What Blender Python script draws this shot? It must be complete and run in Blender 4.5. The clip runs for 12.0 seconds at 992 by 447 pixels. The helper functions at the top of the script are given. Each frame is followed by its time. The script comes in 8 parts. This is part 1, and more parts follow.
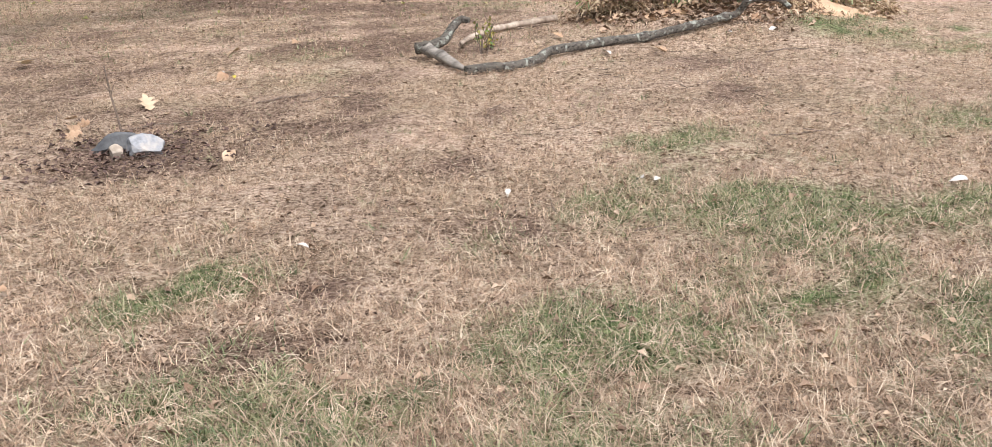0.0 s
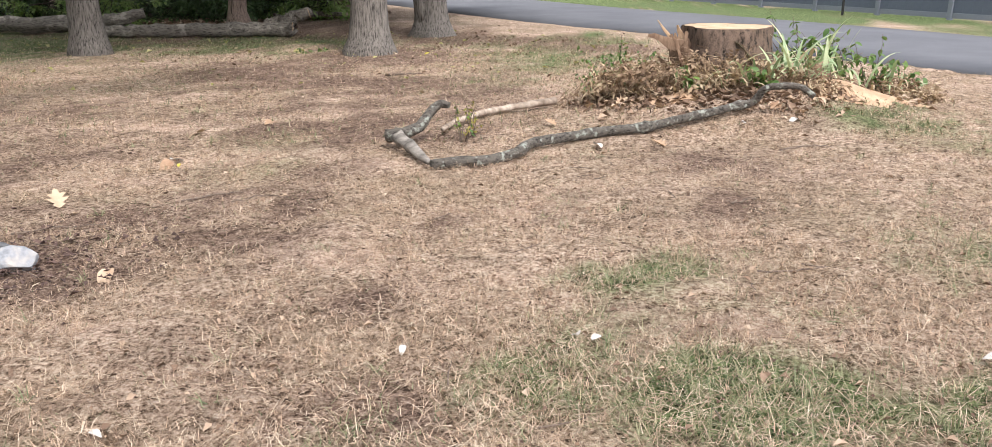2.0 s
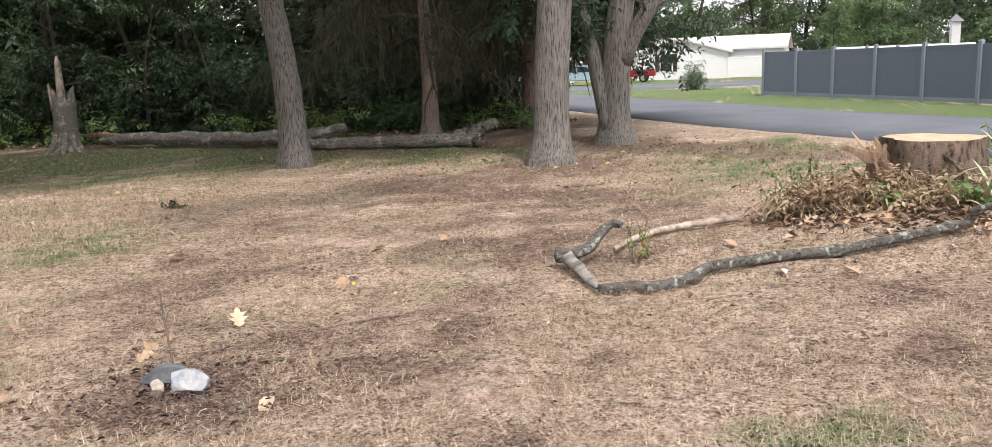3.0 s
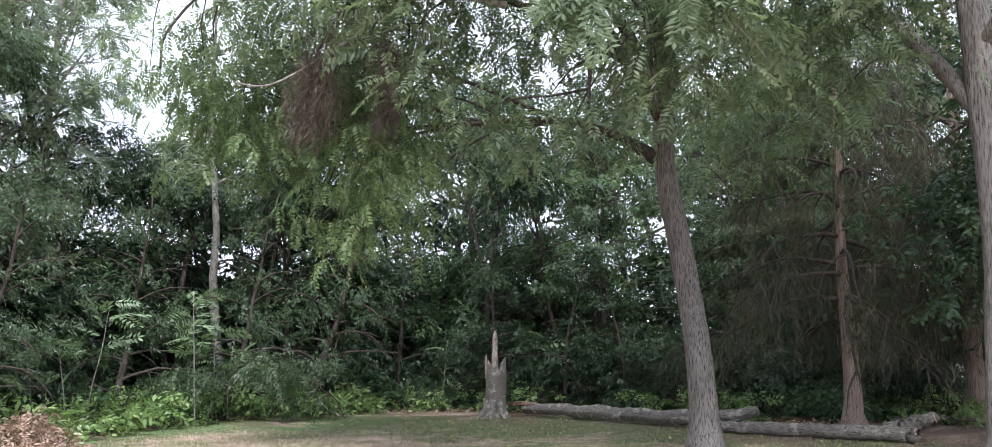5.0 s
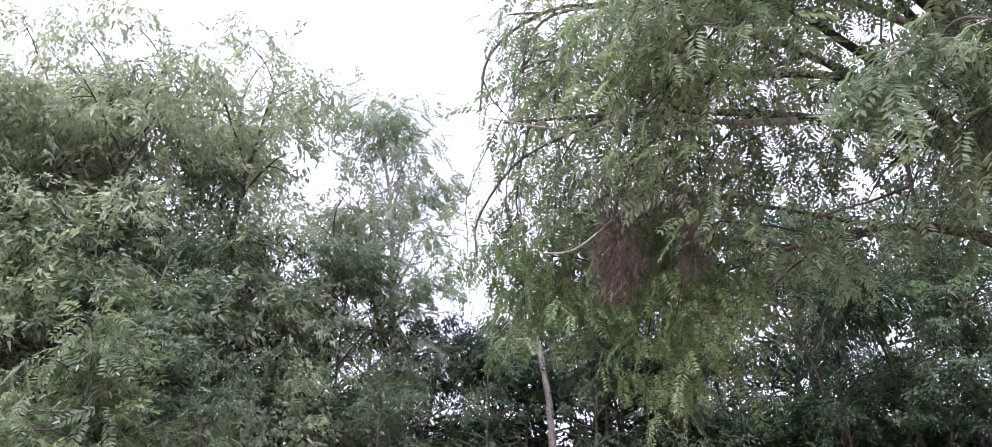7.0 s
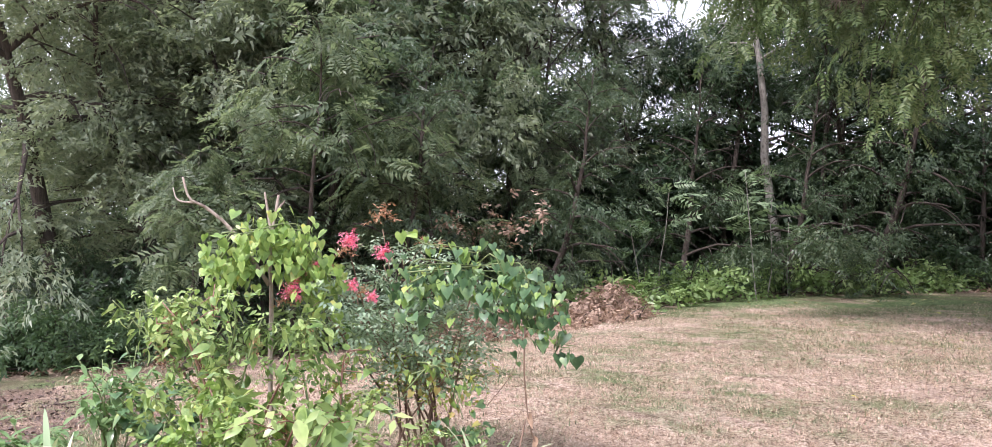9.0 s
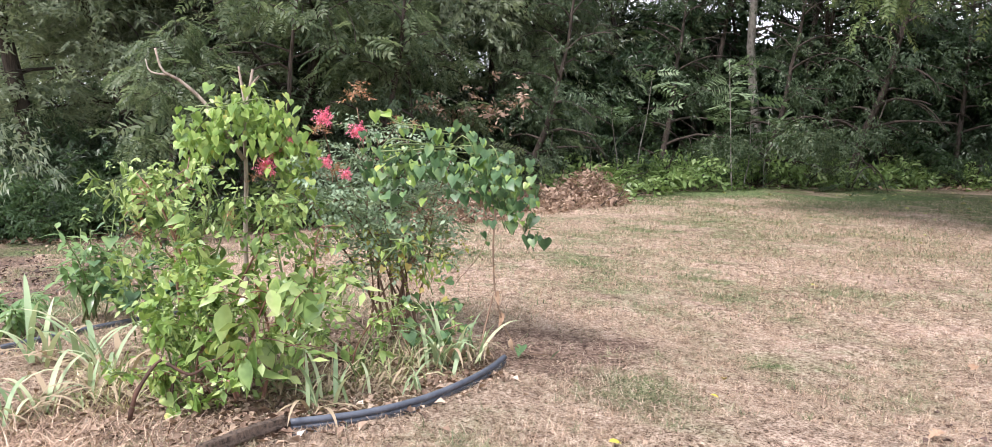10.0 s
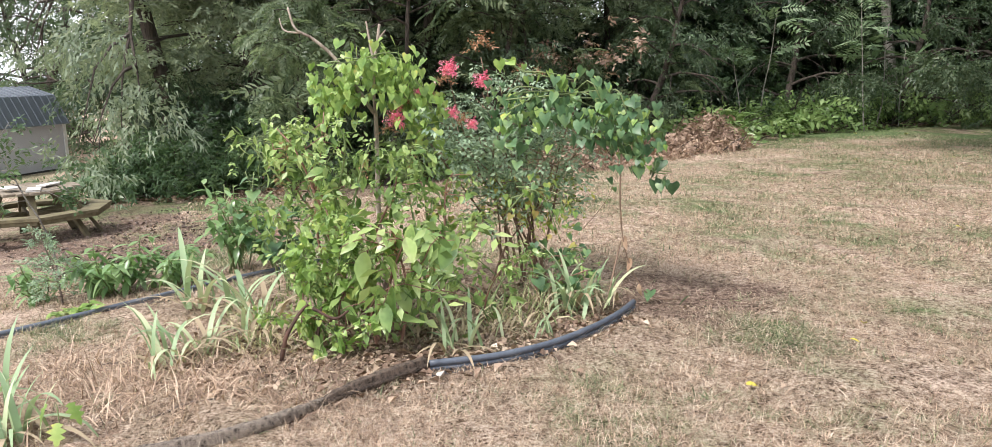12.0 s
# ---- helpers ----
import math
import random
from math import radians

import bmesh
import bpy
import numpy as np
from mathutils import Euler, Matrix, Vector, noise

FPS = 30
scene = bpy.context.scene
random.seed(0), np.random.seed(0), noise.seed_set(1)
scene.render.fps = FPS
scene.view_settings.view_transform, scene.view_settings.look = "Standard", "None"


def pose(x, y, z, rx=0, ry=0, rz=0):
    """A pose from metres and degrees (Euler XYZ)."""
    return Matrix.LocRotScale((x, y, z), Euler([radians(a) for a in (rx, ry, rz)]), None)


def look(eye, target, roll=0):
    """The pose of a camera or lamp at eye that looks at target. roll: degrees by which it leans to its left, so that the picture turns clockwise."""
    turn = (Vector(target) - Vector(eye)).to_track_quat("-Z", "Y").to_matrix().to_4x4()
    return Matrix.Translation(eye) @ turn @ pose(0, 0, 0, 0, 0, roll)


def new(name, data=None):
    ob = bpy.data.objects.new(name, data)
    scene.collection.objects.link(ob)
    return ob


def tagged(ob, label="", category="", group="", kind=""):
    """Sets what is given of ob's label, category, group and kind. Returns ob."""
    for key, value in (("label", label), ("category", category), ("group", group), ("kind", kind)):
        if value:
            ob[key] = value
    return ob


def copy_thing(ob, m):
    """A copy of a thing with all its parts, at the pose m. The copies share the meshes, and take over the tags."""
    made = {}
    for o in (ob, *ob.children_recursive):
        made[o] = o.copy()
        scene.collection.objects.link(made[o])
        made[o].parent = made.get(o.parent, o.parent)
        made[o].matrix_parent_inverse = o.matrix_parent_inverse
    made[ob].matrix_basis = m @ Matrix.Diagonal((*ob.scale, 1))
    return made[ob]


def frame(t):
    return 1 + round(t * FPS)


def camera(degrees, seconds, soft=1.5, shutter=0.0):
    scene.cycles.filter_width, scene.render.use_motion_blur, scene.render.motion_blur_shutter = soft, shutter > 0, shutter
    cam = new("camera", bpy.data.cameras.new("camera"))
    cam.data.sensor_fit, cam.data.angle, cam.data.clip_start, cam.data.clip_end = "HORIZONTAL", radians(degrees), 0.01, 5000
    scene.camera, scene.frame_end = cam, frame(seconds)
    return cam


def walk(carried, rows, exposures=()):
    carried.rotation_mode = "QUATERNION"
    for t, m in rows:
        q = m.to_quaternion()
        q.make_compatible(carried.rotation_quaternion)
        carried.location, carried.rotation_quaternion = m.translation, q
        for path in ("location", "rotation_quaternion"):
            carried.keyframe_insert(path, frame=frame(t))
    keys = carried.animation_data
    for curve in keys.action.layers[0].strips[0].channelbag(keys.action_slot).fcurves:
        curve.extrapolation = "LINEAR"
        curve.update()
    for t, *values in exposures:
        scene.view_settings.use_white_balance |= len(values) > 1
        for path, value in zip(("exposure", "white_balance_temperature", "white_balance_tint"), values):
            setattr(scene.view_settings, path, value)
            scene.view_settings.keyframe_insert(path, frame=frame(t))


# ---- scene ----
cam = camera(60.8, 12.0, 0.45)
PATH = [
    (0, (-0.233, 0.375, 1.467), (-0.202, 2.235, 0.732), -0.4),
    (0.5, (-0.032, 0.649, 1.506), (-0.048, 2.546, 0.872), -0.8),
    (1, (0.169, 0.872, 1.501), (0.131, 2.775, 0.886), -0.4),
    (1.5, (0.361, 1.094, 1.521), (0.296, 2.996, 0.908), 0.1),
    (2, (0.424, 1.398, 1.535), (0.332, 3.302, 0.931), 0.0),
    (2.5, (0.438, 1.605, 1.584), (0.208, 3.518, 1.047), -1.3),
    (3, (0.536, 1.676, 1.667), (0.005, 3.568, 1.296), -2.1),
    (3.5, (0.536, 1.700, 1.738), (-0.282, 3.515, 1.550), -3.0),
    (3.7, (0.503, 1.683, 1.763), (-0.408, 3.459, 1.631), -3.0),
    (5.3, (0.345, 1.610, 1.609), (-1.007, 3.020, 2.037), 0.4),
    (5.5, (0.314, 1.634, 1.602), (-1.047, 3.006, 2.117), 0.6),
    (6, (0.308, 1.683, 1.612), (-1.103, 2.933, 2.278), 1.3),
    (6.5, (0.280, 1.727, 1.623), (-1.212, 2.842, 2.351), -1.7),
    (7, (0.280, 1.715, 1.592), (-1.393, 2.571, 2.278), -5.0),
    (7.5, (0.194, 1.830, 1.580), (-1.635, 2.444, 2.104), -4.7),
    (7.7, (0.191, 1.824, 1.557), (-1.680, 2.381, 1.992), -4.4),
    (9.3, (0.374, 1.861, 1.598), (-1.589, 2.244, 1.568), -0.3),
    (9.5, (0.409, 1.868, 1.587), (-1.554, 2.243, 1.514), 0.1),
    (10, (0.420, 1.898, 1.587), (-1.517, 2.334, 1.344), 0.7),
    (10.5, (0.458, 1.926, 1.571), (-1.468, 2.361, 1.257), 0.3),
    (11, (0.484, 1.879, 1.570), (-1.458, 2.212, 1.226), -0.8),
    (11.5, (0.481, 1.851, 1.568), (-1.472, 2.099, 1.216), -1.3),
    (12, (0.443, 1.814, 1.563), (-1.518, 1.979, 1.208), -1.7),
]
walk(cam, [(t, look(eye, target, roll)) for t, eye, target, roll in PATH],
     [(0, -0.06, 6500, 14), (1.5, 0.04, 6500, 14), (2.5, -0.04, 6500, 14), (3.7, 0.0, 6500, 12), (5.5, 0.68, 5450, 20), (6.0, 0.83, 5350, 26), (6.5, 0.68, 5550, 29), (7.0, 0.5, 5750, 31), (7.5, 0.46, 5750, 31), (8.5, 0.38, 5950, 25), (9.5, 0.32, 6080, 23), (10.5, 0.17, 6300, 14), (12, 0.09, 6300, 12)])
SKY_STRENGTH, SUN_STRENGTH = 0.15, 4.2

# world, sun
w = bpy.data.worlds.new("overcast_sky")
scene.world = w
w.use_nodes = True
wt = w.node_tree
wt.nodes.clear()
sky = wt.nodes.new("ShaderNodeTexSky")
sky.sky_type = "NISHITA"
sky.sun_disc = False
sky.sun_elevation, sky.sun_rotation = radians(53), radians(145)
sky.dust_density = 4.0
cloud = wt.nodes.new("ShaderNodeMix")
cloud.data_type = "RGBA"
cloud.inputs[0].default_value = 0.8
cloud.inputs[7].default_value = (10.5, 10.7, 11.2, 1)
bg = wt.nodes.new("ShaderNodeBackground")
bg.inputs[1].default_value = SKY_STRENGTH
wo = wt.nodes.new("ShaderNodeOutputWorld")
wt.links.new(sky.outputs[0], cloud.inputs[6])
wt.links.new(cloud.outputs[2], bg.inputs[0])
wt.links.new(bg.outputs[0], wo.inputs[0])
sun = new("sun", bpy.data.lights.new("sun", "SUN"))
sun.data.energy, sun.data.angle, sun.data.color = SUN_STRENGTH, radians(11), (1.0, 0.95, 0.88)
sun.matrix_world = look((5, -3.0, 11.4), (0, 4, 0))

T = 2 * math.pi


# ---- materials ----
def nodes_of(name):
    m = bpy.data.materials.new(name)
    m.use_nodes = True
    t = m.node_tree
    return m, t, t.nodes["Principled BSDF"], t.nodes["Material Output"]


def ramp(t, fac, stops):
    r = t.nodes.new("ShaderNodeValToRGB")
    e = r.color_ramp.elements
    for i, (p, c) in enumerate(stops):
        el = e[i] if i < 2 else e.new(p)
        el.position, el.color = p, (*c, 1)
    t.links.new(fac, r.inputs[0])
    return r.outputs[0]


def mixed(t, fac, a, b, how="MIX"):
    n = t.nodes.new("ShaderNodeMix")
    n.data_type, n.blend_type = "RGBA", how
    for sock, v in ((n.inputs[0], fac), (n.inputs[6], a), (n.inputs[7], b)):
        if hasattr(v, "links"):
            t.links.new(v, sock)
        else:
            sock.default_value = v if isinstance(v, (int, float)) else (*v, 1)
    return n.outputs[2]


def noise_of(t, scale, stretch=(1, 1, 1), detail=5, rough=0.6, kind="noise"):
    co = t.nodes.new("ShaderNodeTexCoord")
    mp = t.nodes.new("ShaderNodeMapping")
    mp.inputs[3].default_value = stretch
    t.links.new(co.outputs["Object"], mp.inputs[0])
    if kind == "noise":
        n = t.nodes.new("ShaderNodeTexNoise")
        n.inputs["Detail"].default_value, n.inputs["Roughness"].default_value = detail, rough
    else:
        n = t.nodes.new("ShaderNodeTexVoronoi")
        n.feature = kind
    n.inputs["Scale"].default_value = scale
    t.links.new(mp.outputs[0], n.inputs["Vector"])
    return n.outputs[0]


def bumped(t, bsdf, height, strength, distance):
    b = t.nodes.new("ShaderNodeBump")
    b.inputs["Strength"].default_value, b.inputs["Distance"].default_value = strength, distance
    t.links.new(height, b.inputs["Height"])
    t.links.new(b.outputs[0], bsdf.inputs["Normal"])


def surface(name, stops, scale=8, stretch=(1, 1, 1), rough=0.8, bump=0.4, dist=0.01, fine=60, spots=None, metal=0.0):
    """Two scales of noise through a colour ramp, with fine relief."""
    m, t, b, _ = nodes_of(name)
    big = noise_of(t, scale, stretch)
    small = noise_of(t, fine, stretch, 3)
    c = ramp(t, big, stops)
    c = mixed(t, 0.35, c, ramp(t, small, [(0.3, (0.35, 0.35, 0.35)), (0.7, (1, 1, 1))]), "MULTIPLY")
    if spots:
        c = mixed(t, ramp(t, noise_of(t, spots[1], detail=2), [(spots[2], (0, 0, 0)), (spots[2] + 0.06, (1, 1, 1))]), c, spots[0])
    t.links.new(c, b.inputs["Base Color"])
    b.inputs["Roughness"].default_value, b.inputs["Metallic"].default_value = rough, metal
    bumped(t, b, mixed(t, 0.5, big, small), bump, dist)
    return m


def leafy(name, stops, patch=0.5, rough=0.5, through_light=0.3, per="island"):
    """Leaves: each one takes a tone of its own, drifting slowly over the crown."""
    m, t, b, out = nodes_of(name)
    if per == "island":
        g = t.nodes.new("ShaderNodeNewGeometry")
        one = g.outputs["Random Per Island"]
    else:
        g = t.nodes.new("ShaderNodeObjectInfo")
        one = g.outputs["Random"]
    drift = noise_of(t, patch, detail=3)
    a = t.nodes.new("ShaderNodeMath")
    a.operation = "MULTIPLY_ADD"
    t.links.new(one, a.inputs[0])
    a.inputs[1].default_value = 0.6
    d = t.nodes.new("ShaderNodeMath")
    d.operation = "MULTIPLY_ADD"
    t.links.new(drift, d.inputs[0])
    d.inputs[1].default_value, d.inputs[2].default_value = 1.3, -0.45
    t.links.new(d.outputs[0], a.inputs[2])
    c = ramp(t, a.outputs[0], stops)
    t.links.new(c, b.inputs["Base Color"])
    b.inputs["Roughness"].default_value = rough
    tr = t.nodes.new("ShaderNodeBsdfTranslucent")
    t.links.new(mixed(t, 1.0, c, (1.0, 1.0, 0.75), "MULTIPLY"), tr.inputs[0])
    mx = t.nodes.new("ShaderNodeMixShader")
    mx.inputs[0].default_value = through_light
    t.links.new(b.outputs[0], mx.inputs[1])
    t.links.new(tr.outputs[0], mx.inputs[2])
    t.links.new(mx.outputs[0], out.inputs[0])
    return m


def bark(name, dark, light, ridge=26, lichen=None, along=0.16, lying=False, spots=9):
    """Furrowed bark: long uneven ridges along the trunk, cracked across, with slow stains."""
    m, t, b, _ = nodes_of(name)
    way = (lambda k: (k, 1, 1)) if lying else (lambda k: (1, 1, k))
    n = noise_of(t, ridge * 1.5, way(along * 0.5), 6, 0.7)
    v = noise_of(t, ridge * 1.6, way(along), kind="F1")
    fine = noise_of(t, ridge * 5, way(along * 2), 4, 0.7)
    h = mixed(t, 0.4, mixed(t, 0.35, n, v), fine)
    c = ramp(t, h, [(0.385, dark), (0.47, tuple(0.4 * p + 0.6 * q for p, q in zip(dark, light))), (0.57, light)])
    c = mixed(t, 0.55, c, ramp(t, noise_of(t, 2.6, way(0.5)), [(0.3, (0.55, 0.54, 0.52)), (0.7, (1.0, 0.99, 0.97))]), "MULTIPLY")
    if lichen:
        c = mixed(t, ramp(t, noise_of(t, spots, detail=4), [(0.55, (0, 0, 0)), (0.64, (0.85, 0.85, 0.85))]), c, lichen)
    t.links.new(c, b.inputs["Base Color"])
    b.inputs["Roughness"].default_value = 0.92
    bumped(t, b, h, 1.0, 0.035)
    return m


BARK = bark("grey_furrowed_bark", (0.016, 0.014, 0.013), (0.26, 0.241, 0.22), 24, along=0.13)
BARK_DARK = bark("dark_bark", (0.02, 0.016, 0.013), (0.1, 0.08, 0.065), 18)
BARK_PALE = bark("pale_bark", (0.16, 0.14, 0.12), (0.42, 0.4, 0.36), 10, along=0.5)
BARK_RED = bark("red_shaggy_bark", (0.1, 0.07, 0.055), (0.42, 0.32, 0.265), 30, along=0.06)
LOG_BARK = bark("weathered_log_bark", (0.05, 0.044, 0.038), (0.3, 0.27, 0.235), 20, (0.46, 0.42, 0.36), 0.3, True, 4)
BRANCH_BARK = bark("lichened_branch_bark", (0.02, 0.018, 0.016), (0.18, 0.165, 0.145), 26, (0.4, 0.44, 0.39), 0.5, True, 19)
SPLIT_WOOD = surface("grey_split_wood", [(0.32, (0.09, 0.082, 0.074)), (0.5, (0.26, 0.24, 0.215)), (0.68, (0.42, 0.39, 0.35))], 10, (0.5, 1, 1), 0.9, 0.9, 0.02, 70)
PALE_WOOD = surface("bare_weathered_wood", [(0.32, (0.17, 0.13, 0.1)), (0.5, (0.4, 0.33, 0.265)), (0.68, (0.6, 0.52, 0.44))], 14, (0.6, 1, 0.4), 0.85, 0.8, 0.015)
LEAF_WOOD = leafy("woodland_leaf", [(0.0, (0.045, 0.082, 0.044)), (0.45, (0.095, 0.145, 0.08)), (0.8, (0.155, 0.21, 0.12)), (1.0, (0.23, 0.28, 0.165))], 0.5, 0.38, 0.5)
LEAF_FRESH = leafy("fresh_leaf", [(0.0, (0.05, 0.1, 0.042)), (0.5, (0.1, 0.17, 0.068)), (1.0, (0.19, 0.27, 0.11))], 0.6, 0.42, 0.4)
# deep green, also used where shade inside the wood is put into colour
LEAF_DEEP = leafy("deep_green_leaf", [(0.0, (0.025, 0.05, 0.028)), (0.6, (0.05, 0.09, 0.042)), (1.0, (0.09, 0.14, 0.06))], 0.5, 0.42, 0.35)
LEAF_WALNUT = leafy("walnut_leaf", [(0.0, (0.08, 0.125, 0.066)), (0.5, (0.18, 0.24, 0.14)), (1.0, (0.32, 0.38, 0.24))], 0.5, 0.38, 0.58)
LEAF_SILVER = leafy("silvery_leaf", [(0.0, (0.14, 0.19, 0.13)), (0.5, (0.26, 0.33, 0.22)), (1.0, (0.4, 0.46, 0.33))], 0.5, 0.5, 0.4)
LEAF_CEDAR = leafy("cedar_spray", [(0.0, (0.035, 0.045, 0.027)), (0.5, (0.075, 0.085, 0.048)), (0.8, (0.14, 0.12, 0.075)), (1.0, (0.22, 0.16, 0.1))], 0.9, 0.7, 0.2)
LEAF_BUSH = leafy("bush_leaf", [(0.0, (0.045, 0.09, 0.042)), (0.5, (0.09, 0.16, 0.07)), (1.0, (0.18, 0.26, 0.11))], 0.8, 0.42, 0.4)
LEAF_DEAD = leafy("dead_leaf", [(0.0, (0.15, 0.1, 0.075)), (0.5, (0.36, 0.25, 0.185)), (1.0, (0.6, 0.46, 0.35))], 2.0, 0.8, 0.25)
# greyed, lightened leaf: the bright haze over the wood is in its colour
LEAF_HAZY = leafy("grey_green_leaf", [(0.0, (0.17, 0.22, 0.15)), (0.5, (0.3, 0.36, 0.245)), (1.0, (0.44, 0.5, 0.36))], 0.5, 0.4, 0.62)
# darker, duller woodland leaf; the understorey's shade is put into its colour
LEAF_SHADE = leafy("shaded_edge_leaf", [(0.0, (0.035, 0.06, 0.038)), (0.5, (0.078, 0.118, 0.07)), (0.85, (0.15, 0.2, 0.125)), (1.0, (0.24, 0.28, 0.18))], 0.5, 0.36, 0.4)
LEAF_SUMAC = leafy("pale_compound_leaf", [(0.0, (0.13, 0.21, 0.1)), (0.6, (0.24, 0.34, 0.19)), (1.0, (0.38, 0.46, 0.3))], 0.9, 0.4, 0.35)


# ---- geometry helpers ----
def mesh_of(name, V, F, mat, smooth=False):
    """A mesh from arrays of corners and of triangles or quads."""
    V, F = np.asarray(V, np.float32), np.asarray(F, np.int32)
    k = F.shape[1]
    me = bpy.data.meshes.new(name)
    me.vertices.add(len(V))
    me.vertices.foreach_set("co", V.ravel())
    me.loops.add(F.size)
    me.loops.foreach_set("vertex_index", F.ravel())
    me.polygons.add(len(F))
    me.polygons.foreach_set("loop_start", np.arange(0, F.size, k, dtype=np.int32))
    if smooth:
        me.polygons.foreach_set("use_smooth", np.ones(len(F), bool))
    me.update(calc_edges=True)
    me.materials.append(mat)
    return me


def part(name, data, mat=None, parent=None, label=""):
    """Links a mesh, a bmesh or a pair (corners, faces) as one object under its thing."""
    if isinstance(data, bmesh.types.BMesh):
        me = bpy.data.meshes.new(name)
        data.to_mesh(me)
        data.free()
        me.materials.append(mat)
    elif isinstance(data, tuple):
        me = mesh_of(name, *data, mat, True)
    else:
        me = data
    ob = new(name, me)
    ob.parent = parent
    return tagged(ob, label)


def thing(name, label, category, at=(0, 0, 0), group="", kind=""):
    e = new(name)
    e.empty_display_size = 0.1
    e.location = at
    return tagged(e, label, category, group, kind)


def joined(*pairs):
    Vs, Fs, n = [], [], 0
    for V, F in pairs:
        Vs.append(V)
        Fs.append(np.asarray(F) + n)
        n += len(V)
    return np.concatenate(Vs), np.concatenate(Fs)


def tube(path, radii, sides=8, rough=0.0, caps=True, seed=0):
    """A bent round limb along points, quads; rough: unevenness of its girth, as a share."""
    P, R = np.asarray(path, float), np.asarray(radii, float)
    if caps:
        P = np.concatenate([P[:1] - (P[1] - P[0]) * 1e-3, P, P[-1:] + (P[-1] - P[-2]) * 1e-3])
        R = np.concatenate([[1e-4], R, [1e-4]])
    d = np.gradient(P, axis=0)
    d /= np.linalg.norm(d, axis=1)[:, None] + 1e-9
    ref = np.where(np.abs(d[:, 2:3]) > 0.9, [[1.0, 0, 0]], [[0, 0, 1.0]])
    u = np.cross(ref, d)
    for i in range(1, len(u)):
        u[i] = u[i - 1] - d[i] * (u[i - 1] @ d[i])
    u /= np.linalg.norm(u, axis=1)[:, None] + 1e-9
    v = np.cross(d, u)
    a = np.arange(sides) * T / sides
    r = R[:, None] * np.ones(sides)
    if rough:
        g = np.random.default_rng(seed)
        ridge = g.normal(0, rough, sides)[None, :] * 0.6 + g.normal(0, rough, (len(P), sides)) * 0.5
        r = r * (1 + ridge)
    V = P[:, None] + r[..., None] * (np.cos(a)[None, :, None] * u[:, None] + np.sin(a)[None, :, None] * v[:, None])
    V = V.reshape(-1, 3)
    i, j = np.meshgrid(np.arange(len(P) - 1), np.arange(sides), indexing="ij")
    k = (j + 1) % sides
    F = np.stack([i * sides + j, i * sides + k, (i + 1) * sides + k, (i + 1) * sides + j], -1).reshape(-1, 4)
    return V, F


def curve_pts(pts, n):
    """A smooth line through points."""
    P = np.asarray(pts, float)
    P = np.concatenate([2 * P[:1] - P[1:2], P, 2 * P[-1:] - P[-2:-1]])
    out = []
    for s in np.linspace(0, len(pts) - 1, n):
        i = min(int(s), len(pts) - 2)
        f = s - i
        a, b, c, d = P[i: i + 4]
        out.append(0.5 * (2 * b + (c - a) * f + (2 * a - 5 * b + 4 * c - d) * f**2 + (3 * b - a - 3 * c + d) * f**3))
    return np.array(out)


def turns(yaw, pitch, roll):
    """Matrices that turn a spray, which grows along x."""
    cy, sy, cp, sp, cr, sr = np.cos(yaw), np.sin(yaw), np.cos(pitch), np.sin(pitch), np.cos(roll), np.sin(roll)
    return np.stack([np.stack([cy * cp, cy * sp * sr - sy * cr, cy * sp * cr + sy * sr], -1),
                     np.stack([sy * cp, sy * sp * sr + cy * cr, sy * sp * cr - cy * sr], -1),
                     np.stack([-sp, cp * sr, cp * cr], -1)], -2)


def blade(base, way, side, length, width, fold=0.15, up=np.array([0, 0, 1.0])):
    """One leaf of two triangles."""
    mid = base + way * length * 0.45
    return [base, mid + side * width / 2 + up * fold * width, base + way * length, mid - side * width / 2 + up * fold * width]


def leaf_faces(n):
    i = np.arange(n)[:, None] * 4
    return np.concatenate([i + [[0, 1, 2]], i + [[0, 2, 3]]])


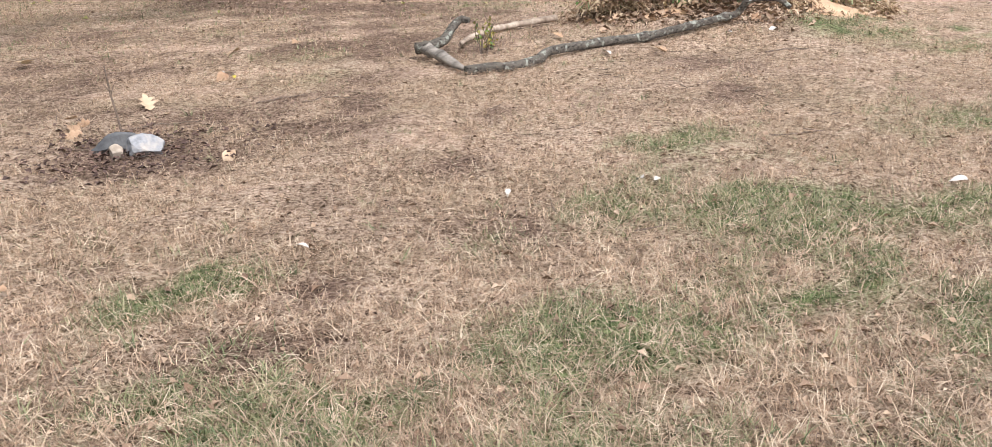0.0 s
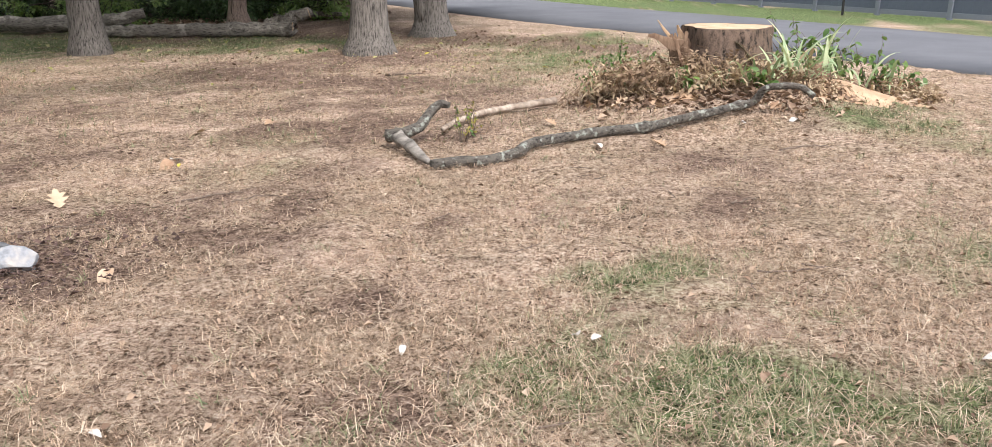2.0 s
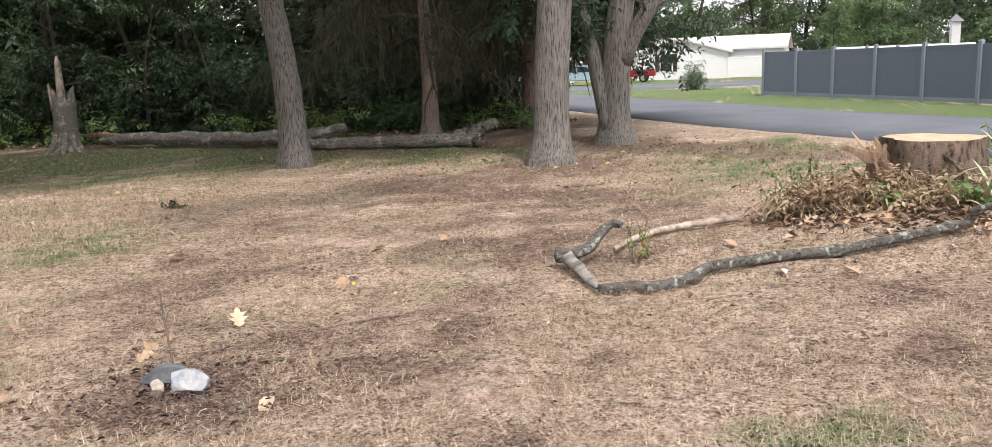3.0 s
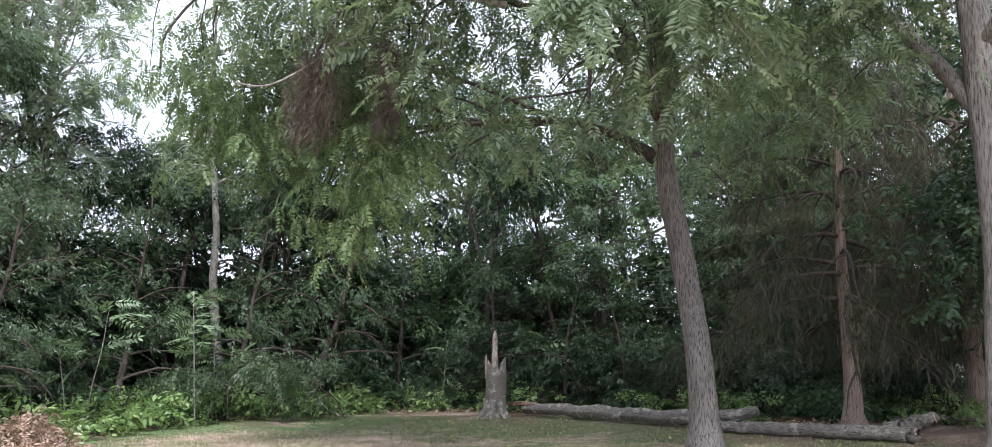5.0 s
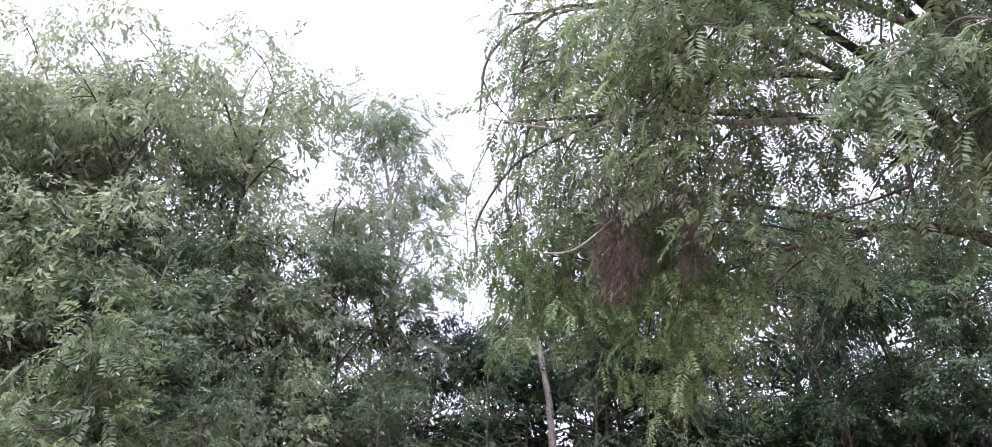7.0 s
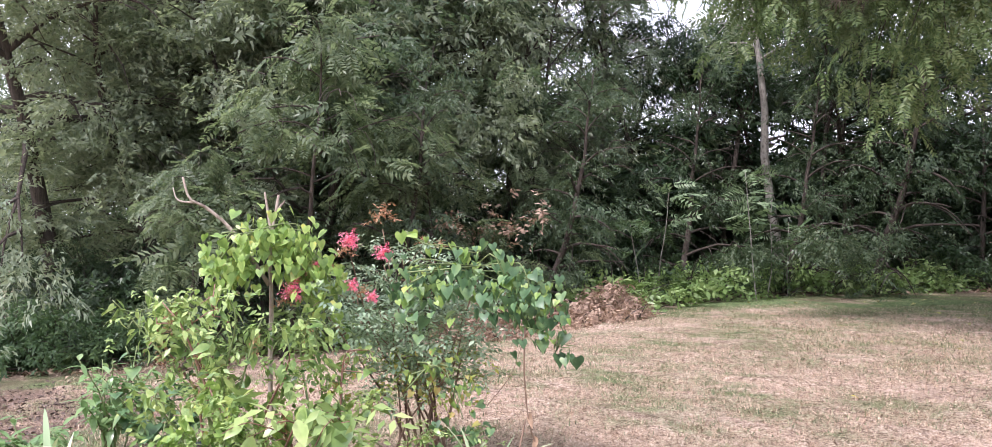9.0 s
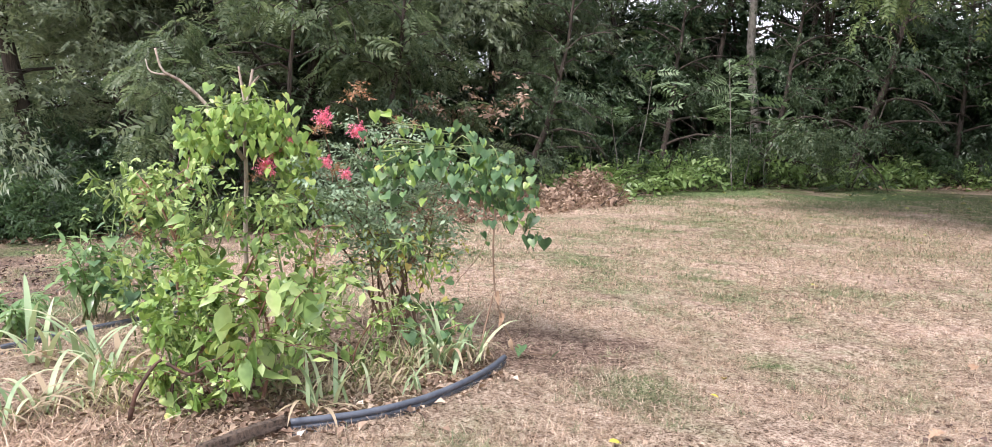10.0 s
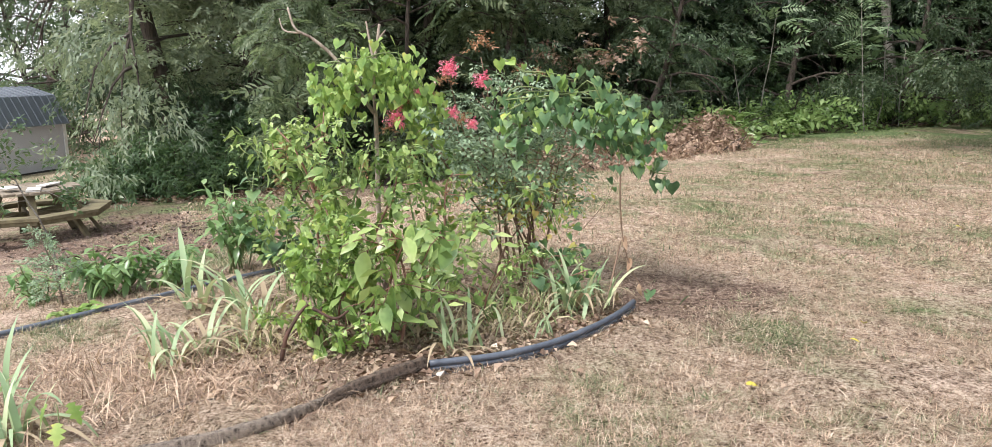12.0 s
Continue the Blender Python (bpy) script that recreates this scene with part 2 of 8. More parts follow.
def spray(kind, g, size=1.0):
    V = []
    if kind == "compound":
        for s in np.linspace(0.2, 1.0, 8):
            p = np.array([s, 0, -0.35 * s * s])
            for sg in (1, -1):
                a = radians(62 + g.normal(0, 8))
                way = np.array([math.cos(a), sg * math.sin(a), -0.35 + g.normal(0, 0.12)])
                way /= np.linalg.norm(way)
                side = np.cross((0, 0, 1), way)
                V += blade(p, way, side / np.linalg.norm(side), 0.29 * (1.1 - 0.4 * abs(s - 0.5)), 0.1)
        V += blade(np.array([1, 0, -0.35]), np.array([0.9, 0, -0.4]), np.array([0, 1.0, 0]), 0.24, 0.09)
    elif kind == "cluster":
        for i in range(8):
            s = (i + 1) / 8
            p = np.array([s, g.normal(0, 0.06), g.normal(0, 0.06) - 0.2 * s * s])
            a = (1 if i % 2 else -1) * radians(g.uniform(25, 85))
            way = np.array([math.cos(a), math.sin(a), g.normal(-0.3, 0.35)])
            way /= np.linalg.norm(way)
            side = np.cross((g.normal(0, 0.3), g.normal(0, 0.3), 1), way)
            V += blade(p, way, side / np.linalg.norm(side), g.uniform(0.34, 0.52), g.uniform(0.15, 0.23))
    elif kind == "mist":
        for i in range(20):
            s = (i + 1) / 20
            p = np.array([s, g.normal(0, 0.1), g.normal(0, 0.08) - 0.25 * s * s])
            a = g.uniform(-1.4, 1.4)
            way = np.array([math.cos(a), math.sin(a), g.normal(-0.6, 0.35)])
            way /= np.linalg.norm(way)
            side = np.cross((g.normal(0, 0.4), g.normal(0, 0.4), 1), way)
            side *= g.uniform(0.042, 0.062) / np.linalg.norm(side)
            L = g.uniform(0.28, 0.42)
            V += [p + way * L * 0.25 - side, p + way * L * 0.25 + side, p + way * L]
    elif kind == "needle":
        for i in range(16):
            s = (i + 1) / 16
            p = np.array([s, g.normal(0, 0.05), -0.35 * s * s])
            a = g.uniform(-1.2, 1.2)
            way = np.array([math.cos(a), math.sin(a), g.normal(-0.7, 0.3)])
            way /= np.linalg.norm(way)
            side = np.cross((g.normal(), g.normal(), 0.5), way)
            V += blade(p, way, side / np.linalg.norm(side), g.uniform(0.25, 0.5), 0.022)
    return np.array(V) * size


def leaves_at(kind, P, g, size, spread=0.35, yaw=None, pitch=(0.0, 0.45), variants=5):
    """A crown of sprays at places P; yaw: the way each one points."""
    P = np.asarray(P)
    yaw = g.uniform(0, T, len(P)) if yaw is None else yaw + g.normal(0, 0.6, len(P))
    R = turns(yaw, g.normal(*pitch, len(P)), g.normal(0, 0.5, len(P)))
    S = size * g.uniform(1 - spread, 1 + spread, len(P))
    Vs, n = [], 0
    for k in range(variants):
        t = spray(kind, g)
        s = slice(k, None, variants)
        Vs.append((np.einsum("nij,kj->nki", R[s], t) * S[s][:, None, None] + P[s][:, None]).reshape(-1, 3))
    V = np.concatenate(Vs)
    return V, np.arange(len(V)).reshape(-1, 3) if kind == "mist" else leaf_faces(len(V) // 4)


def limb(g, p, way, length, droop=0.1, n=6, wob=0.06):
    pts = [np.array(p, float)]
    way = np.array(way, float)
    for i in range(n):
        way = way + g.normal(0, wob * 2, 3) + [0, 0, -droop / n * 2]
        way /= np.linalg.norm(way)
        pts.append(pts[-1] + way * length / n)
    return np.array(pts)


def branches(g, trunk, radii, start, reach, count, droop, lift, subs=3, profile=None):
    """Limbs with side limbs off a trunk. Returns tubes, and places and headings for leaves."""
    tubes, P, Y = [], [], []
    n = len(trunk)
    for i in range(count):
        f = start + (1 - start) * (i + g.uniform(0, 0.9)) / count
        k = min(int(f * (n - 1)), n - 2)
        p = trunk[k] + (trunk[k + 1] - trunk[k]) * (f * (n - 1) - k)
        az = i * 2.4 + g.normal(0, 0.35)
        q = (f - start) / (1 - start)
        L = reach * (profile(q) if profile else (1 - 0.65 * q)) * g.uniform(0.75, 1.2)
        el = lift + 0.8 * q
        way = np.array([math.cos(az) * math.cos(el), math.sin(az) * math.cos(el), math.sin(el)])
        pts = limb(g, p, way, L, droop)
        r = min(radii[k] * 0.55, 0.018 * L + 0.02)
        tubes.append(tube(pts, np.linspace(r, 0.012, len(pts)), 5, caps=False))
        lines = [pts]
        for s in range(subs):
            j = g.integers(1, len(pts) - 1)
            a2 = az + g.choice([-1, 1]) * g.uniform(0.4, 1.1)
            e2 = el * 0.5 + g.normal(0, 0.25)
            sub = limb(g, pts[j], (math.cos(a2) * math.cos(e2), math.sin(a2) * math.cos(e2), math.sin(e2)), L * g.uniform(0.35, 0.6), droop * 1.5, 4)
            tubes.append(tube(sub, np.linspace(r * 0.45, 0.008, len(sub)), 3, caps=False))
            lines.append(sub)
        for ln in lines:
            P.append(ln)
            Y.append(np.full(len(ln), az))
    return tubes, P, Y


def leaf_places(g, lines, headings, count, jitter, inner=0.25, clump=1):
    """Places for leaves, spread along limbs from a share of their length outwards; clump: how many share one twig's end."""
    L = np.array([np.linalg.norm(np.diff(l, axis=0), axis=1).sum() for l in lines])
    pick = g.choice(len(lines), max(count // clump, 1), p=L / L.sum())
    out, yaw = [], []
    for i in pick:
        l = lines[i]
        s = (inner + (1 - inner) * math.sqrt(g.random())) * (len(l) - 1.001)
        k = int(s)
        out.append(l[k] + (l[k + 1] - l[k]) * (s - k))
        yaw.append(headings[i][0])
    P, Y = np.array(out), np.array(yaw)
    P = P + g.normal(0, 1, P.shape) * jitter
    if clump > 1:
        P, Y = np.repeat(P, clump, 0), np.repeat(Y, clump)
        away = g.normal(0, 1, P.shape) * jitter * [1.0, 1.0, 0.4]
        P = P + away - [0, 0, 0.5] * (away[:, :1] ** 2 + away[:, 1:2] ** 2)
        Y = np.arctan2(away[:, 1] + 0.5 * jitter * np.sin(Y), away[:, 0] + 0.5 * jitter * np.cos(Y))
    return P, Y


def woodland_tree(g, height, reach, kind, count, size, bark_mat, leaf_mat, start=0.25, droop=0.25, lift=0.25, name="woodland_tree", lean=0.3,
                  label="broadleaf woodland tree with dark trunk and dense green crown", jitter=0.42, limbs=16, r=None, profile=None, clump=20):
    tr = limb(g, (0, 0, -0.2), (g.normal(0, lean * 0.3), g.normal(0, lean * 0.3), 1), height, 0, 9, 0.035)
    r = r or 0.012 * height + 0.03
    rad = np.linspace(1, 0.15, len(tr)) * r
    rad[0] *= 1.4
    tubes, lines, heads = branches(g, tr, rad, start, reach, limbs, droop, lift, 3, profile)
    e = thing(name, label, "tree")
    part("trunk", joined(tube(tr, rad, 9, 0.06), *tubes), bark_mat, e)
    P, Y = leaf_places(g, lines + [tr[int(len(tr) * 0.6):]], heads + [np.zeros(9)], int(count * 0.6), jitter, clump=clump)
    part("crown", leaves_at(kind, P, g, size, yaw=Y, pitch=(0.3, 0.4)), leaf_mat, e)
    return e


def sm(a, lo, hi):
    f = np.clip((a - lo) / (hi - lo), 0, 1)
    return f * f * (3 - 2 * f)


def hz(x, y):
    """The height of the ground."""
    x, y = np.asarray(x, float), np.asarray(y, float)
    far = sm(y, 10, 18)
    left = -0.1 * np.tanh(np.maximum(-x, 0) / 3) * sm(y, 3, 6)
    right = 0.1 * np.tanh(np.maximum(x, 0) / 2) * np.exp(-(((y - 6) / 5) ** 2))
    z = (left + right) * (1 - far) - 0.12 * far
    z = z + 0.4 * np.exp(-((x - 2.5) ** 2 + (y - 10.5) ** 2) / 1.8)
    s = -0.6 * x - 0.8 * (y - 1.9)
    return z - 1.3 * (1 - np.exp(-np.logaddexp(0, (s - 5) * 1.5) / 15))


def on(x, y, dz=0.0):
    return (x, y, float(hz(x, y)) + dz)

# ---- ground ----
GREEN = [(-0.02, 2.96, 0.3, 1.1), (0.32, 2.93, 0.28, 1.2), (1.3, 3.5, 0.4, 1.2), (0.9, 3.27, 0.3, 1.0), (1.04, 4.15, 0.3, 0.9), (1.35, 4.06, 0.3, 1.0), (0.29, 4.27, 0.35, 0.7), (0.98, 5.28, 0.4, 0.7),
         (-1.34, 3.46, 0.28, 0.85), (-1.6, 3.35, 0.25, 0.7), (-0.98, 2.54, 0.28, 1.2), (-1.22, 2.62, 0.2, 1.0), (-0.78, 2.44, 0.2, 1.1), (-0.48, 2.55, 0.16, 0.7), (0.0, 2.36, 0.26, 1.0), (0.82, 2.98, 0.26, 0.9), (1.55, 3.2, 0.4, 1.0), (1.05, 2.4, 0.35, 0.8), (0.55, 2.33, 0.25, 0.8),
         (2.2, 3.6, 0.7, 0.9), (2.0, 2.7, 0.6, 0.8), (0.6, 4.55, 0.3, 0.7), (-0.13, 3.88, 0.25, 0.6), (3.7, 9.2, 0.7, 0.7), (3.0, 5.2, 0.8, 0.5), (-0.4, 1.7, 0.5, 0.9), (0.6, 1.6, 0.5, 0.8), (-9, 4.5, 3.5, 0.34), (-12, 8, 3.5, 0.42), (-7, 1.8, 2.4, 0.3), (-13, 3, 3.0, 0.36), (-6, 5, 2.0, 0.26), (-4.2, 3.9, 0.5, 0.5), (-3.2, 2.5, 0.7, 0.4), (4.5, 9.0, 1.0, 0.7),
         (-13, 17.7, 3.2, 1.8), (-9, 18.6, 2.6, 1.7), (-16.5, 16, 3.0, 1.6), (-5, 18.3, 2.0, 1.2), (1.5, 16.5, 2.5, 0.6), (0.8, 18.5, 2.4, 0.75), (2.2, 13.8, 1.8, 0.5), (-17.8, 10.3, 2.3, 1.1), (-18.6, 12.6, 2.6, 1.3), (-17.0, 13.8, 2.4, 1.1), (-11, 15.5, 2.2, 0.9), (-6.5, 9.0, 1.2, 0.5), (-8, 6.0, 1.8, 0.4), (-16, 12, 3.5, 0.6),
         (-3.0, 3.6, 0.7, 0.5), (-11, 9.5, 2.5, 0.35), (-4.6, 5.4, 0.9, 0.4), (-12, -1, 2.0, 0.4), (-18, 15.5, 3.0, 0.7), (-5.2, -0.4, 0.6, 0.6), (-15.2, -3.4, 2.4, 1.2), (-8.2, -0.6, 1.1, 0.6), (-7.6, -2.0, 1.0, 0.5), (-20, -7, 4, 0.7), (-24, -8, 4, 0.8), (0.3, 12.5, 1.2, 0.3), (3.5, 33, 4.5, 1.8), (8, 27, 4, 1.8), (-2, 42, 6, 1.8), (-1, 48, 5, 1.8), (-8, 47, 5, 1.8), (13, 19, 4, 1.8), (-6, 66, 8, 1.8), (2, 68, 6, 1.8), (12, 64, 8, 1.8), (6, 40, 5, 1.8), (-16, 64, 8, 1.5), (5.5, 17, 2.0, 0.5)]
BARE = [(-0.01, 3.57, 0.18, 0.9), (-0.84, 3.36, 0.2, 0.9), (-1.92, 3.6, 0.2, 0.7), (-1.36, 2.61, 0.14, 0.8), (-0.46, 5.02, 0.25, 0.8), (-0.15, 6.18, 0.2, 0.9), (1.6, 6.38, 0.3, 0.8), (-1.62, 2.76, 0.14, 0.8), (-0.74, 3.03, 0.14, 0.9), (-1.8, 7.56, 0.35, 0.8), (-2.0, 5.3, 0.4, 0.7), (0.48, 2.7, 0.14, 0.7), (-2.45, 5.45, 0.5, 1.0), (-1.6, 6.9, 1.2, 0.7), (-1.2, 9.8, 1.8, 0.65), (-3.2, 7.2, 1.0, 0.6), (-4.2, 11.0, 1.6, 0.5), (0.8, 6.4, 0.6, 0.45), (1.8, 7.6, 0.5, 0.7), (-0.2, 3.9, 0.4, 0.6), (-1.1, 2.9, 0.4, 0.6), (-2.8, 13.5, 2.4, 0.75), (-4.0, 8.6, 1.2, 0.45), (2.6, 10.4, 1.2, 0.6), (-2.5, 16.5, 1.6, 0.9), (-1.8, 19.8, 1.6, 0.9),
        (-8.0, 17.2, 0.8, 0.7), (-5.1, 3.55, 0.5, 1.6), (-7, 22, 4, 0.95), (-17, 23, 5, 0.95), (-22, 16, 3, 0.9), (-20.5, 8, 3, 0.9), (-12.5, -3.2, 2.0, 1.0), (-9.3, -1.2, 1.6, 1.0), (-11, -1.6, 2.0, 1.0),
        (1.2, 7.6, 0.9, 0.3), (-5.3, 2.0, 1.2, 0.6), (-4.7, 1.2, 0.8, 0.5), (-6.9, -0.6, 0.6, 0.7), (-18, 0, 4, 0.9), (-15.5, 4, 1.6, 0.6), (-3.4, 20.8, 1.6, 1.0), (-1.5, 19.4, 1.5, 1.0), (0.3, 18.9, 1.3, 0.9), (1.8, 17.6, 1.2, 0.8), (-2.4, 15.4, 1.4, 0.8), (-1.6, 12.4, 1.3, 0.8), (-0.5, 11.2, 0.8, 0.7)]


def blots(table, x, y):
    out = np.zeros_like(x)
    for cx, cy, r, a in table:
        out = np.maximum(out, a * np.exp(-((x - cx) ** 2 + (y - cy) ** 2) / (r * r)))
    return out


def waves(x, y, scale, seed):
    """A smooth uneven field between about -1 and 1."""
    g = np.random.default_rng(seed)
    out = 0
    for i in range(14):
        a, f = g.uniform(0, T), g.uniform(0.6, 2.6) * scale
        out = out + np.sin((x * math.cos(a) + y * math.sin(a)) * f + g.uniform(0, T))
    return out / 4.5


def green_at(x, y):
    b = blots(GREEN, x, y)
    patchy = 0.9 + 0.7 * waves(x, y, 2.2, 3) + 0.5 * waves(x, y, 6.0, 14) + 0.6 * waves(x, y, 13.0, 24)
    return np.clip(np.maximum(b - 0.75, 0) + b * np.maximum(patchy, 0) + 0.12 * waves(x, y, 1.3, 4) + 0.08 * waves(x, y, 5.0, 15), 0, 1)


def bare_at(x, y):
    return np.clip(blots(BARE, x, y) * (1.1 + 0.5 * waves(x, y, 2.8, 5) + 0.4 * waves(x, y, 7.0, 16)) + 0.2 * waves(x, y, 1.7, 6) + 0.2 * waves(x, y, 6.5, 17), 0, 1)


def axis(lo, hi, step, out):
    core = np.arange(lo, hi + step / 2, step)
    tail = step * np.cumsum(1.17 ** np.arange(1, 60))
    tail = tail[tail < out]
    return np.concatenate([lo - tail[::-1], core, hi + tail])


def ground_sheet():
    xs, ys = axis(-14, 7, 0.14, 900), axis(-3, 14, 0.14, 900)
    X, Y = np.meshgrid(xs, ys)
    near = np.exp(-(np.maximum(np.hypot(X + 3, Y - 5) - 12, 0) / 6) ** 2)
    Z = hz(X, Y) + near * (0.018 * waves(X, Y, 3.1, 8) + 0.012 * waves(X, Y, 8.0, 9)) - 0.03 * near * blots([(-5.2, 3.5, 0.4, 1.0)], X, Y)
    V = np.stack([X, Y, Z], -1).reshape(-1, 3)
    n = len(xs)
    i, j = np.meshgrid(np.arange(len(ys) - 1), np.arange(n - 1), indexing="ij")
    F = np.stack([i * n + j, i * n + j + 1, (i + 1) * n + j + 1, (i + 1) * n + j], -1).reshape(-1, 4)
    me = mesh_of("ground", V, F, GROUND, True)
    for name, vals in (("green", green_at(V[:, 0], V[:, 1])), ("bare", bare_at(V[:, 0], V[:, 1]))):
        me.attributes.new(name, "FLOAT", "POINT").data.foreach_set("value", vals.astype(np.float32))
    return tagged(new("ground", me), "parched lawn of straw-coloured grass with green and bare patches", "ground", kind="structure")


def ground_material():
    m, t, b, _ = nodes_of("parched_lawn")
    fine = noise_of(t, 48, (1, 1, 1), 6, 0.8)
    mid = noise_of(t, 9, (1, 1, 1), 6, 0.65)
    clump = noise_of(t, 17, (1, 1, 1), 6, 0.75)
    grain = mixed(t, 0.38, fine, clump)
    dry = ramp(t, grain, [(0.415, (0.035, 0.022, 0.015)), (0.455, (0.26, 0.18, 0.128)), (0.51, (0.58, 0.43, 0.325)), (0.57, (0.84, 0.71, 0.58))])
    soil = ramp(t, grain, [(0.4, (0.05, 0.033, 0.026)), (0.5, (0.19, 0.128, 0.1)), (0.6, (0.46, 0.34, 0.27))])
    lush = ramp(t, grain, [(0.41, (0.03, 0.056, 0.02)), (0.5, (0.1, 0.175, 0.06)), (0.59, (0.26, 0.36, 0.15))])
    at = []
    for name, slope in (("green", 0.9), ("bare", 0.9)):
        a = t.nodes.new("ShaderNodeAttribute")
        a.attribute_name = name
        s = t.nodes.new("ShaderNodeMath")
        s.operation = "MULTIPLY_ADD"
        t.links.new(mixed(t, 0.4, mid, clump), s.inputs[0])
        s.inputs[1].default_value = slope
        u = t.nodes.new("ShaderNodeMath")
        u.operation = "SUBTRACT"
        t.links.new(a.outputs["Fac"], u.inputs[0])
        u.inputs[1].default_value = 0.42
        t.links.new(u.outputs[0], s.inputs[2])
        at.append(ramp(t, s.outputs[0], [(0.15, (0, 0, 0)), (0.8, (0.9, 0.9, 0.9))]))
    wide = noise_of(t, 0.8, (1, 1.5, 1), 5, 0.62)
    dry = mixed(t, ramp(t, wide, [(0.38, (0.8, 0.8, 0.8)), (0.54, (0, 0, 0))]), dry, ramp(t, grain, [(0.405, (0.06, 0.044, 0.029)), (0.49, (0.36, 0.275, 0.19)), (0.58, (0.64, 0.52, 0.395))]))
    dry = mixed(t, ramp(t, wide, [(0.55, (0, 0, 0)), (0.66, (0.85, 0.85, 0.85))]), dry, ramp(t, grain, [(0.4, (0.3, 0.2, 0.15)), (0.5, (0.66, 0.49, 0.39)), (0.6, (0.84, 0.7, 0.58))]))
    c = mixed(t, at[0], dry, lush)
    c = mixed(t, at[1], c, soil)
    c = mixed(t, 0.5, c, ramp(t, mid, [(0.38, (0.2, 0.175, 0.16)), (0.5, (1, 1, 1))]), "MULTIPLY")
    t.links.new(c, b.inputs["Base Color"])
    b.inputs["Roughness"].default_value = 1.0
    b.inputs["Specular IOR Level"].default_value = 0.1
    bumped(t, b, grain, 1.0, 0.05)
    return m


GROUND = ground_material()
ground_sheet()


def strip(name, near, far, thick, mat, label, category):
    """A paved strip between two edge lines, with thickness."""
    a, b = curve_pts(near, 40), curve_pts(far, 40)
    rows = np.stack([a + (b - a) * f for f in (0, 0.25, 0.5, 0.75, 1)], 1)
    z = hz(rows[..., 0], rows[..., 1]) + thick
    V = np.concatenate([rows, z[..., None]], -1)
    V[:, 2, 2] += 0.05
    V[:, 1, 2] += 0.035
    V[:, 3, 2] += 0.035
    low = V[:, [0, 4]].copy()
    low[..., 2] -= thick + 0.15
    V = np.concatenate([low[:, :1], V, low[:, 1:]], 1)
    n = V.shape[1]
    i, j = np.meshgrid(np.arange(39), np.arange(n - 1), indexing="ij")
    F = np.stack([i * n + j, i * n + j + 1, (i + 1) * n + j + 1, (i + 1) * n + j], -1).reshape(-1, 4)
    me = mesh_of(name, V.reshape(-1, 3), F[:, ::-1], mat)
    return tagged(new(name, me), label, category, kind="structure")


ASPHALT = surface("worn_asphalt", [(0.3, (0.115, 0.124, 0.145)), (0.7, (0.165, 0.175, 0.198))], 0.6, rough=0.85, bump=0.3, dist=0.004, fine=90)
strip("road", [(-14, 47.0), (-2.3, 27.8), (1.0, 23.0), (2.9, 20.6), (6.5, 13.7), (12, 3), (20, -12)],
      [(-9.5, 50.0), (-0.7, 36.5), (3.4, 29.6), (6.7, 25.1), (10.8, 18.4), (17, 6), (25, -10)], 0.03, ASPHALT, "narrow grey asphalt lane past the lawn", "road")
strip("street", [(-60, 48), (-20, 49), (-9, 51), (2, 54), (40, 66), (90, 82)], [(-60, 57), (-20, 58), (-10, 60), (2, 63.5), (40, 76), (90, 92)], 0.035, ASPHALT,
      "grey asphalt cross street in the distance", "street")

# ---- fence ----
VINYL = surface("slate_grey_vinyl", [(0.3, (0.15, 0.18, 0.24)), (0.7, (0.17, 0.2, 0.265))], 1.5, rough=0.5, bump=0.05)
VINYL_PALE = surface("grey_vinyl_trim", [(0.3, (0.28, 0.31, 0.37)), (0.7, (0.32, 0.35, 0.41))], 1.5, rough=0.5, bump=0.05)


def box(bm, x0, y0, z0, x1, y1, z1, bevel=0.0):
    r = bmesh.ops.create_cube(bm, size=1.0, matrix=Matrix.Translation(((x0 + x1) / 2, (y0 + y1) / 2, (z0 + z1) / 2)) @ Matrix.Diagonal((x1 - x0, y1 - y0, z1 - z0, 1)))
    if bevel:
        es = list({e for v in r["verts"] for e in v.link_edges})
        bmesh.ops.bevel(bm, geom=es, offset=bevel, segments=1, affect="EDGES")
    return bm


def boxes(*specs, bevel=0.0):
    bm = bmesh.new()
    for s in specs:
        box(bm, *s, bevel=bevel)
    return bm


def mesh_bm(name, bm, mat):
    me = bpy.data.meshes.new(name)
    bm.to_mesh(me)
    bm.free()
    me.materials.append(mat)
    return me


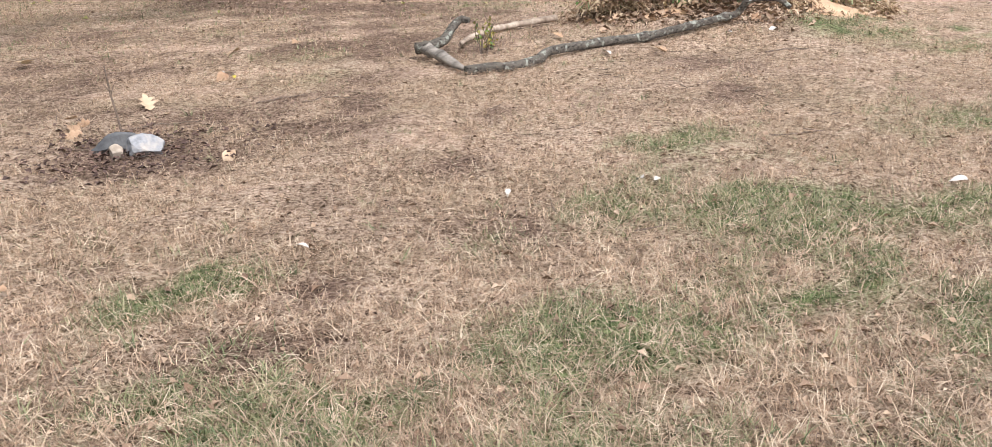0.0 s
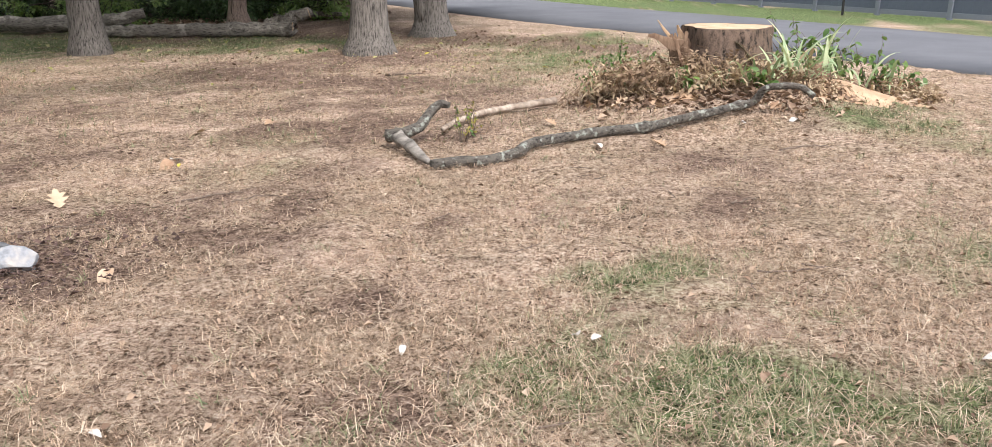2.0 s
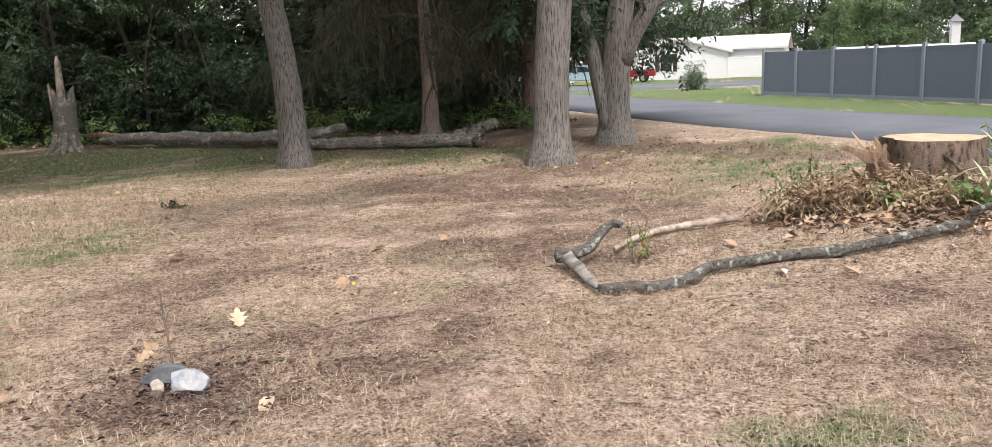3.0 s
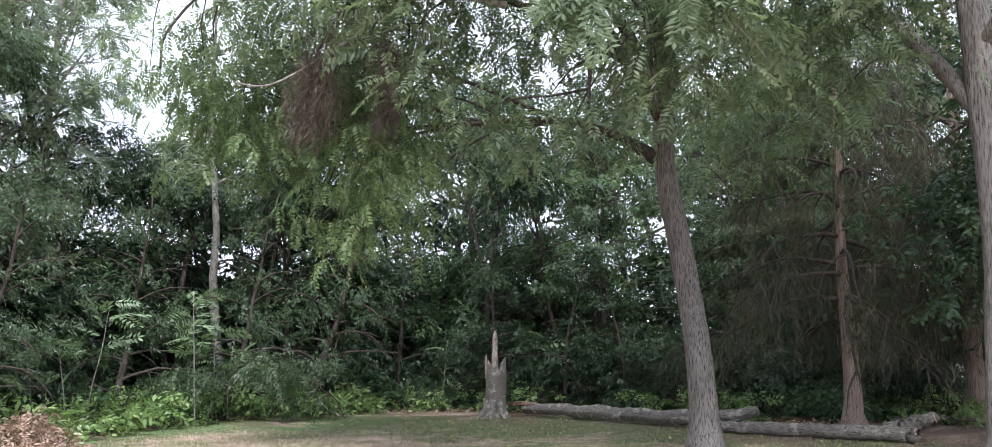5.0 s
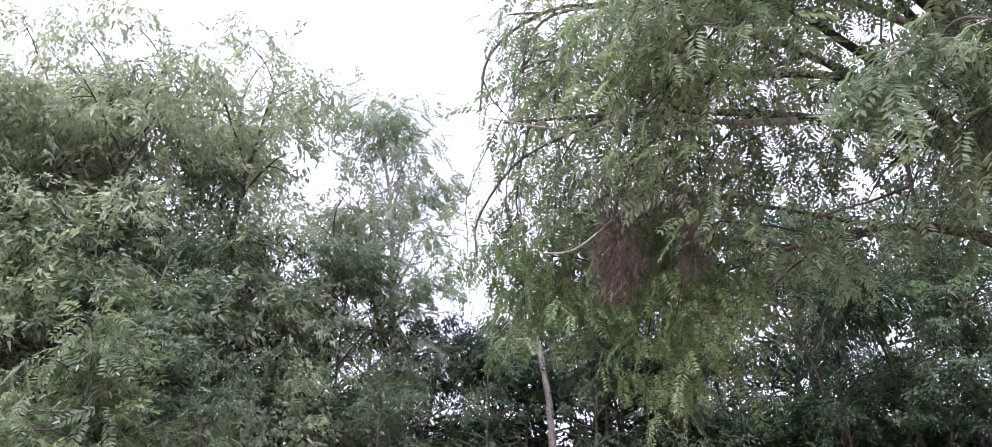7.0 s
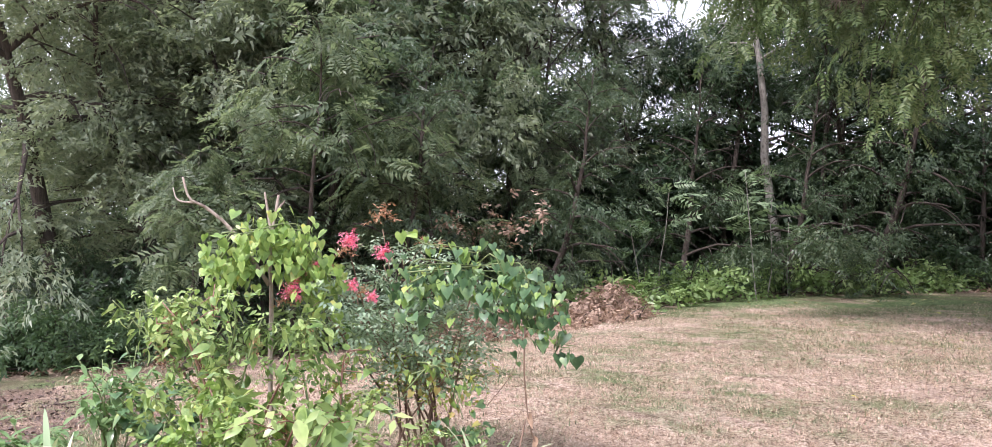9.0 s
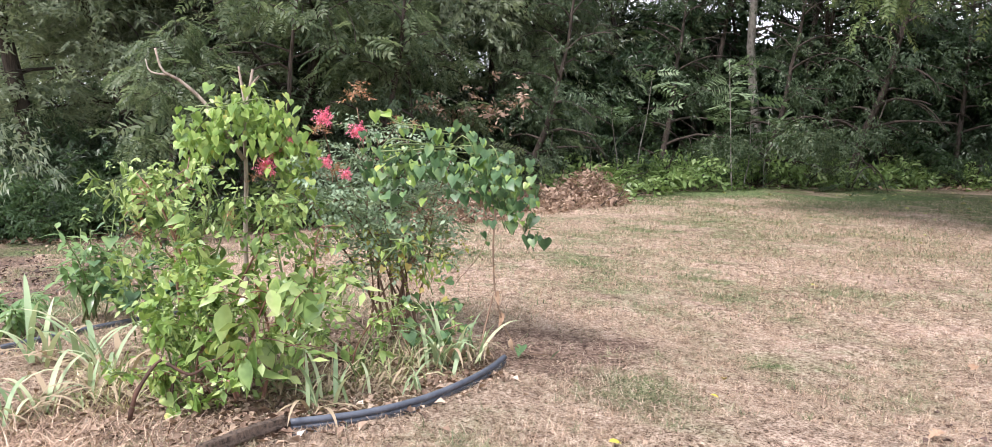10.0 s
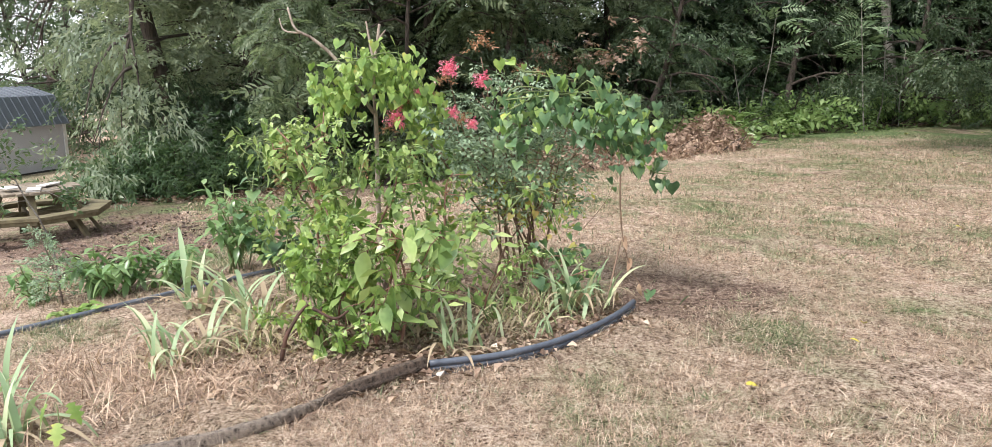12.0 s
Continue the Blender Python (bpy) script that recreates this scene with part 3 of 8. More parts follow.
def privacy_fence(a, b, n, group_label):
    """A fence from a to b in n bays: posts with caps, rails, boards."""
    ax, ay = a
    dx, dy = (b[0] - ax) / n, (b[1] - ay) / n
    L = math.hypot(dx, dy)
    yaw = math.degrees(math.atan2(dy, dx))
    f = thing("privacy_fence", group_label, "fence", kind="structure")
    post = mesh_bm("post", boxes((-0.065, -0.065, -0.1, 0.065, 0.065, 1.93), bevel=0.006), VINYL_PALE)
    cap = mesh_bm("cap", boxes((-0.08, -0.08, 1.93, 0.08, 0.08, 1.96), (-0.05, -0.05, 1.96, 0.05, 0.05, 1.995), bevel=0.01), VINYL_PALE)
    rail = mesh_bm("rail", boxes((0.065, -0.025, 0, L - 0.065, 0.025, 0.14), bevel=0.004), VINYL_PALE)
    toprail = mesh_bm("rail", boxes((0.065, -0.025, 0, L - 0.065, 0.025, 0.1), bevel=0.004), VINYL)
    k = 8
    bw = (L - 0.13) / k
    board = mesh_bm("board", boxes((0.0008, -0.012, 0.19, bw - 0.0008, 0.012, 1.76), bevel=0.0025), VINYL)
    for i in range(n + 1):
        x, y = ax + dx * i, ay + dy * i
        m = pose(x, y, float(hz(x, y)), 0, 0, yaw)
        p = part("post", post, None, f)
        p.matrix_basis = m
        c = part("cap", cap, None, p)
        if i < n:
            for z, me in ((0.05, rail), (1.76, toprail)):
                r = part("rail", me, None, f)
                r.matrix_basis = m @ pose(0, 0, z)
            for j in range(k):
                q = part("board", board, None, f)
                q.matrix_basis = m @ pose(0.065 + bw * j, 0, 0)
    return f


privacy_fence((1.9, 40.6), (15.1, 19.6), 11, "tall slate-grey vinyl privacy fence beside the lane")
privacy_fence((1.9, 40.6), (8.2, 46.5), 4, "slate-grey vinyl fence running back from the corner")

# ---- trunks of the lawn trees ----


def lawn_tree(name, label, base, trunk, radii, limbs, bark_mat, sides=26, limb_mat=None):
    """trunk and limbs: lines of places; limbs: (line, radius at its foot)."""
    e = thing(name, label, "tree", on(*base))
    o = np.array(on(*base))
    n = 40
    line = curve_pts(np.array(trunk) - o, n)
    rad = np.interp(np.linspace(0, 1, n), np.linspace(0, 1, len(radii)), radii)
    rad = rad * (1 + 0.55 * np.exp(-np.maximum(line[:, 2], 0) / 0.22))
    part("trunk", tube(line, rad, sides, 0.035, seed=len(name)), bark_mat, e)
    lines = []
    for pts, r in limbs:
        ln = curve_pts(np.array(pts) - o, 14)
        part("limb", tube(ln, np.linspace(r, 0.02, 14), 9, 0.05, seed=3), limb_mat or bark_mat, e)
        lines.append(ln)
    return e, line, lines


def crown_on(e, g, lines, reach, per, droop, count, kind, size, leaf_mat, bark_mat, jitter, pitch=(0.35, 0.4), keep=None, clump=7):
    tubes, L, Hd = [], list(lines), [np.full(len(l), math.atan2(*(l[-1] - l[0])[1::-1])) for l in lines]
    for ln in lines:
        for k in range(per):
            f = g.uniform(0.25, 1.0) * (len(ln) - 1.01)
            i = int(f)
            p = ln[i] + (ln[i + 1] - ln[i]) * (f - i)
            az = math.atan2(*(ln[-1] - ln[0])[1::-1]) + g.normal(0, 1.0)
            el = g.normal(0.15, 0.35)
            sub = limb(g, p, (math.cos(az) * math.cos(el), math.sin(az) * math.cos(el), math.sin(el)), reach * g.uniform(0.4, 1.1), droop, 6, 0.1)
            if keep is not None and not keep(sub[-1:])[0]:
                continue
            tubes.append(tube(sub, np.linspace(0.03, 0.006, 7), 5, caps=False))
            L.append(sub)
            Hd.append(np.full(7, az))
            for q in range(2):
                j = g.integers(2, 6)
                az2 = az + g.normal(0, 0.9)
                s2 = limb(g, sub[j], (math.cos(az2), math.sin(az2), g.normal(0, 0.3)), reach * 0.4, droop * 1.5, 4, 0.1)
                tubes.append(tube(s2, np.linspace(0.012, 0.004, 5), 3, caps=False))
                L.append(s2)
                Hd.append(np.full(5, az2))
    tagged(part("twig_work", joined(*tubes), bark_mat, e), kind="stuff")
    P, Y = leaf_places(g, L, Hd, count, jitter, clump=clump)
    if keep is not None:
        k = keep(P)
        P, Y = P[k], Y[k]
    part("crown", leaves_at(kind, P, g, size, yaw=Y, pitch=pitch), leaf_mat, e)


g = np.random.default_rng(11)
WB = (-7.6, 16.0)
# thick bare limbs that hold up the walnut's crown on the lawn's side
BIG = [([(-8.55, 16.3, 8.2), (-8.1, 15.5, 9.5), (-7.95, 14.4, 10.0), (-7.8, 13.4, 10.25), (-7.75, 12.4, 10.4), (-7.6, 11.4, 10.7)], 0.15),
       ([(-8.45, 16.3, 8.6), (-8.0, 15.5, 9.8), (-7.95, 15.2, 10.6), (-7.9, 14.8, 11.4), (-7.7, 14.4, 12.3)], 0.13),
       ([(-8.6, 16.3, 7.2), (-8.7, 15.3, 8.1), (-8.6, 14.0, 8.75), (-8.5, 12.9, 9.1), (-8.35, 11.8, 9.3), (-8.4, 10.8, 9.3), (-8.6, 9.9, 9.1)], 0.14),
       ([(-8.65, 14.6, 8.5), (-8.9, 12.9, 8.55), (-9.1, 11.6, 8.45), (-9.2, 10.7, 8.35), (-9.4, 9.8, 8.1)], 0.09),
       ([(-8.7, 16.3, 5.5), (-8.95, 15.4, 5.9), (-9.05, 14.4, 5.95), (-9.4, 13.6, 5.85), (-9.8, 12.8, 5.6)], 0.09),
       ([(-8.55, 16.3, 7.9), (-7.4, 15.9, 8.4), (-6.4, 15.6, 8.05), (-5.7, 15.3, 7.95), (-5.0, 15.2, 7.6)], 0.09)]
BIG_AT = np.concatenate([curve_pts(pts, 30)[:22] for pts, r in BIG])


def within_crown(P):
    """The walnut's crown ends where the sky shows between it and the wood."""
    x, y = P[:, 0] - 7.6 - 0.3, P[:, 1] + 16.0 - 1.7
    high = P[:, 2] - 1.5 > 0.85 * np.hypot(x, y)
    bare = (((P[:, None, :] + [*WB, 0.0] - BIG_AT) * [1.0, 0.55, 1.2]) ** 2).sum(-1).min(-1) < 0.25
    return ~bare & ~(high & (np.sin(P[:, 0] * 91.7 + P[:, 1] * 57.3) < 0.3)) & (P[:, 2] > 5.3 + 0.5 * waves(P[:, 0], P[:, 1], 1.5, 21)) & (np.degrees(np.arctan2(-x, y)) < 63.5 - 0.45 * np.maximum(P[:, 2] - 6.0, 0) + 1.5 * waves(P[:, 2], P[:, 0], 2.0, 12))


walnut, line, limbs = lawn_tree("walnut_tree", "tall leaning walnut tree with furrowed grey bark and drooping feathery leaves", WB,
    [(*WB, -0.3), (-7.72, 16.1, 1.5), (-8.1, 16.3, 3.4), (-8.45, 16.3, 5.6), (-8.3, 16.3, 8.0), (-8.6, 16.2, 11.0), (-8.4, 16.4, 14.5)], (0.27, 0.245, 0.23, 0.21, 0.17, 0.12, 0.05),
    [([(-8.35, 16.3, 5.4), (-9.2, 15.8, 6.0), (-10.0, 14.9, 6.3), (-11.2, 13.6, 6.2), (-12.0, 12.6, 5.9)], 0.12),
     ([(-8.4, 16.3, 6.2), (-9.3, 15.4, 8.4), (-10.2, 14.2, 10.0), (-11.6, 12.4, 11.5), (-12.4, 11.0, 12.2)], 0.15),
     ([(-8.4, 16.2, 7.0), (-8.9, 14.6, 7.6), (-9.3, 12.4, 7.9), (-10.5, 10.6, 8.3), (-11.4, 9.5, 8.5), (-12.2, 8.3, 8.6)], 0.11),
     ([(-8.4, 16.2, 7.8), (-7.2, 15.4, 8.4), (-5.8, 15.0, 8.6), (-4.2, 14.5, 8.3)], 0.11),
     ([(-8.4, 16.2, 9.5), (-10.5, 15.0, 12.0), (-12.5, 13.8, 13.5)], 0.12),
     ([(-8.5, 16.3, 10.0), (-6.8, 14.8, 11.8), (-5.2, 13.2, 12.6)], 0.11),
     ([(-8.4, 16.2, 8.4), (-8.0, 14.0, 9.8), (-7.6, 11.8, 10.2), (-7.4, 10.6, 9.6)], 0.1),
     ([(-8.5, 16.2, 11.0), (-9.6, 14.0, 13.0), (-10.0, 12.0, 14.0)], 0.1),
     ([(-11.2, 9.8, 8.4), (-12.2, 8.6, 7.9), (-12.7, 7.9, 6.9), (-12.7, 7.8, 6.2)], 0.03),
     ([(-11.4, 12.2, 11.4), (-12.4, 10.0, 11.6), (-12.9, 8.6, 10.6), (-12.9, 8.2, 9.2)], 0.05),
     ([(-11.0, 13.8, 6.2), (-11.7, 11.8, 5.8), (-11.9, 10.6, 5.5), (-11.8, 10.3, 5.2)], 0.05),
     ([(-8.0, 14.0, 9.8), (-6.6, 12.4, 10.0), (-5.4, 11.2, 9.2)], 0.06),
     ([(-8.4, 16.2, 7.4), (-7.6, 14.6, 7.9), (-6.9, 13.2, 7.3), (-6.4, 12.5, 6.2), (-6.2, 12.3, 5.2)], 0.06), ([(-8.4, 16.2, 6.6), (-8.3, 14.5, 7.2), (-7.8, 13.0, 6.7), (-7.5, 12.4, 5.7), (-7.4, 12.2, 5.0)], 0.06),
     ([(-11.2, 13.6, 6.2), (-12.2, 12.2, 6.7), (-12.6, 11.4, 5.9), (-12.7, 11.2, 5.0)], 0.05),
     ([(-10.2, 14.2, 10.0), (-11.6, 12.8, 9.6), (-12.6, 11.6, 8.6), (-12.9, 11.0, 7.4)], 0.05), ([(-10.0, 14.9, 6.3), (-11.6, 13.0, 7.2), (-12.8, 11.8, 7.2), (-13.4, 11.0, 6.2)], 0.05),
     
     ([(-10.2, 14.2, 10.0), (-10.8, 12.0, 10.8), (-11.3, 10.2, 10.8), (-11.4, 9.4, 10.0), (-11.4, 9.2, 9.2)], 0.05), ([(-11.0, 12.0, 11.2), (-12.0, 9.8, 11.2), (-12.2, 9.0, 10.4), (-12.2, 8.8, 9.4)], 0.04),
     ([(-8.5, 16.2, 6.8), (-8.0, 18.4, 8.4), (-7.2, 20.4, 9.2)], 0.1)] + [(pts, r) for pts, r in BIG], BARK, 26, BARK_DARK)
crown_on(walnut, g, limbs[:-len(BIG)] + [line[28:]] + [l[8:] for l in limbs[-len(BIG):]], 2.8, 11, 0.6, 9300, "compound", 0.44, LEAF_WALNUT, BARK_DARK, 0.32, (0.5, 0.35), keep=within_crown, clump=5)

# two long boughs reach out over the lawn and hang their leaves low
near_lines = []
for pts, r in (([(-8.4, 16.2, 7.2), (-7.0, 13.4, 7.1), (-5.6, 10.6, 6.4), (-4.3, 8.9, 5.6), (-4.2, 8.1, 5.3), (-4.6, 7.9, 4.95)], 0.045),
               ([(-5.6, 10.6, 6.4), (-4.4, 9.3, 6.0), (-3.7, 8.8, 5.45), (-3.5, 8.9, 4.9)], 0.035),
               ([(-7.0, 13.4, 7.1), (-4.6, 11.2, 6.75), (-3.2, 9.6, 6.2), (-2.7, 9.1, 5.7), (-2.5, 9.1, 5.3)], 0.04),
               ([(-4.6, 11.2, 6.75), (-3.0, 10.6, 6.3), (-2.2, 10.2, 5.6)], 0.03)):
    ln = curve_pts(np.array(pts) - np.array(on(*WB)), 18)
    part("limb", tube(ln, np.linspace(r * 0.7, 0.007, 18), 8, 0.06, seed=8), BARK_DARK, walnut)
    near_lines.append(ln[9:])
near_twigs = list(near_lines)
for ln in near_lines:
    for k in range(7):
        az = math.atan2(*(ln[-1] - ln[0])[1::-1]) + g.normal(0, 1.1)
        near_twigs.append(limb(g, ln[g.integers(1, 9)], (math.cos(az), math.sin(az), g.normal(0.0, 0.2)), g.uniform(0.3, 0.8), 0.7, 5, 0.08))
tagged(part("twig_work", joined(*[tube(l, np.linspace(0.009, 0.004, len(l)), 5, caps=False) for l in near_twigs]), BARK_PALE, walnut), kind="stuff")
P, Y = leaf_places(g, near_twigs, [np.full(9, math.atan2(*(l[-1] - l[0])[1::-1])) for l in near_twigs], 230, 0.1, 0.2)
part("hanging_leaves", leaves_at("compound", P, g, 0.44, 0.2, yaw=Y, pitch=(0.55, 0.3)), LEAF_WALNUT, walnut, "large pale green hanging compound leaves")

LEAF_HANGING = leafy("yellow_green_walnut_leaf", [(0.0, (0.075, 0.13, 0.05)), (0.5, (0.16, 0.235, 0.095)), (1.0, (0.3, 0.37, 0.18))], 0.7, 0.4, 0.5)
drapes = []
for pts in ([(-9.9, 11.4, 7.0), (-10.0, 10.4, 5.9), (-10.3, 10.2, 5.0), (-10.5, 10.0, 4.2)], [(-10.6, 11.2, 6.6), (-10.9, 10.4, 5.4), (-11.0, 9.9, 4.3), (-11.1, 9.8, 3.4)],
            [(-10.3, 11.2, 6.2), (-10.3, 10.5, 4.9), (-10.3, 10.6, 3.9)], [(-11.2, 11.2, 6.4), (-11.3, 10.6, 5.0), (-11.5, 10.5, 3.9)],
            [(-12.2, 8.3, 8.7), (-12.4, 7.6, 7.3), (-12.6, 7.6, 6.5), (-12.9, 7.7, 5.5)], [(-12.1, 8.6, 8.4), (-12.2, 8.2, 7.1), (-12.4, 8.5, 6.0), (-12.6, 8.6, 5.0)], [(-12.0, 9.2, 7.6), (-12.2, 9.0, 5.8), (-12.3, 9.0, 5.0)]):
    drapes.append(curve_pts(np.array(pts) - np.array(on(*WB)), 9))
tagged(part("twig_work", joined(*[tube(l, np.linspace(0.014, 0.005, 9), 5, caps=False) for l in drapes]), BARK_DARK, walnut), kind="stuff")
P, Y = leaf_places(g, drapes, [np.zeros(9)] * len(drapes), 820, 0.3, 0.1, 5)
part("hanging_leaves", leaves_at("compound", P + [0.1, 0.35, 0.1], g, 0.34, yaw=Y, pitch=(0.75, 0.3)), LEAF_HANGING, walnut, "yellow-green drooping leaves")
walnut.location.x += 0.24

TB = (-2.55, 16.45)
tree_b, line, limbs = lawn_tree("maple_tree", "straight mature tree with thick furrowed grey bark", TB,
    [(*TB, -0.3), (-2.5, 16.45, 1.5), (-2.4, 16.45, 3.5), (-2.5, 16.5, 6.0), (-2.6, 16.6, 9.0), (-2.4, 16.6, 13.0)], (0.33, 0.305, 0.292, 0.265, 0.2, 0.07),
    [([(-2.5, 16.5, 5.3), (-3.3, 16.6, 6.6), (-4.6, 16.6, 8.3), (-6.0, 16.2, 9.2), (-7.2, 15.8, 9.4)], 0.16),
     ([(-2.5, 16.5, 6.4), (-1.0, 15.6, 8.0), (0.6, 14.6, 8.8)], 0.14), ([(-2.5, 16.5, 7.4), (-3.2, 14.6, 9.0), (-3.8, 12.8, 9.8)], 0.13),
     ([(-2.5, 16.6, 8.5), (-1.4, 18.0, 10.5), (0.2, 19.0, 11.8)], 0.12), ([(-2.5, 16.6, 9.2), (-4.0, 17.6, 11.4), (-5.2, 18.4, 12.6)], 0.12)], BARK)
crown_on(tree_b, g, limbs + [line[30:]], 2.8, 8, 0.4, 2600, "compound", 0.42, LEAF_WALNUT, BARK_DARK, 0.3, (0.4, 0.4))

TC = (-1.7, 20.0)
tree_c, line, limbs = lawn_tree("forked_tree", "mature tree forking low into several thick grey limbs", TC,
    [(*TC, -0.3), (-1.7, 20.0, 1.0), (-1.6, 20.0, 2.4), (-1.35, 20.1, 4.2), (-1.1, 20.1, 6.0), (-0.9, 20.0, 10.0)], (0.36, 0.31, 0.285, 0.24, 0.19, 0.06),
    [([(-1.75, 19.85, 0.0), (-2.02, 19.85, 1.2), (-2.25, 19.85, 2.4), (-2.6, 19.85, 3.6), (-2.8, 19.8, 5.5), (-3.2, 19.4, 8.5)], 0.2),
     ([(-1.55, 19.95, 1.6), (-1.2, 19.9, 2.3), (-0.55, 19.9, 3.3), (0.1, 19.9, 4.6), (1.0, 19.6, 6.6), (1.8, 19.2, 8.6)], 0.21),
     ([(-1.35, 20.1, 4.2), (-2.4, 21.5, 5.6), (-3.4, 23.0, 6.6)], 0.12), ([(-1.0, 20.0, 6.0), (0.6, 21.6, 7.4), (2.0, 23.0, 8.4)], 0.12),
     ([(-0.1, 19.9, 4.4), (1.4, 20.6, 4.9), (2.8, 21.0, 5.0)], 0.08), ([(-1.3, 20.1, 3.6), (-1.8, 22.2, 4.2), (-2.2, 24.2, 3.7)], 0.08)], BARK)
crown_on(tree_c, g, limbs[0:] + [line[30:]], 2.6, 8, 0.75, 2400, "cluster", 0.4, LEAF_DEEP, BARK_DARK, 0.3, (0.5, 0.4), keep=lambda P: (P[:, 2] > 2.4) & ((P[:, 0] < 0.3) | (P[:, 2] > 5.4)))

tree_c.location.x -= 0.16

# ---- red cedar ----
g = np.random.default_rng(12)
CB = (-6.8, 22.0)
cedar = thing("red_cedar", "eastern red cedar with shaggy reddish trunk and drooping dark foliage", "tree", on(*CB))
tr = curve_pts([(0, 0, -0.2), (0.02, 0, 1.5), (-0.05, 0, 4), (0.05, 0, 7), (0, 0, 10.5)], 24)
rad = np.interp(np.linspace(0, 1, 24), [0, 0.15, 1], [0.25, 0.2, 0.03]) * (1 + 0.6 * np.exp(-np.maximum(tr[:, 2], 0) / 0.15))
tubes, lines, heads = branches(g, tr, rad, 0.32, 3.4, 38, 0.6, 0.15, 4, lambda q: 1.05 - 0.8 * q)
part("trunk", tube(tr, rad, 16, 0.07), BARK_RED, cedar)
tagged(part("boughwork", joined(*tubes), BARK_DARK, cedar), kind="stuff")
P, Y = leaf_places(g, lines, heads, 2700, 0.25)
k = P[:, 2] > 2.9 - 0.5 * np.minimum(np.hypot(P[:, 0], P[:, 1]), 2.6)
part("crown", leaves_at("needle", P[k], g, 0.66, yaw=Y[k], pitch=(0.85, 0.4)), LEAF_CEDAR, cedar)

copy_thing(cedar, pose(*on(-5.0, 25.6), 0, 0, 130) @ Matrix.Diagonal((1.1, 1.1, 1.45, 1)))

# ---- the wood: tall trees behind, bushes along its edge ----
g = np.random.default_rng(13)
TALL = [(0, 22), (25, 20), (56, 22), (62, 21), (64.5, 17), (66, 13.5), (69, 14), (72, 16), (75, 19.5), (77, 23), (79.5, 26.5), (82, 29.5), (85, 32.5), (95, 33.5), (104, 30), (112, 24), (125, 22)]
tall_x, tall_y = zip(*TALL)
kinds = [woodland_tree(g, 13, 3.6, "mist", 1080, 0.72, BARK_DARK, LEAF_WOOD, 0.2), woodland_tree(g, 13, 3.3, "compound", 700, 0.6, BARK_DARK, LEAF_WOOD, 0.2),
         woodland_tree(g, 13, 3.4, "mist", 1080, 0.7, BARK_DARK, LEAF_DEEP, 0.3), woodland_tree(g, 13, 3.2, "mist", 1080, 0.66, BARK_DARK, LEAF_FRESH, 0.12)]
# crowns paled by leaf colour to stand in for haze above the wood
hazy = [woodland_tree(g, 13, 3.6, "mist", 2000, 0.62, BARK_DARK, LEAF_HAZY, 0.34, label="tall broadleaf tree above the wood, haze put into its grey-green leaf colour"),
        woodland_tree(g, 13, 3.4, "mist", 2000, 0.6, BARK_DARK, LEAF_HAZY, 0.4, label="tall broadleaf tree above the wood, haze put into its grey-green leaf colour")]
thin = [woodland_tree(g, 13, 3.6, "mist", 520, 0.9, BARK_DARK, LEAF_DEEP, 0.35, label="slender dark woodland tree deep in the wood"),
        woodland_tree(g, 13, 3.4, "mist", 520, 0.9, BARK_DARK, LEAF_WOOD, 0.3, label="slender leafy tree deep in the wood"),
        woodland_tree(g, 13, 3.4, "mist", 520, 0.9, BARK_DARK, LEAF_HAZY, 0.3, label="slender tree deep in the wood, haze put into its grey-green leaf colour")]
EDGE = curve_pts([(-18.6, -4.0), (-17.9, -2.4), (-17.6, 1.0), (-18.6, 5.0), (-20.4, 9), (-21.6, 13.5), (-21.2, 18), (-18.5, 21.6), (-14.5, 23.2), (-10.5, 24.0), (-7.5, 25.2), (-5.5, 27.0)], 60)
d = np.gradient(EDGE, axis=0)
OUT = np.stack([-d[:, 1], d[:, 0]], -1) / np.linalg.norm(d, axis=1)[:, None]
if (OUT[30] @ (EDGE[30] - [0, 5])) < 0:
    OUT = -OUT


def yaw_of(p):
    return math.degrees(math.atan2(0.3 - p[0], p[1] - 1.8))


def tall_at(p):
    """How high the wood stands over a place."""
    dx, dy = p[0] - 0.3, p[1] - 1.8
    return 1.6 + math.hypot(dx, dy) * math.tan(radians(np.interp(math.degrees(math.atan2(-dx, dy)), tall_x, tall_y)))


def stand(src, p, h, spread=1.0):
    k = h / 13.0
    w = spread * g.uniform(0.85, 1.15)
    return copy_thing(src, pose(*on(*p, -0.05), 0, 0, g.uniform(0, 360)) @ Matrix.Diagonal((w, w, k, 1)))


for row, (depth, step) in enumerate(((3.2, 4), (5.8, 3), (10.0, 3))):
    for i in range(row % 2, 60, step):
        p = EDGE[i] + OUT[i] * (depth + g.normal(0, 0.7)) + g.normal(0, 0.4, 2)
        h = tall_at(p) * g.uniform(0.84, 1.0)
        if row == 0:
            h *= g.uniform(0.5, 0.7)
        if row < 2:
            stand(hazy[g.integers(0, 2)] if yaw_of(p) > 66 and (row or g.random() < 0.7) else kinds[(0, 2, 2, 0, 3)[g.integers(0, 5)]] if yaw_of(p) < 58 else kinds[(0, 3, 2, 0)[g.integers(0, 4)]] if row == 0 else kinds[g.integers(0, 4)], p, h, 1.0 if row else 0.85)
        elif yaw_of(p) < 60 or (i % 2 and yaw_of(p) < 84):
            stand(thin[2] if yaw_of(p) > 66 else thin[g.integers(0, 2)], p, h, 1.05)
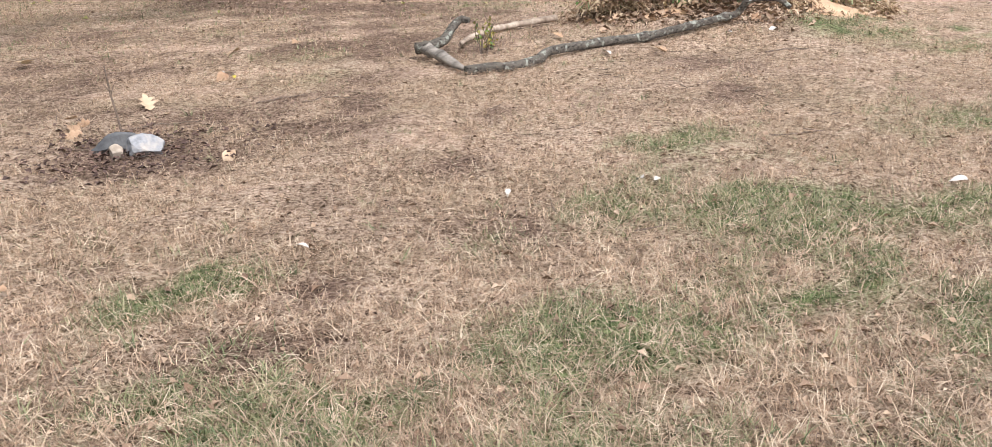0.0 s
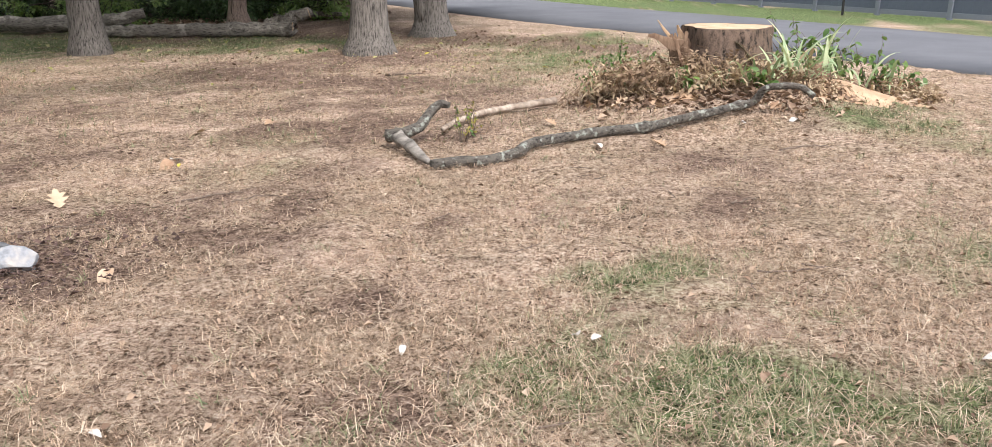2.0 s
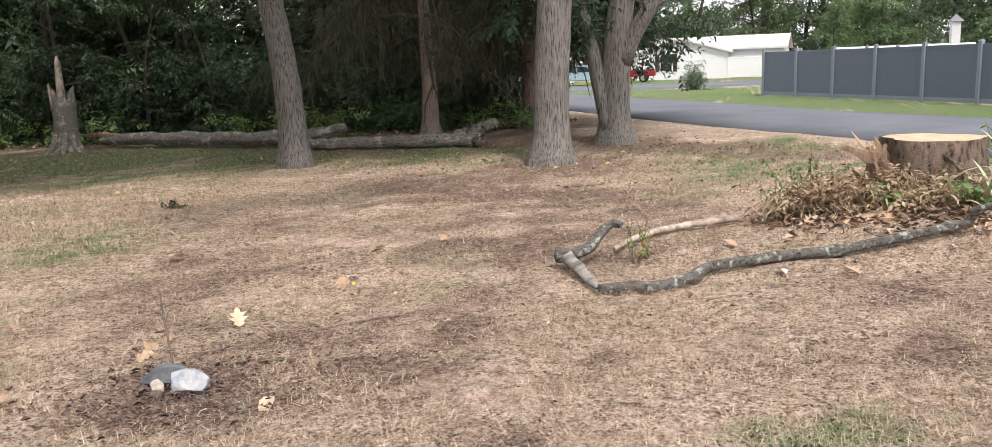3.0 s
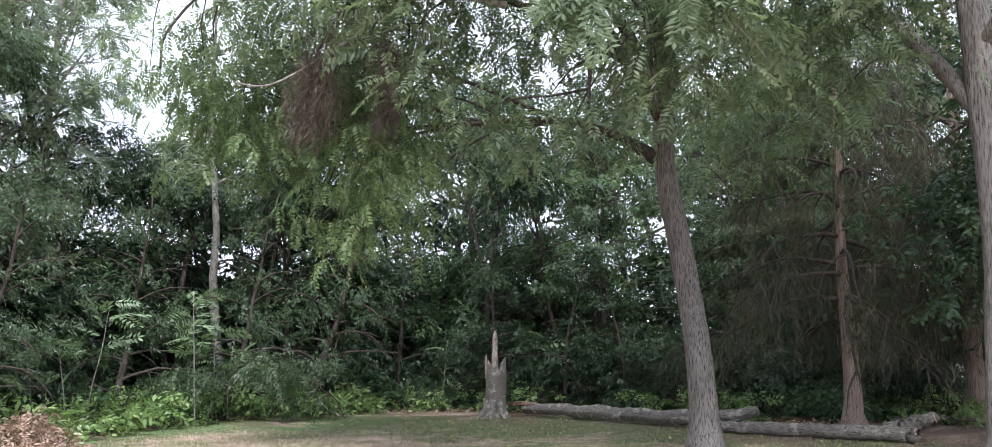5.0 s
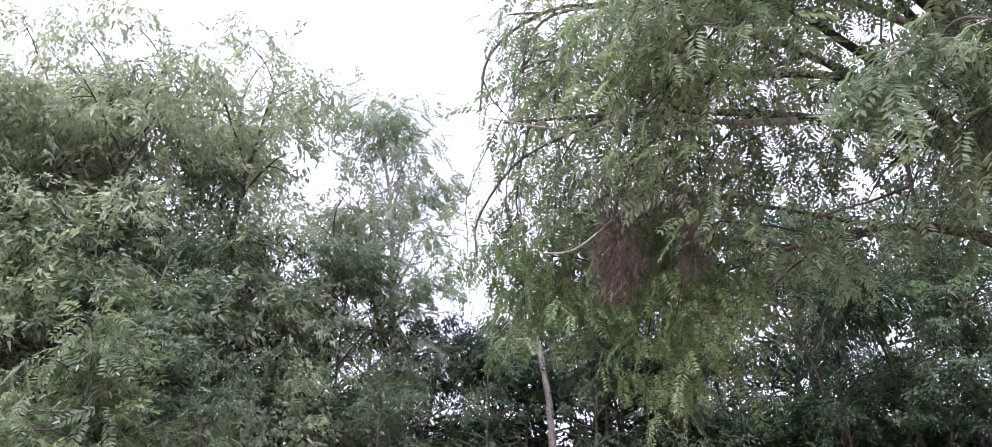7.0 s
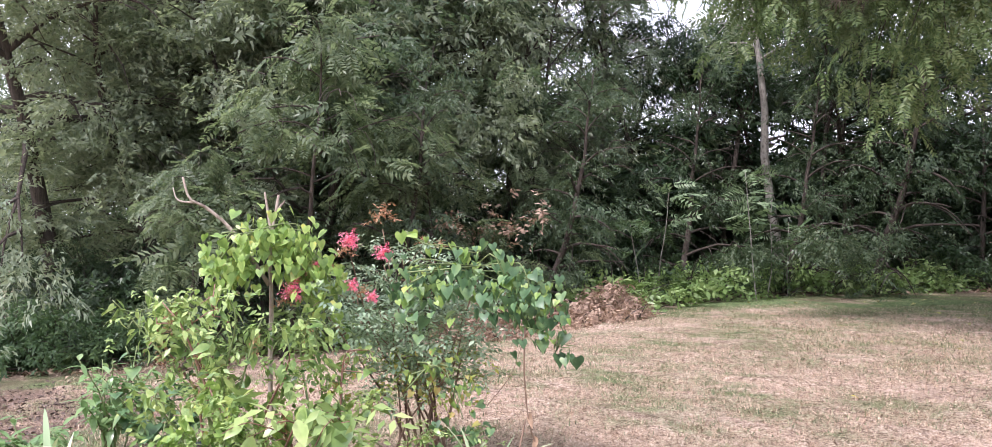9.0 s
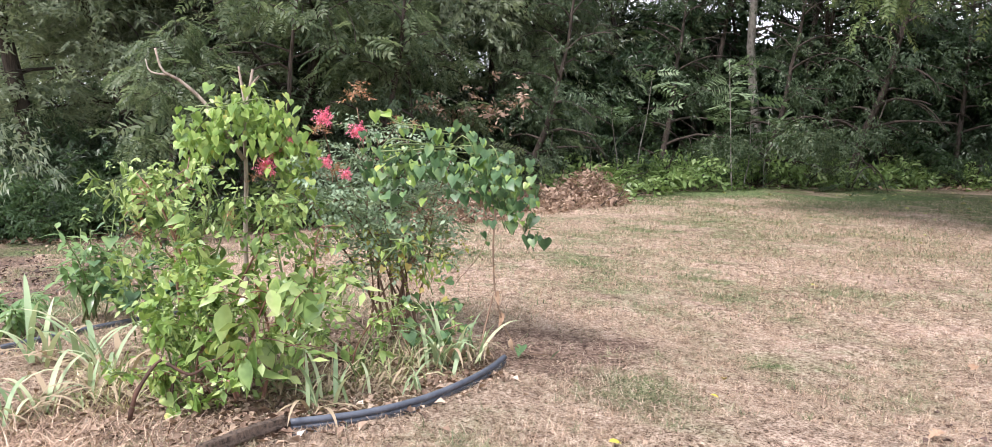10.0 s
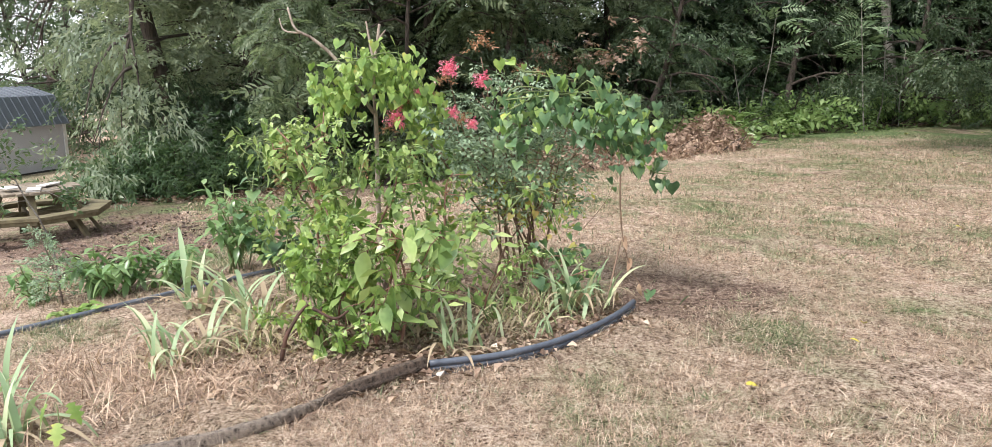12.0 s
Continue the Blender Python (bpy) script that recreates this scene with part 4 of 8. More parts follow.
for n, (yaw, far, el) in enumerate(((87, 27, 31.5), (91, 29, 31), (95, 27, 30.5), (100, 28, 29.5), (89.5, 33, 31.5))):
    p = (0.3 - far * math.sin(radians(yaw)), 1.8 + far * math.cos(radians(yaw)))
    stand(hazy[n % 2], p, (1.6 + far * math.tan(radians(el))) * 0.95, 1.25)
for n, k in enumerate(hazy + kinds + thin):
    p = EDGE[7 * n + 3] + OUT[7 * n + 3] * 7.0
    k.matrix_basis = pose(*on(*p, -0.05)) @ Matrix.Diagonal((1, 1, tall_at(p) * 0.9 / 13.0, 1))


def bush(g, h, wide, count, size, mat, label, kind="cluster", name="bush"):
    e = thing(name, label, "bush")
    tubes, lines, heads = [], [], []
    for i in range(14):
        az = g.uniform(0, T)
        el = g.uniform(0.5, 1.4)
        pts = limb(g, (g.normal(0, 0.15), g.normal(0, 0.15), -0.05), (math.cos(az) * math.cos(el) * wide / h, math.sin(az) * math.cos(el) * wide / h, math.sin(el)), h * g.uniform(0.7, 1.1), 0.3, 6, 0.1)
        tubes.append(tube(pts, np.linspace(0.02, 0.005, 7), 4, caps=False))
        lines.append(pts)
        heads.append(np.full(7, az))
    tagged(part("stem_work", joined(*tubes), BARK_DARK, e), kind="stuff")
    P, Y = leaf_places(g, lines, heads, int(count * 0.7), 0.2, 0.1, 6)
    P[:, 2] = np.maximum(P[:, 2], 0.05)
    part("foliage", leaves_at(kind, P, g, size, yaw=Y, pitch=(0.2, 0.5)), mat, e)
    return e


bushes = [bush(g, 1.7, 1.2, 300, 0.44, LEAF_BUSH, "tangled green understorey bush at the wood's edge", "mist"), bush(g, 2.6, 1.5, 400, 0.44, LEAF_SHADE, "dense understorey shrub, shade put into its dark green leaf colour", "mist"),
          bush(g, 1.1, 1.1, 190, 0.32, LEAF_FRESH, "low leafy undergrowth at the wood's edge"), bush(g, 3.4, 1.6, 440, 0.5, LEAF_DEEP, "tall understorey shrub with shade put into its leaf colour", "mist")]
for i in range(60):
    for depth, pick in ((0.0, (0, 2)), (1.6, (1, 3))):
        if g.random() < (0.8 if depth < 1 else 0.7):
            p = EDGE[i] + OUT[i] * (depth + g.normal(0, 0.4))
            s = g.uniform(0.7, 1.15) * (0.75 if i > 38 and depth < 1 else 1.0)
            copy_thing(bushes[pick[g.integers(0, 2)]], pose(*on(*p, -0.03), 0, 0, g.uniform(0, 360)) @ Matrix.Diagonal((s, s, s, 1)))
# filler deep in the wood; its shade is put into the leaf colour
inner = bush(g, 3.4, 1.7, 250, 0.85, LEAF_DEEP, "tall shrub deep in the wood, shade put into its leaf colour", "mist")
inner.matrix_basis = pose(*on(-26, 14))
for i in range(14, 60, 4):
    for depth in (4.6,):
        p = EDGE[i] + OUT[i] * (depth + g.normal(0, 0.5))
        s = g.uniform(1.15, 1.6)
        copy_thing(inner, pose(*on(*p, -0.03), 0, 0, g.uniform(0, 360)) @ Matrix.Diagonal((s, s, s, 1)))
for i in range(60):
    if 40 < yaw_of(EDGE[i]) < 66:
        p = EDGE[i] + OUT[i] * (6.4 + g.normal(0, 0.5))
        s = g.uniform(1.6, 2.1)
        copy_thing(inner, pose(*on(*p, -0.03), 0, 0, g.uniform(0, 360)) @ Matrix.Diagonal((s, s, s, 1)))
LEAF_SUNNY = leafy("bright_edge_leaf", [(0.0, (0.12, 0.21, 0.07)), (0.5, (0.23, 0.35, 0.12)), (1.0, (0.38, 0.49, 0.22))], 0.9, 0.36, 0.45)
bright = [bush(g, 1.3, 1.1, 170, 0.4, LEAF_SUNNY, "bright green bramble bush at the lawn's end"), bush(g, 0.8, 1.0, 110, 0.32, LEAF_SUNNY, "low bright green weeds at the lawn's end")]
spots = [(10, 34, 0.9), (34, 44, 0.55), (44, 59, 0.4)]
for lo, hi, share in spots:
    for i in range(lo, hi):
        if g.random() < share:
            p = EDGE[i] - OUT[i] * (1.15 + g.normal(0, 0.3))
            s = g.uniform(0.65, 1.2)
            copy_thing(bright[g.integers(0, 2)], pose(*on(*p, -0.03), 0, 0, g.uniform(0, 360)) @ Matrix.Diagonal((s, s, s, 1)))
for n, b in enumerate(bright):
    b.matrix_basis = pose(*on(*(EDGE[24 + n * 3] - OUT[24 + n * 3] * 0.8)))
for n, b in enumerate(bushes):
    b.matrix_basis = pose(*on(*(EDGE[50 + n * 2] + OUT[50 + n * 2] * 1.4)))

# slender bare stems that stand out against the dark of the wood
poles = [woodland_tree(g, 11.0, 2.4, "mist", 420, 0.6, BARK_DARK, LEAF_WOOD, 0.5, 0.3, 0.5, "pole_tree", 0.25, "slender bare-stemmed tree with a high thin crown", 0.3, 12, 0.11),
         woodland_tree(g, 11.0, 2.2, "mist", 330, 0.6, BARK_DARK, LEAF_DEEP, 0.55, 0.3, 0.6, "pole_tree", 0.5, "leaning dark-stemmed tree with a high thin crown", 0.3, 10, 0.1)]
for i in range(17, 58):
    if g.random() < (0.55 if 38 < yaw_of(EDGE[i]) < 72 else 0.2):
        p = EDGE[i] + OUT[i] * (0.9 + abs(g.normal(0, 0.7)))
        w, k = g.uniform(0.8, 1.3), g.uniform(0.75, 1.05)
        copy_thing(poles[g.integers(0, 2)], pose(*on(*p, -0.05), g.normal(0, 3), g.normal(0, 3), g.uniform(0, 360)) @ Matrix.Diagonal((w, w, k, 1)))
for n, b in enumerate(poles):
    b.matrix_basis = pose(*on(*(EDGE[30 + n * 9] + OUT[30 + n * 9] * 1.2)))

dark_tree = woodland_tree(g, 10.0, 2.7, "cluster", 2000, 0.42, BARK_DARK, LEAF_DEEP, 0.27, 0.5, 0.3, "dark_leaved_tree", 0.05, "dark glossy-leaved tree with branches hanging low", 0.3, 20)
dark_tree.matrix_basis = pose(*on(-2.75, 25.2))
copy_thing(dark_tree, pose(*on(-5.2, 29.0), 0, 0, 140) @ Matrix.Diagonal((0.85, 0.85, 1.0, 1)))
# single trees that stand out from the wood
slim = woodland_tree(g, 14.8, 2.8, "compound", 2300, 0.5, BARK_PALE, LEAF_SILVER, 0.5, 0.0, 0.6, "slender_tree", 0.1, "tall slender tree with sparse crown above the wood", 0.35, 20, profile=lambda q: 0.55 + 1.5 * q * (1.15 - q))
slim.matrix_basis = pose(*on(-25.3, 10.4))
twin = woodland_tree(g, 13.0, 2.2, "compound", 1000, 0.48, BARK_DARK, LEAF_SILVER, 0.55, 0.0, 0.7, "slender_tree", 0.1, "tall slender tree with sparse crown above the wood", 0.35, 14, profile=lambda q: 0.55 + 1.5 * q * (1.15 - q))
twin.matrix_basis = pose(*on(-24.8, 11.2))
ghost = woodland_tree(g, 12.5, 2.2, "compound", 260, 0.5, BARK_PALE, LEAF_WALNUT, 0.55, 0.3, 0.4, "pale_trunk_tree", 0.05, "straight pale-barked tree at the wood's edge", r=0.17)
ghost.matrix_basis = pose(*on(-22.6, 15.2))
silver = woodland_tree(g, 10.5, 4.4, "mist", 2000, 0.46, BARK_DARK, LEAF_SILVER, 0.36, 0.6, 0.35, "silver_leaved_tree", 0.1, "tree with silvery grey-green drooping leaves", 0.35, 20, 0.24)
silver.matrix_basis = pose(*on(-19.6, -3.7)) @ Matrix.Diagonal((0.88, 0.88, 1.2, 1))
feather = woodland_tree(g, 6.2, 2.4, "compound", 1000, 0.5, BARK_DARK, LEAF_WALNUT, 0.5, 0.5, 0.3, "feather_leaved_tree", 0.05, "small tree with drooping feathery compound leaves", 0.2, 14, 0.07)
feather.matrix_basis = pose(*on(-15.6, 1.1))
copy_thing(feather, pose(*on(-16.8, 4.4), 0, 0, 130) @ Matrix.Diagonal((0.7, 0.7, 0.72, 1)))
for i, (x, y, s, yaw) in enumerate(((-14.7, -0.5, 0.6, 40), (-19.9, 7.2, 0.75, 80))):
    copy_thing(feather, pose(*on(x, y), 0, 0, yaw) @ Matrix.Diagonal((s, s, s, 1)))
elder = woodland_tree(g, 8.0, 2.6, "mist", 1100, 0.4, BARK_DARK, LEAF_WOOD, 0.1, 0.4, 0.3, "young_tree", 0.1, "bushy young tree leafy to the ground", 0.35, 22)
elder.matrix_basis = pose(*on(-19.8, 16.2))
for x, y, s, yaw in ((-17.3, -4.7, 0.8, 20), (-17.6, -3.9, 0.95, 200), (-17.4, -3.1, 0.85, 310), (-17.0, -2.3, 0.75, 80), (-18.4, -3.4, 1.1, 150)):
    copy_thing(bushes[0], pose(*on(x, y, -0.03), 0, 0, yaw) @ Matrix.Diagonal((s, s, s, 1)))
for x, y, s, yaw in ((-18.6, 6.8, 0.75, 30), (-20.9, 11.2, 0.8, 100), (-18.6, 0.6, 0.8, 160), (-16.9, 3.0, 0.7, 20), (-20.4, 14.0, 0.8, 75), (-27.0, -4.4, 1.1, 40), (-33, -9.0, 1.6, 10), (-36, -14, 1.6, 70)):
    copy_thing(elder, pose(*on(x, y), 0, 0, yaw) @ Matrix.Diagonal((s, s, s, 1)))

# dark leaf colour carries the shade low in the wood behind the walnut
shady = woodland_tree(g, 9.0, 3.0, "mist", 900, 0.55, BARK_DARK, LEAF_DEEP, 0.08, 0.4, 0.3, "young_tree", 0.1, "bushy young tree leafy to the ground, shade put into its dark leaf colour", 0.4, 22)
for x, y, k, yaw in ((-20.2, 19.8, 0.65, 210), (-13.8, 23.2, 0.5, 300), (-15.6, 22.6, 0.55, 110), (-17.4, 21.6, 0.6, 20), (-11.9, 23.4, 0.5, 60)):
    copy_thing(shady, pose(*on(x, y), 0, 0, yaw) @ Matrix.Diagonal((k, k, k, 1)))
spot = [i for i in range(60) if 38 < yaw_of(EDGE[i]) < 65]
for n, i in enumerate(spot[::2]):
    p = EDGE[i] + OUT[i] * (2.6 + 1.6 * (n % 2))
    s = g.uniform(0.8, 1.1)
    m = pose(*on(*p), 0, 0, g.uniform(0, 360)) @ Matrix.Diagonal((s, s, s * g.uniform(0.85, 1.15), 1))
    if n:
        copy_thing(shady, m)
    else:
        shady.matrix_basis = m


def stalk_plant(g, at, h, count, size, label):
    """A sapling of one straight stalk with long compound leaves at its head."""
    e = thing("ailanthus_sapling", label, "sapling", on(*at), "pale saplings before the wood")
    pts = limb(g, (0, 0, -0.05), (g.normal(0, 0.05), g.normal(0, 0.05), 1), h, 0, 8, 0.03)
    part("stem", tube(pts, np.linspace(0.022, 0.008, 9), 6), BARK_PALE, e)
    f = np.sqrt(g.uniform(0.25, 1.0, count)) * 7.99
    P = np.array([pts[int(q)] + (pts[int(q) + 1] - pts[int(q)]) * (q - int(q)) for q in f])
    part("foliage", leaves_at("compound", P, g, size, pitch=(-0.35, 0.35)), LEAF_SUMAC, e)
    return e


for x, y, h, c in ((-19.6, 10.0, 3.1, 12), (-19.9, 9.0, 2.5, 11), (-19.4, 9.5, 2.2, 9), (-18.9, 12.3, 3.3, 14), (-19.5, 12.9, 2.6, 10), (-20.3, 8.2, 2.0, 9), (-20.0, 13.8, 2.0, 9), (-16.3, 22.6, 2.4, 9), (-18.9, 20.6, 2.2, 8)):
    stalk_plant(g, (x, y), h, c, 0.75, "pale green ailanthus sapling before the dark wood")


def dead_heap(g, at, rx, ry, h, count, label, name="brush_pile", size=0.22, twigs=14, mat=None, strands=0):
    e = thing(name, label, "brush pile", on(*at))
    a, r = g.uniform(0, T, count), np.sqrt(g.random(count))
    z = h * (1 - r**1.6) * g.random(count) ** 0.6
    P = np.stack([r * rx * np.cos(a), r * ry * np.sin(a), z + 0.03], -1)
    tagged(part("dead_foliage", leaves_at("cluster", P, g, size, pitch=(0.3, 0.7)), mat or LEAF_DEAD, e), kind="stuff")
    if strands:
        tagged(part("straw", leaves_at("needle", P[:strands] + [0, 0, 0.02], g, size * 1.9, pitch=(0.2, 0.5)), mat, e), kind="stuff")
    for k in range(twigs):
        b0 = np.array([g.normal(0, rx * 0.5), g.normal(0, ry * 0.5), 0.05])
        az = g.uniform(0, T)
        part("twig", tube(limb(g, b0, (math.cos(az), math.sin(az), g.uniform(0.1, 0.9)), g.uniform(0.5, 1.2), 0.2), np.linspace(0.012, 0.003, 7), 5), BARK_DARK, e)
    return e


far_elder = woodland_tree(g, 8.0, 2.6, "mist", 1000, 0.6, BARK_DARK, LEAF_WOOD, 0.1, 0.4, 0.3, "young_tree", 0.1, "bushy young tree beyond the shed", 0.35, 22)
far_elder.matrix_basis = pose(*on(-29, -1.5))
for x, y, s, yaw in ((-25.5, -3.6, 0.95, 10), (-31, -5.5, 1.1, 70), (-36, -9.5, 1.2, 120), (-39, -15, 1.1, 200), (-35, -20, 1.1, 20), (-33, -2.5, 1.2, 310), (-43, -11, 1.4, 50)):
    copy_thing(far_elder, pose(*on(x, y), 0, 0, yaw) @ Matrix.Diagonal((s * 1.3, s * 1.3, s, 1)))
dead_heap(g, (-16.6, 7.7), 1.1, 0.9, 0.8, 620, "heap of cut branches with dead tan leaves")
dead_heap(g, (-16.2, 6.6), 1.1, 0.7, 0.45, 380, "low heap of dead leafy branches")
dead_heap(g, (-15.0, 4.7), 1.3, 0.9, 0.6, 480, "heap of dead leafy branches beside the lawn")
for x, y, z, n_, sp in ((-16.2, 5.3, 1.75, 40, 0.28), (-16.4, 6.2, 2.1, 12, 0.15), (-16.2, 4.4, 1.9, 10, 0.12), (-26.5, 6.5, 9.6, 22, 0.3)):
    ob = part("dead_leaf_tuft", leaves_at("cluster", np.array([x, y, z]) + g.normal(0, 1, (n_, 3)) * sp, g, 0.26), LEAF_DEAD)
    tagged(ob, "tuft of dead orange-tan leaves caught in the branches", "dead leaves", kind="stuff")

STRAW_HEAP = leafy("straw_and_dead_leaf", [(0.0, (0.09, 0.055, 0.036)), (0.4, (0.25, 0.165, 0.105)), (0.75, (0.47, 0.36, 0.24)), (1.0, (0.7, 0.6, 0.43))], 2.5, 0.8, 0.2)
dead_heap(g, (1.95, 9.92), 1.05, 0.34, 0.27, 330, "heap of dead iris leaves and bark against the stump", "leaf_heap", 0.14, 0, STRAW_HEAP, 170)
dead_heap(g, (4.1, 10.35), 0.5, 0.28, 0.2, 200, "heap of withered leaves at the bed's end", "leaf_heap", 0.12, 0, STRAW_HEAP, 50)
dead_heap(g, (3.0, 9.75), 0.4, 0.2, 0.16, 120, "withered leaves among the irises", "leaf_heap", 0.12, 0, STRAW_HEAP, 30)
LEAF_BROWN = leafy("hanging_brown_leaf", [(0.0, (0.055, 0.042, 0.036)), (0.5, (0.12, 0.09, 0.075)), (1.0, (0.24, 0.18, 0.145))], 2.0, 0.85, 0.1)
# broken walnut limbs with hanging dead leaves
for pts, r in ((((-8.9, 12.3, 7.7), (-9.4, 11.8, 7.85), (-9.9, 11.2, 8.05), (-10.63, 10.42, 8.52), (-11.3, 9.5, 8.3), (-12.13, 8.1, 8.76)), 0.07),
               (((-9.8, 11.4, 8.0), (-10.08, 11.05, 7.8), (-10.85, 10.13, 6.82), (-11.45, 9.28, 6.09), (-11.9, 8.8, 6.1)), 0.03), (((-8.4, 15.6, 7.2), (-7.4, 15.2, 7.4), (-6.9, 15.1, 6.8), (-7.2, 15.0, 6.4)), 0.025)):
    ln = (curve_pts(pts, 22) - [0.2, 1.5, 1.6]) * 0.93 + [0.2, 1.5, 1.6]
    ob = part("broken_limb", tube(ln, np.linspace(r, 0.012, 22), 7, 0.08), BARK_PALE)
    tagged(ob, "broken pale limb hanging in the walnut crown", "limb")
for (x, y, z), (w, h), n_ in (((-11.05, 9.85, 6.25), (0.19, 0.5), 300), ((-10.32, 10.8, 6.5), (0.1, 0.5), 150), ((-10.9, 10.2, 7.5), (0.3, 0.35), 60), ((-9.6, 11.3, 8.6), (0.25, 0.4), 50), ((-12.0, 9.4, 10.4), (0.25, 0.7), 70)):
    x, y, z = 0.93 * x + 0.014, 0.93 * y + 0.105, 0.93 * z + 0.112
    P = np.array([x, y, z]) + np.stack([g.normal(0, w, n_), g.normal(0, w, n_), g.uniform(-1.4, 1.2, n_) * h], -1)
    ob = part("dead_leaf_clump", leaves_at("needle", P, g, 0.4, yaw=np.zeros(n_), pitch=(1.35, 0.2)), LEAF_BROWN)
    tagged(ob, "hanging clump of brown dead leaves in the walnut", "dead leaves", kind="stuff")

# ---- things on the lawn ----
STONE_PALE = surface("pale_grey_stone", [(0.3, (0.15, 0.17, 0.2)), (0.5, (0.33, 0.35, 0.38)), (0.7, (0.46, 0.43, 0.39))], 9, rough=0.75, bump=0.6, fine=40)
STONE_DARK = surface("dark_grey_stone", [(0.3, (0.055, 0.06, 0.07)), (0.7, (0.17, 0.18, 0.19))], 7, rough=0.8, bump=0.6, fine=40)
STONE_TAN = surface("tan_stone", [(0.3, (0.3, 0.25, 0.2)), (0.7, (0.52, 0.46, 0.39))], 8, rough=0.8, bump=0.6, fine=40)
CUT_WOOD = surface("fresh_cut_wood", [(0.3, (0.5, 0.33, 0.2)), (0.7, (0.72, 0.54, 0.37))], 5, rough=0.8, bump=0.4, fine=70)
SAWDUST = surface("orange_sawdust", [(0.3, (0.42, 0.27, 0.17)), (0.7, (0.66, 0.47, 0.32))], 5, rough=0.95, bump=0.7, fine=120)
TORN_WOOD = surface("torn_red_brown_wood", [(0.3, (0.16, 0.09, 0.06)), (0.7, (0.48, 0.34, 0.23))], 14, (1, 1, 0.25), 0.85, 0.7)
TWIG = surface("brown_twig", [(0.3, (0.1, 0.075, 0.06)), (0.7, (0.25, 0.19, 0.15))], 30, rough=0.85)
STRAW_LEAF = leafy("straw_leaf", [(0.0, (0.26, 0.19, 0.12)), (0.6, (0.46, 0.37, 0.25)), (1.0, (0.62, 0.54, 0.4))], 2.0, 0.7, 0.2)
IRIS_LEAF = leafy("iris_leaf", [(0.0, (0.2, 0.3, 0.16)), (0.4, (0.34, 0.46, 0.26)), (0.7, (0.55, 0.62, 0.38)), (1.0, (0.74, 0.68, 0.45))], 1.2, 0.5, 0.25, "object")
LITTER = leafy("dry_tan_leaf", [(0.0, (0.3, 0.18, 0.11)), (0.5, (0.48, 0.33, 0.22)), (1.0, (0.62, 0.49, 0.36))], 2.0, 0.8, 0.15, "object")
BLEACHED = surface("bleached_leaf", [(0.3, (0.55, 0.53, 0.5)), (0.7, (0.75, 0.74, 0.71))], 20, rough=0.8)
YELLOW = surface("yellow_leaf", [(0.3, (0.55, 0.45, 0.04)), (0.7, (0.75, 0.66, 0.12))], 20, rough=0.6)


def rock(g, size, flat=0.6, mat=None):
    """A broken, faceted stone."""
    bm = bmesh.new()
    bmesh.ops.create_icosphere(bm, subdivisions=3, radius=1.0)
    cuts = [(Vector(g.normal(0, 1, 3)).normalized(), g.uniform(0.55, 0.85)) for _ in range(11)]
    for v in bm.verts:
        for n, d in cuts:
            k = v.co.dot(n) - d
            if k > 0:
                v.co -= n * k
        v.co += v.co.normalized() * noise.noise(v.co * 3.0) * 0.05
        v.co = Vector((v.co.x * size[0], v.co.y * size[1], v.co.z * size[2]))
    return bm


g = np.random.default_rng(21)
for name, label, at, size, yaw, mat in (
        ("stone", "dark grey weathered stone at the foot of a sapling stick", (-2.53, 5.56), (0.165, 0.07, 0.085), 8, STONE_DARK),
        ("stone", "pale blue-grey broken stone on dark mulch", (-2.335, 5.47), (0.145, 0.08, 0.09), 14, STONE_PALE),
        ("stone", "small rounded tan stone between larger stones", (-2.48, 5.42), (0.055, 0.045, 0.06), 30, STONE_TAN)):
    ob = part(name, rock(g, size), mat)
    ob.matrix_basis = pose(*on(*at, size[2] * 0.55), 4, -6, yaw)
    tagged(ob, label, "stone", "stones round the sapling")
stick = part("sapling_stick", joined(tube(curve_pts([(0, 0, -0.03), (-0.015, 0, 0.25), (-0.04, 0.01, 0.45), (-0.05, 0.01, 0.66)], 9), np.linspace(0.008, 0.004, 9), 6, 0.1),
             tube(curve_pts([(-0.035, 0.01, 0.44), (-0.02, 0.02, 0.5), (0.0, 0.03, 0.53)], 5), np.linspace(0.004, 0.002, 5), 5),
             tube(curve_pts([(-0.04, 0.01, 0.46), (-0.07, 0.0, 0.52)], 4), np.linspace(0.004, 0.002, 4), 5)), TWIG)
stick.matrix_basis = pose(*on(-2.50, 5.60)) @ Matrix.Diagonal((1, 1, 0.82, 1))
tagged(stick, "thin bare upright stick of a dead sapling", "stick")


def uneven(line, radii, sides, seed, knots=()):
    """A limb with swellings where side limbs were."""
    r = np.array(radii, float)
    n = len(line)
    for f, a in knots:
        r *= 1 + a * np.exp(-(((np.linspace(0, 1, n) - f) / 0.015) ** 2))
    return tube(line, r, sides, 0.12, seed=seed)


fallen = thing("fallen_branch", "crooked lichen-spotted fallen branch lying on dry lawn", "branch")
main = curve_pts([(-0.37, 7.60, 0.05), (-0.16, 7.68, 0.06), (0.05, 7.72, 0.06), (0.28, 7.90, 0.09), (0.40, 8.12, 0.12), (0.75, 8.36, 0.13), (1.06, 8.50, 0.15), (1.35, 8.60, 0.16),
                  (1.62, 8.72, 0.20), (1.92, 8.86, 0.24), (2.2, 9.02, 0.28), (2.36, 9.06, 0.31), (2.44, 8.98, 0.44), (2.58, 8.95, 0.47), (2.74, 8.96, 0.46), (2.86, 8.95, 0.38)], 110)
